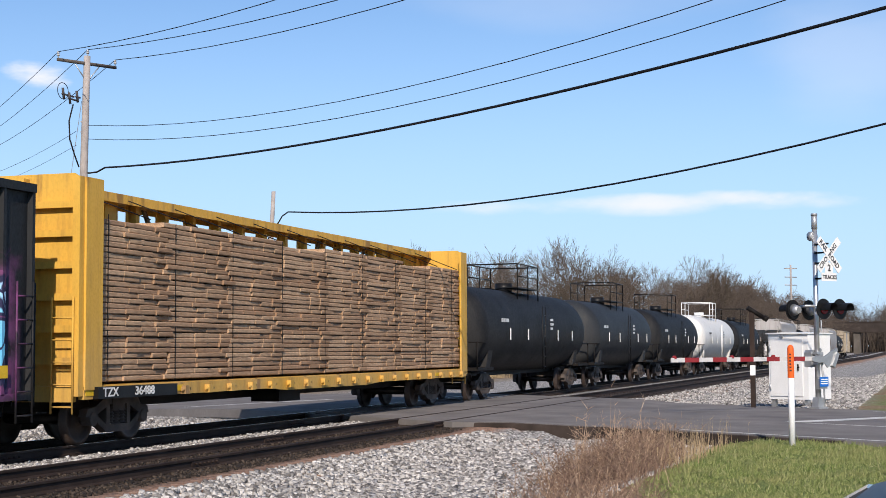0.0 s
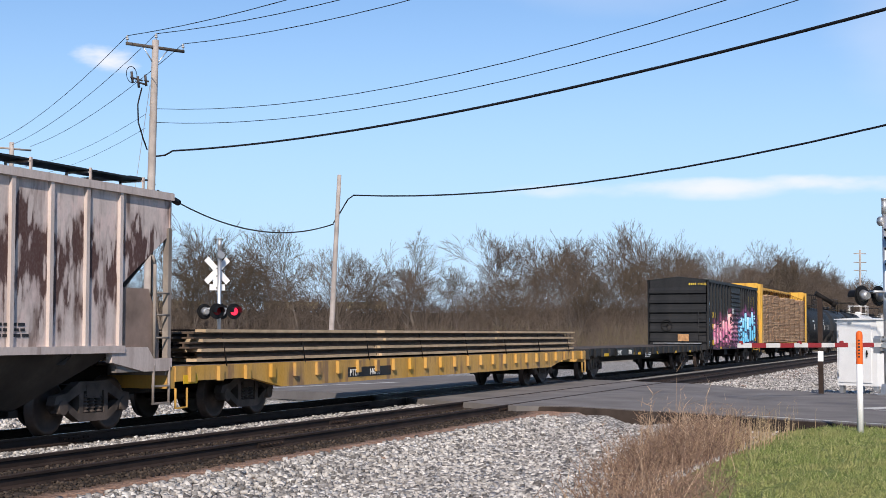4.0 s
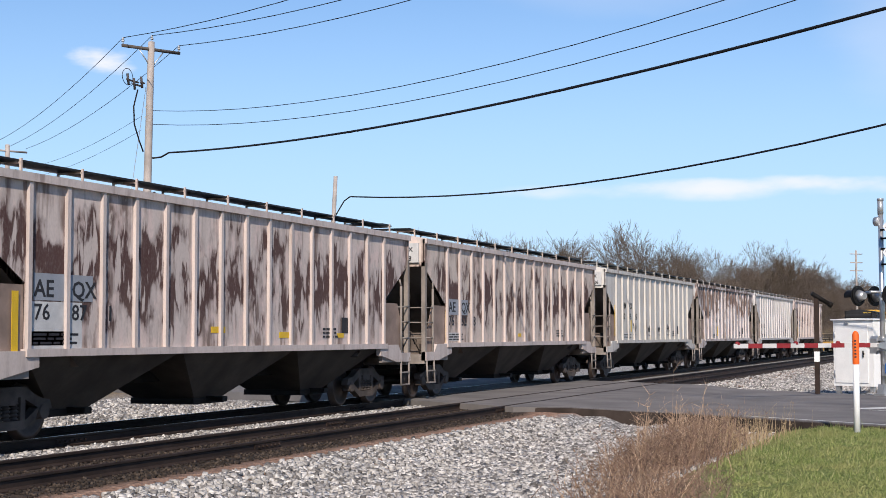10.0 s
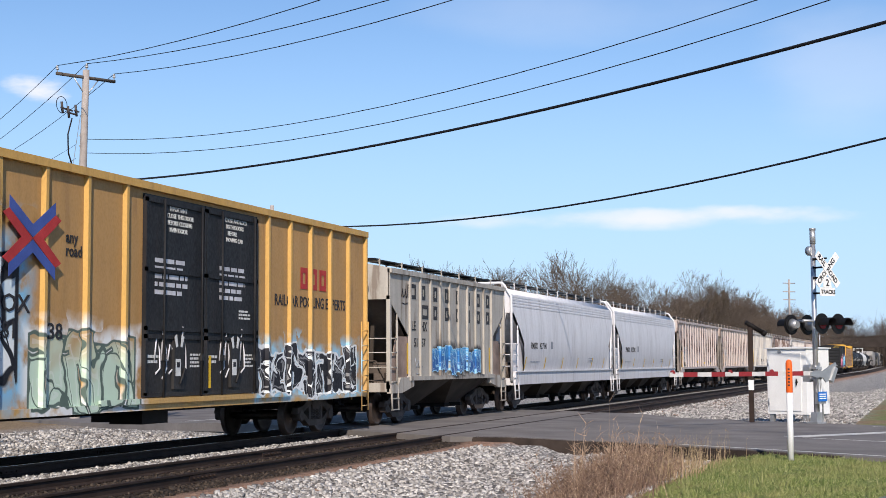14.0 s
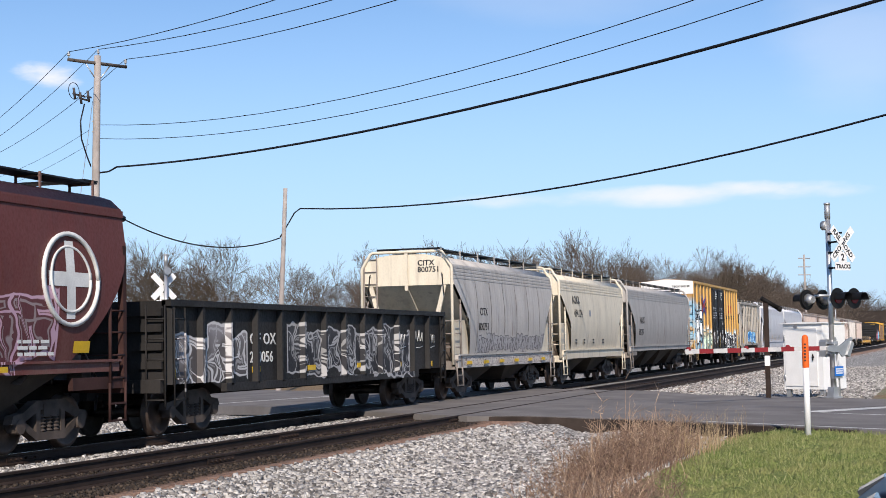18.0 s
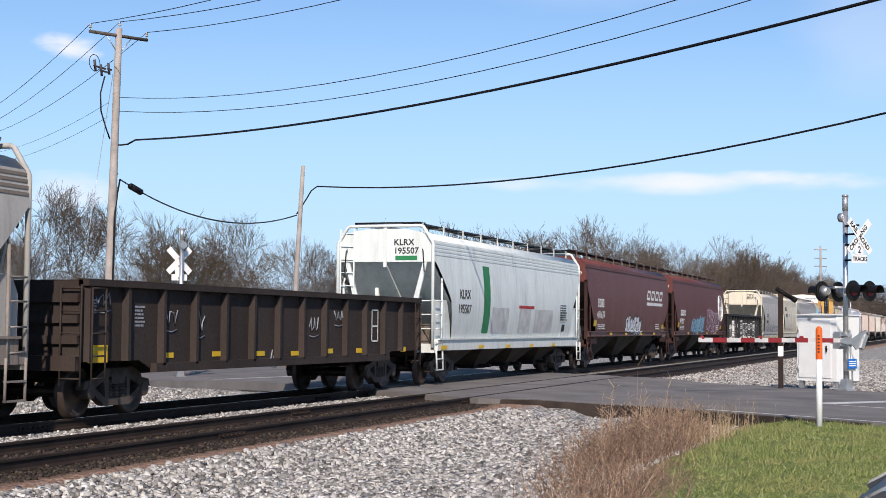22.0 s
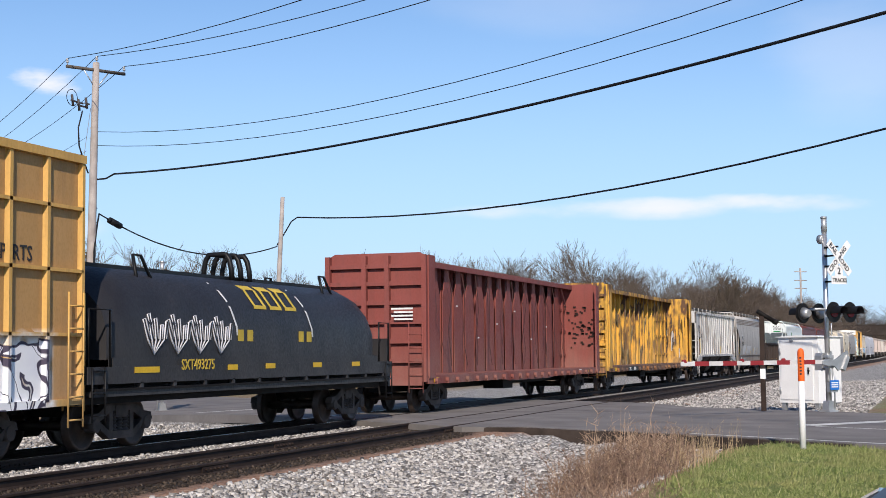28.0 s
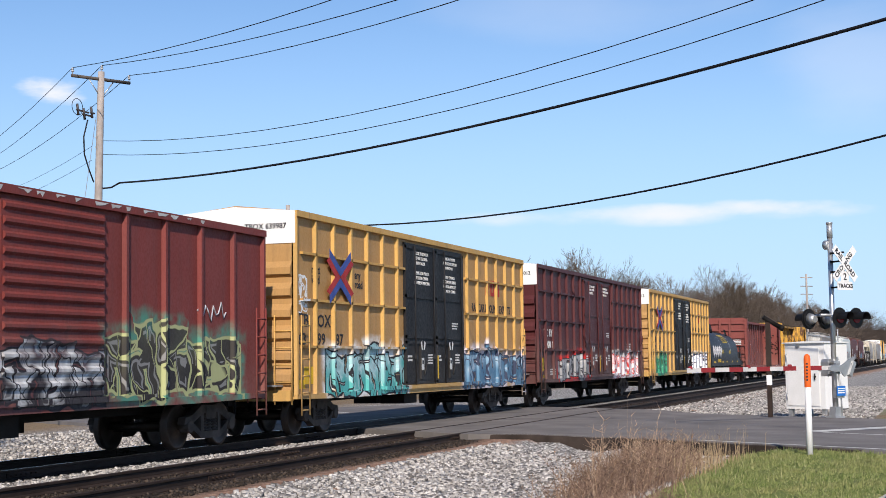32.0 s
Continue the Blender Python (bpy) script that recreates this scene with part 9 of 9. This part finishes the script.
def along(line, step, jitter, rnd):
    out = []
    for (x0, y0), (x1, y1) in zip(line, line[1:]):
        n = max(1, int(math.hypot(x1 - x0, y1 - y0) / step))
        for i in range(n):
            t = (i + rnd.random()) / n
            out.append((x0 + (x1 - x0) * t + rnd.gauss(0, jitter), y0 + (y1 - y0) * t + abs(rnd.gauss(0, jitter))))
    return out


rnd = random.Random(5)
spots = []
for back, step, jit, size in ((0, 5.6, 1.2, (.66, 1.08)), (7, 6.6, 2.0, (.78, 1.2)), (16, 7.6, 3.0, (.9, 1.36))):
    for x, y in along([(a + back * .45, b + back) for a, b in WOODS], step, jit, rnd):
        spots.append((x, y, rnd.uniform(*size) * (1.18 - .30 * smooth_step(76, 94, x) + .56 * smooth_step(120, 215, x))))
for x, y in along([(48, 92), (60, 80), (74, 65), (88, 55), (101, 46)], 3.0, 1.6, rnd):
    spots.append((x, y, rnd.uniform(.85, 1.2)))
for i in range(44):       # beyond the bridge, on both sides of the line
    spots.append((rnd.uniform(470, 620), rnd.uniform(-70, 60), rnd.uniform(1.35, 1.75)))
spots += [(91, 68, 1.12), (82, 66, 1.05), (119, 47.0, 1.15), (146, 40.3, 1.22), (142, 39.8, 1.2), (176, 36, 1.15), (205, 32, 1.25)]
for x, y, k in spots:
    trunk, crown, n = TREE_KINDS[rnd.randrange(len(TREE_KINDS))]
    t = thing("bare_tree", "bare grey-brown tree in early spring", "tree", "woods behind the railway",
              at=Matrix.Translation((x, y, ground_z(x, y) - .1)) @ Matrix.Rotation(rnd.uniform(0, 6.28), 4, "Z") @ Matrix.Scale(k, 4))
    part("trunk", trunk, None, t)
    part("crown", crown, None, t)

# tangled brush under and before the trees, and the dim wood behind
nr = np.random.RandomState(3)


def brush(name, label, line, back, depth, count, h0, h1, mat, lean=.25, r=.012, twigs=3):
    pts = np.array([(a + back * .45, b + back) for a, b in line], float)
    seg = np.linalg.norm(np.diff(pts, axis=0), axis=1)
    cum = np.concatenate([[0], np.cumsum(seg)])
    t = nr.rand(count) * cum[-1]
    k = np.clip(np.searchsorted(cum, t) - 1, 0, len(seg) - 1)
    w = ((t - cum[k]) / seg[k])[:, None]
    base = pts[k] * (1 - w) + pts[k + 1] * w
    off = nr.rand(count) * depth
    base = base + np.stack([off * .45, off], 1)
    z = np.array([ground_z(x, y) for x, y in base]) - .1
    clump = .72 + .28 * np.array([noise.noise(Vector((x * .06, y * .06, 4))) * .9 + .5 for x, y in base]).clip(0, 1)
    hgt = (h0 + (h1 - h0) * nr.rand(count)) * clump
    p0 = np.column_stack([base, z])
    tip = p0 + np.column_stack([nr.randn(count, 2) * hgt[:, None] * lean, hgt])
    P, Q, Rr = [p0], [tip], [np.full(count, r) * (.7 + hgt / h1)]
    for i in range(twigs):
        s = (.25 + .65 * nr.rand(count))[:, None]
        a = p0 * (1 - s) + tip * s
        ln = hgt[:, None] * (.2 + .3 * nr.rand(count, 1))
        b = a + np.column_stack([nr.randn(count, 2) * .55, .35 + .6 * nr.rand(count)]) * ln
        P.append(a), Q.append(b), Rr.append(np.full(count, r * .6))
    v, f = spikes(np.concatenate(P), np.concatenate(Q), np.concatenate(Rr))
    return tagged(part(name, fast_mesh(name, v, f, mat), None), label, "brush", kind="stuff")


# twig browns at about half strength: the gloom inside the wood is in the colour
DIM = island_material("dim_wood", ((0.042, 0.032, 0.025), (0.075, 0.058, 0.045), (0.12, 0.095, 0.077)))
brush("underbrush", "tangled brown brush under the trees", WOODS, -7, 9, 9000, 1.5, 4.6, TWIG, .22, .022, 4)
brush("underbrush", "olive budding brush at the wood's edge", WOODS[3:8], -9, 5, 2600, 1.2, 4.2, island_material("olive_twigs", ((0.12, 0.10, 0.06), (0.18, 0.155, 0.095), (0.165, 0.127, 0.09))), .25, .02, 4)
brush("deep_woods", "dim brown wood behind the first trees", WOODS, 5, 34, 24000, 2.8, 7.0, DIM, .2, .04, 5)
brush("saplings", "thicket of thin bare saplings among the trees", WOODS, -2, 26, 9000, 3.2, 6.4, TWIG, .22, .022, 7)
REED = island_material("reed_tan", ((0.34, 0.25, 0.14), (0.45, 0.34, 0.20), (0.55, 0.43, 0.27)))
brush("reeds", "pale dry reeds along the ditch", [(70, 46), (84, 40), (98, 35), (112, 31)], 0, 5, 5200, .9, 2.0, REED, .12, .016, 1)
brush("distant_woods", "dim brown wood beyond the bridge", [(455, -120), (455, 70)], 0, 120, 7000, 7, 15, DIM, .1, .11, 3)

# nearer weeds: dry stalks between the stones and the turf
WEED = island_material("weed_tan", ((0.11, 0.07, 0.05), (0.235, 0.15, 0.108), (0.40, 0.275, 0.195), (0.165, 0.10, 0.073)))
# pale straw, brightened to paint sunlit stems over the dark weed mass
STRAW = island_material("weed_straw", ((0.30, 0.195, 0.125), (0.48, 0.34, 0.23), (0.60, 0.46, 0.33)))


def scatter(count, line, width):
    pts = np.array(line, float)
    seg = np.linalg.norm(np.diff(pts, axis=0), axis=1)
    cum = np.concatenate([[0], np.cumsum(seg)])
    t = nr.rand(count) * cum[-1]
    k = np.clip(np.searchsorted(cum, t) - 1, 0, len(seg) - 1)
    w = ((t - cum[k]) / seg[k])[:, None]
    return pts[k] * (1 - w) + pts[k + 1] * w + nr.randn(count, 2) * np.array(width)


def stalks(name, label, base, h0, h1, mat, r, lean, twigs):
    n = len(base)
    z = np.array([ground_z(x, y) for x, y in base]) - .03
    hgt = h0 + (h1 - h0) * nr.rand(n) ** 2
    p0 = np.column_stack([base, z])
    tip = p0 + np.column_stack([nr.randn(n, 2) * hgt[:, None] * lean, hgt])
    P, Q, Rr = [p0], [tip], [np.full(n, r)]
    for i in range(twigs):
        s = (.35 + .6 * nr.rand(n))[:, None]
        a = p0 * (1 - s) + tip * s
        b = a + np.column_stack([nr.randn(n, 2) * .5, .2 + .6 * nr.rand(n)]) * hgt[:, None] * .22
        P.append(a), Q.append(b), Rr.append(np.full(n, r * .6))
    v, f = spikes(np.concatenate(P), np.concatenate(Q), np.concatenate(Rr))
    return tagged(part(name, fast_mesh(name, v, f, mat), None), label, "weeds", kind="stuff")


EDGE = [(11.5, 3.2), (15.5, 3.7), (20.0, 4.7), (25.0, 5.4), (29.5, 5.1)]
stalks("dry_weeds", "dry reddish-brown weeds beside the gravel", scatter(4600, EDGE, (.8, .38)), .05, .42, WEED, .009, .6, 5)
stalks("dry_weeds", "dark tangled weed clump by the road", scatter(1500, [(22.6, 5.0), (28.2, 5.25)], (.8, .36)), .22, .8, WEED, .009, .34, 8)
stalks("dry_weeds", "pale dry weed stalks, coloured as if sunlit", scatter(520, EDGE, (.8, .42)), .15, .6, STRAW, .008, .4, 2)
stalks("dry_weeds", "tall pale weed stalks in a clump, coloured as if sunlit", scatter(230, [(23.2, 5.1), (28.6, 5.2)], (.8, .36)), .4, 1.15, STRAW, .0085, .17, 4)
stalks("dry_weeds", "single tall bent weed stem", scatter(5, [(24.6, 5.4), (27.8, 5.2)], (.3, .2)), 1.2, 1.75, STRAW, .011, .1, 3)
stalks("dry_grass", "pale dry grass stalks", scatter(240, [(25.5, 4.5), (29.3, 4.2)], (.9, .3)), .25, .9, REED, .007, .12, 1)

GRASS = island_material("turf_green", patch=(0.9, (0.33, 0.31, 0.13)), cols= ((0.10, 0.14, 0.038), (0.175, 0.225, 0.066), (0.255, 0.305, 0.10), (0.44, 0.43, 0.21)))
n = 190000
bx = nr.rand(n) ** 1.3 * 23 + 8.5
by = -4 + nr.rand(n) * 8.6
keep = (by < 7.2) & (by < np.interp(bx, [11, 15.5, 20, 29.7], [1.4, 2.4, 3.6, 4.4]) + .25 * np.sin(bx * .9) + .25 * nr.randn(n)) & (bx * .8 - by * .6 < 22.5)
bx, by = bx[keep], by[keep]
z = np.array([ground_z(x, y) for x, y in zip(bx, by)]) - .01
tuft = np.array([.75 + 1.1 * noise.noise(Vector((x * 1.6, y * 1.6, 2))) + .8 * noise.noise(Vector((x * 4.5, y * 4.5, 7))) for x, y in zip(bx, by)]).clip(.25, 2.0)
hgt = (.03 + .065 * nr.rand(len(bx)) ** 1.5) * tuft
hgt = np.where(nr.rand(len(bx)) < .035, hgt * 2.4, hgt)
p0 = np.column_stack([bx, by, z])
tip = p0 + np.column_stack([nr.randn(len(bx), 2) * .04, hgt])
v, f = spikes(p0, tip, .006 + .006 * nr.rand(len(bx)), 3)
tagged(part("turf", fast_mesh("turf", v, f, GRASS), None), "short green spring turf", "grass", kind="stuff")

# crushed stone
STONE = island_material("crushed_stone", ((0.10, 0.093, 0.088), (0.25, 0.235, 0.225), (0.42, 0.40, 0.375), (0.53, 0.50, 0.47), (0.74, 0.71, 0.675)), .85)


def stones(name, label, xy, s0, s1, mat, sink=.3):
    n = len(xy)
    unit = np.array([(-1, -1, -1), (1, -1, -1), (1, 1, -1), (-1, 1, -1), (-1, -1, 1), (1, -1, 1), (1, 1, 1), (-1, 1, 1)], float)
    size = s0 + (s1 - s0) * nr.rand(n) ** 1.5
    shape = unit[None] * (.45 + .55 * nr.rand(n, 8, 3)) * (np.array([1, .8, .65])[None, None])
    a = nr.rand(n) * 6.28
    b = nr.randn(n) * .5
    ca, sa, cb, sb = np.cos(a), np.sin(a), np.cos(b), np.sin(b)
    x, y, z_ = shape[..., 0], shape[..., 1], shape[..., 2]
    x, z_ = x * cb[:, None] + z_ * sb[:, None], -x * sb[:, None] + z_ * cb[:, None]
    x, y = x * ca[:, None] - y * sa[:, None], x * sa[:, None] + y * ca[:, None]
    gz = np.array([ground_z(p, q) for p, q in xy]) + size * sink
    v = np.stack([x * size[:, None] + xy[:, :1], y * size[:, None] + xy[:, 1:], z_ * size[:, None] + gz[:, None]], -1).reshape(-1, 3)
    q = np.array([(0, 3, 2, 1), (4, 5, 6, 7), (0, 1, 5, 4), (1, 2, 6, 5), (2, 3, 7, 6), (3, 0, 4, 7)])
    f = (np.arange(n)[:, None, None] * 8 + q[None]).reshape(-1, 4)
    return tagged(part(name, fast_mesh(name, v, f, mat), None), label, "gravel", kind="stuff")


def field_of(n, x0, x1, y0, y1, bias=1.0):
    x = x0 + (x1 - x0) * nr.rand(n) ** bias
    y = y0 + (y1 - y0) * nr.rand(n)
    ok = x * .8 - y * .6 < np.array([road_start(q) for q in y]) - .12
    return np.column_stack([x, y])[ok]


stones("crushed_stone", "grey and white crushed stone ballast", field_of(46000, 9.5, 34.5, 4.4, 9.7, 1.25), .026, .062, STONE)
stones("crushed_stone", "pale stone strip between the tracks", field_of(12000, 12, 36, 12.95, 14.15, 1.1), .024, .052, STONE)
xy = np.column_stack([41 + 70 * nr.rand(22000) ** 1.4, 2.2 + 8.0 * nr.rand(22000)])
xy = xy[xy[:, 0] * .8 - xy[:, 1] * .6 > ROAD1 + .3]
stones("crushed_stone", "ballast shoulder past the road", xy, .03, .06, STONE)
xy = np.column_stack([20 + 46 * nr.rand(16000), 18.4 + 9.5 * nr.rand(16000)])
nn = xy[:, 0] * .8 - xy[:, 1] * .6
xy = xy[(nn < ROAD0 - .2) | (nn > ROAD1 + .3)]
stones("crushed_stone", "loose grey gravel beyond the tracks", xy, .03, .07, STONE)
DARK_STONE = island_material("fouled_stone", ((0.022, 0.017, 0.014), (0.048, 0.036, 0.028), (0.095, 0.072, 0.056)), .9)
stones("fouled_ballast", "rust-stained ballast between the ties", field_of(7000, 10, 34.5, 10.2, 13.1, 1.2), .02, .04, DARK_STONE)

# a nearer tree coming into small leaf, at the far side of the yard
LEAF = island_material("spring_leaf", ((0.05, 0.07, 0.025), (0.08, 0.10, 0.04), (0.11, 0.12, 0.06)))
lt = thing("budding_tree", "young tree coming into small dark leaf", "tree", at=Matrix.Translation((28.6, 26.9, ground_z(28.6, 26.9) - .1)) @ Matrix.Scale(.70, 4))
part("trunk", TREE_KINDS[1][0], None, lt)
part("crown", TREE_KINDS[1][1], None, lt)
tips = np.array([v.co[:] for v in TREE_KINDS[1][1].vertices], float)[nr.randint(0, len(TREE_KINDS[1][1].vertices), 2600)]
tips = tips[tips[:, 2] > 4.0]
v, f = spikes(tips, tips + nr.randn(len(tips), 3) * .09 + np.array([0, 0, -.03]), np.full(len(tips), .05))
part("leaves", fast_mesh("leaves", v, f, LEAF), None, lt)["kind"] = "stuff"

# ---- the train in motion ----
ROLL = math.degrees(SPEED / WR)      # wheel turn, degrees a second


def motions():
    for car, s in TRAIN + LOADS:
        walk(car, [(t, pose(s + SPEED * t, LANE, 0)) for t in (0, 8, 16, 24, 32)])
    start = {car.name: s for car, s in TRAIN}
    for wheelset, car, dx in WHEELS:
        s = start[car.name]
        t0, t1 = max(0.0, (4 - s) / SPEED), min(32.0, (80 - s) / SPEED)
        if t1 <= t0:
            continue
        n = int((t1 - t0) * 30) + 1
        rows = [(0.0, t0)] if t0 > 0 else []
        rows += [(t0 + (t1 - t0) * i / n, t0 + (t1 - t0) * i / n) for i in range(n + 1)]
        if t1 < 32:
            rows.append((32.0, t1))
        walk(wheelset, [(t, pose(dx, 0, WR, 0, ROLL * k, 0)) for t, k in rows])


motions()
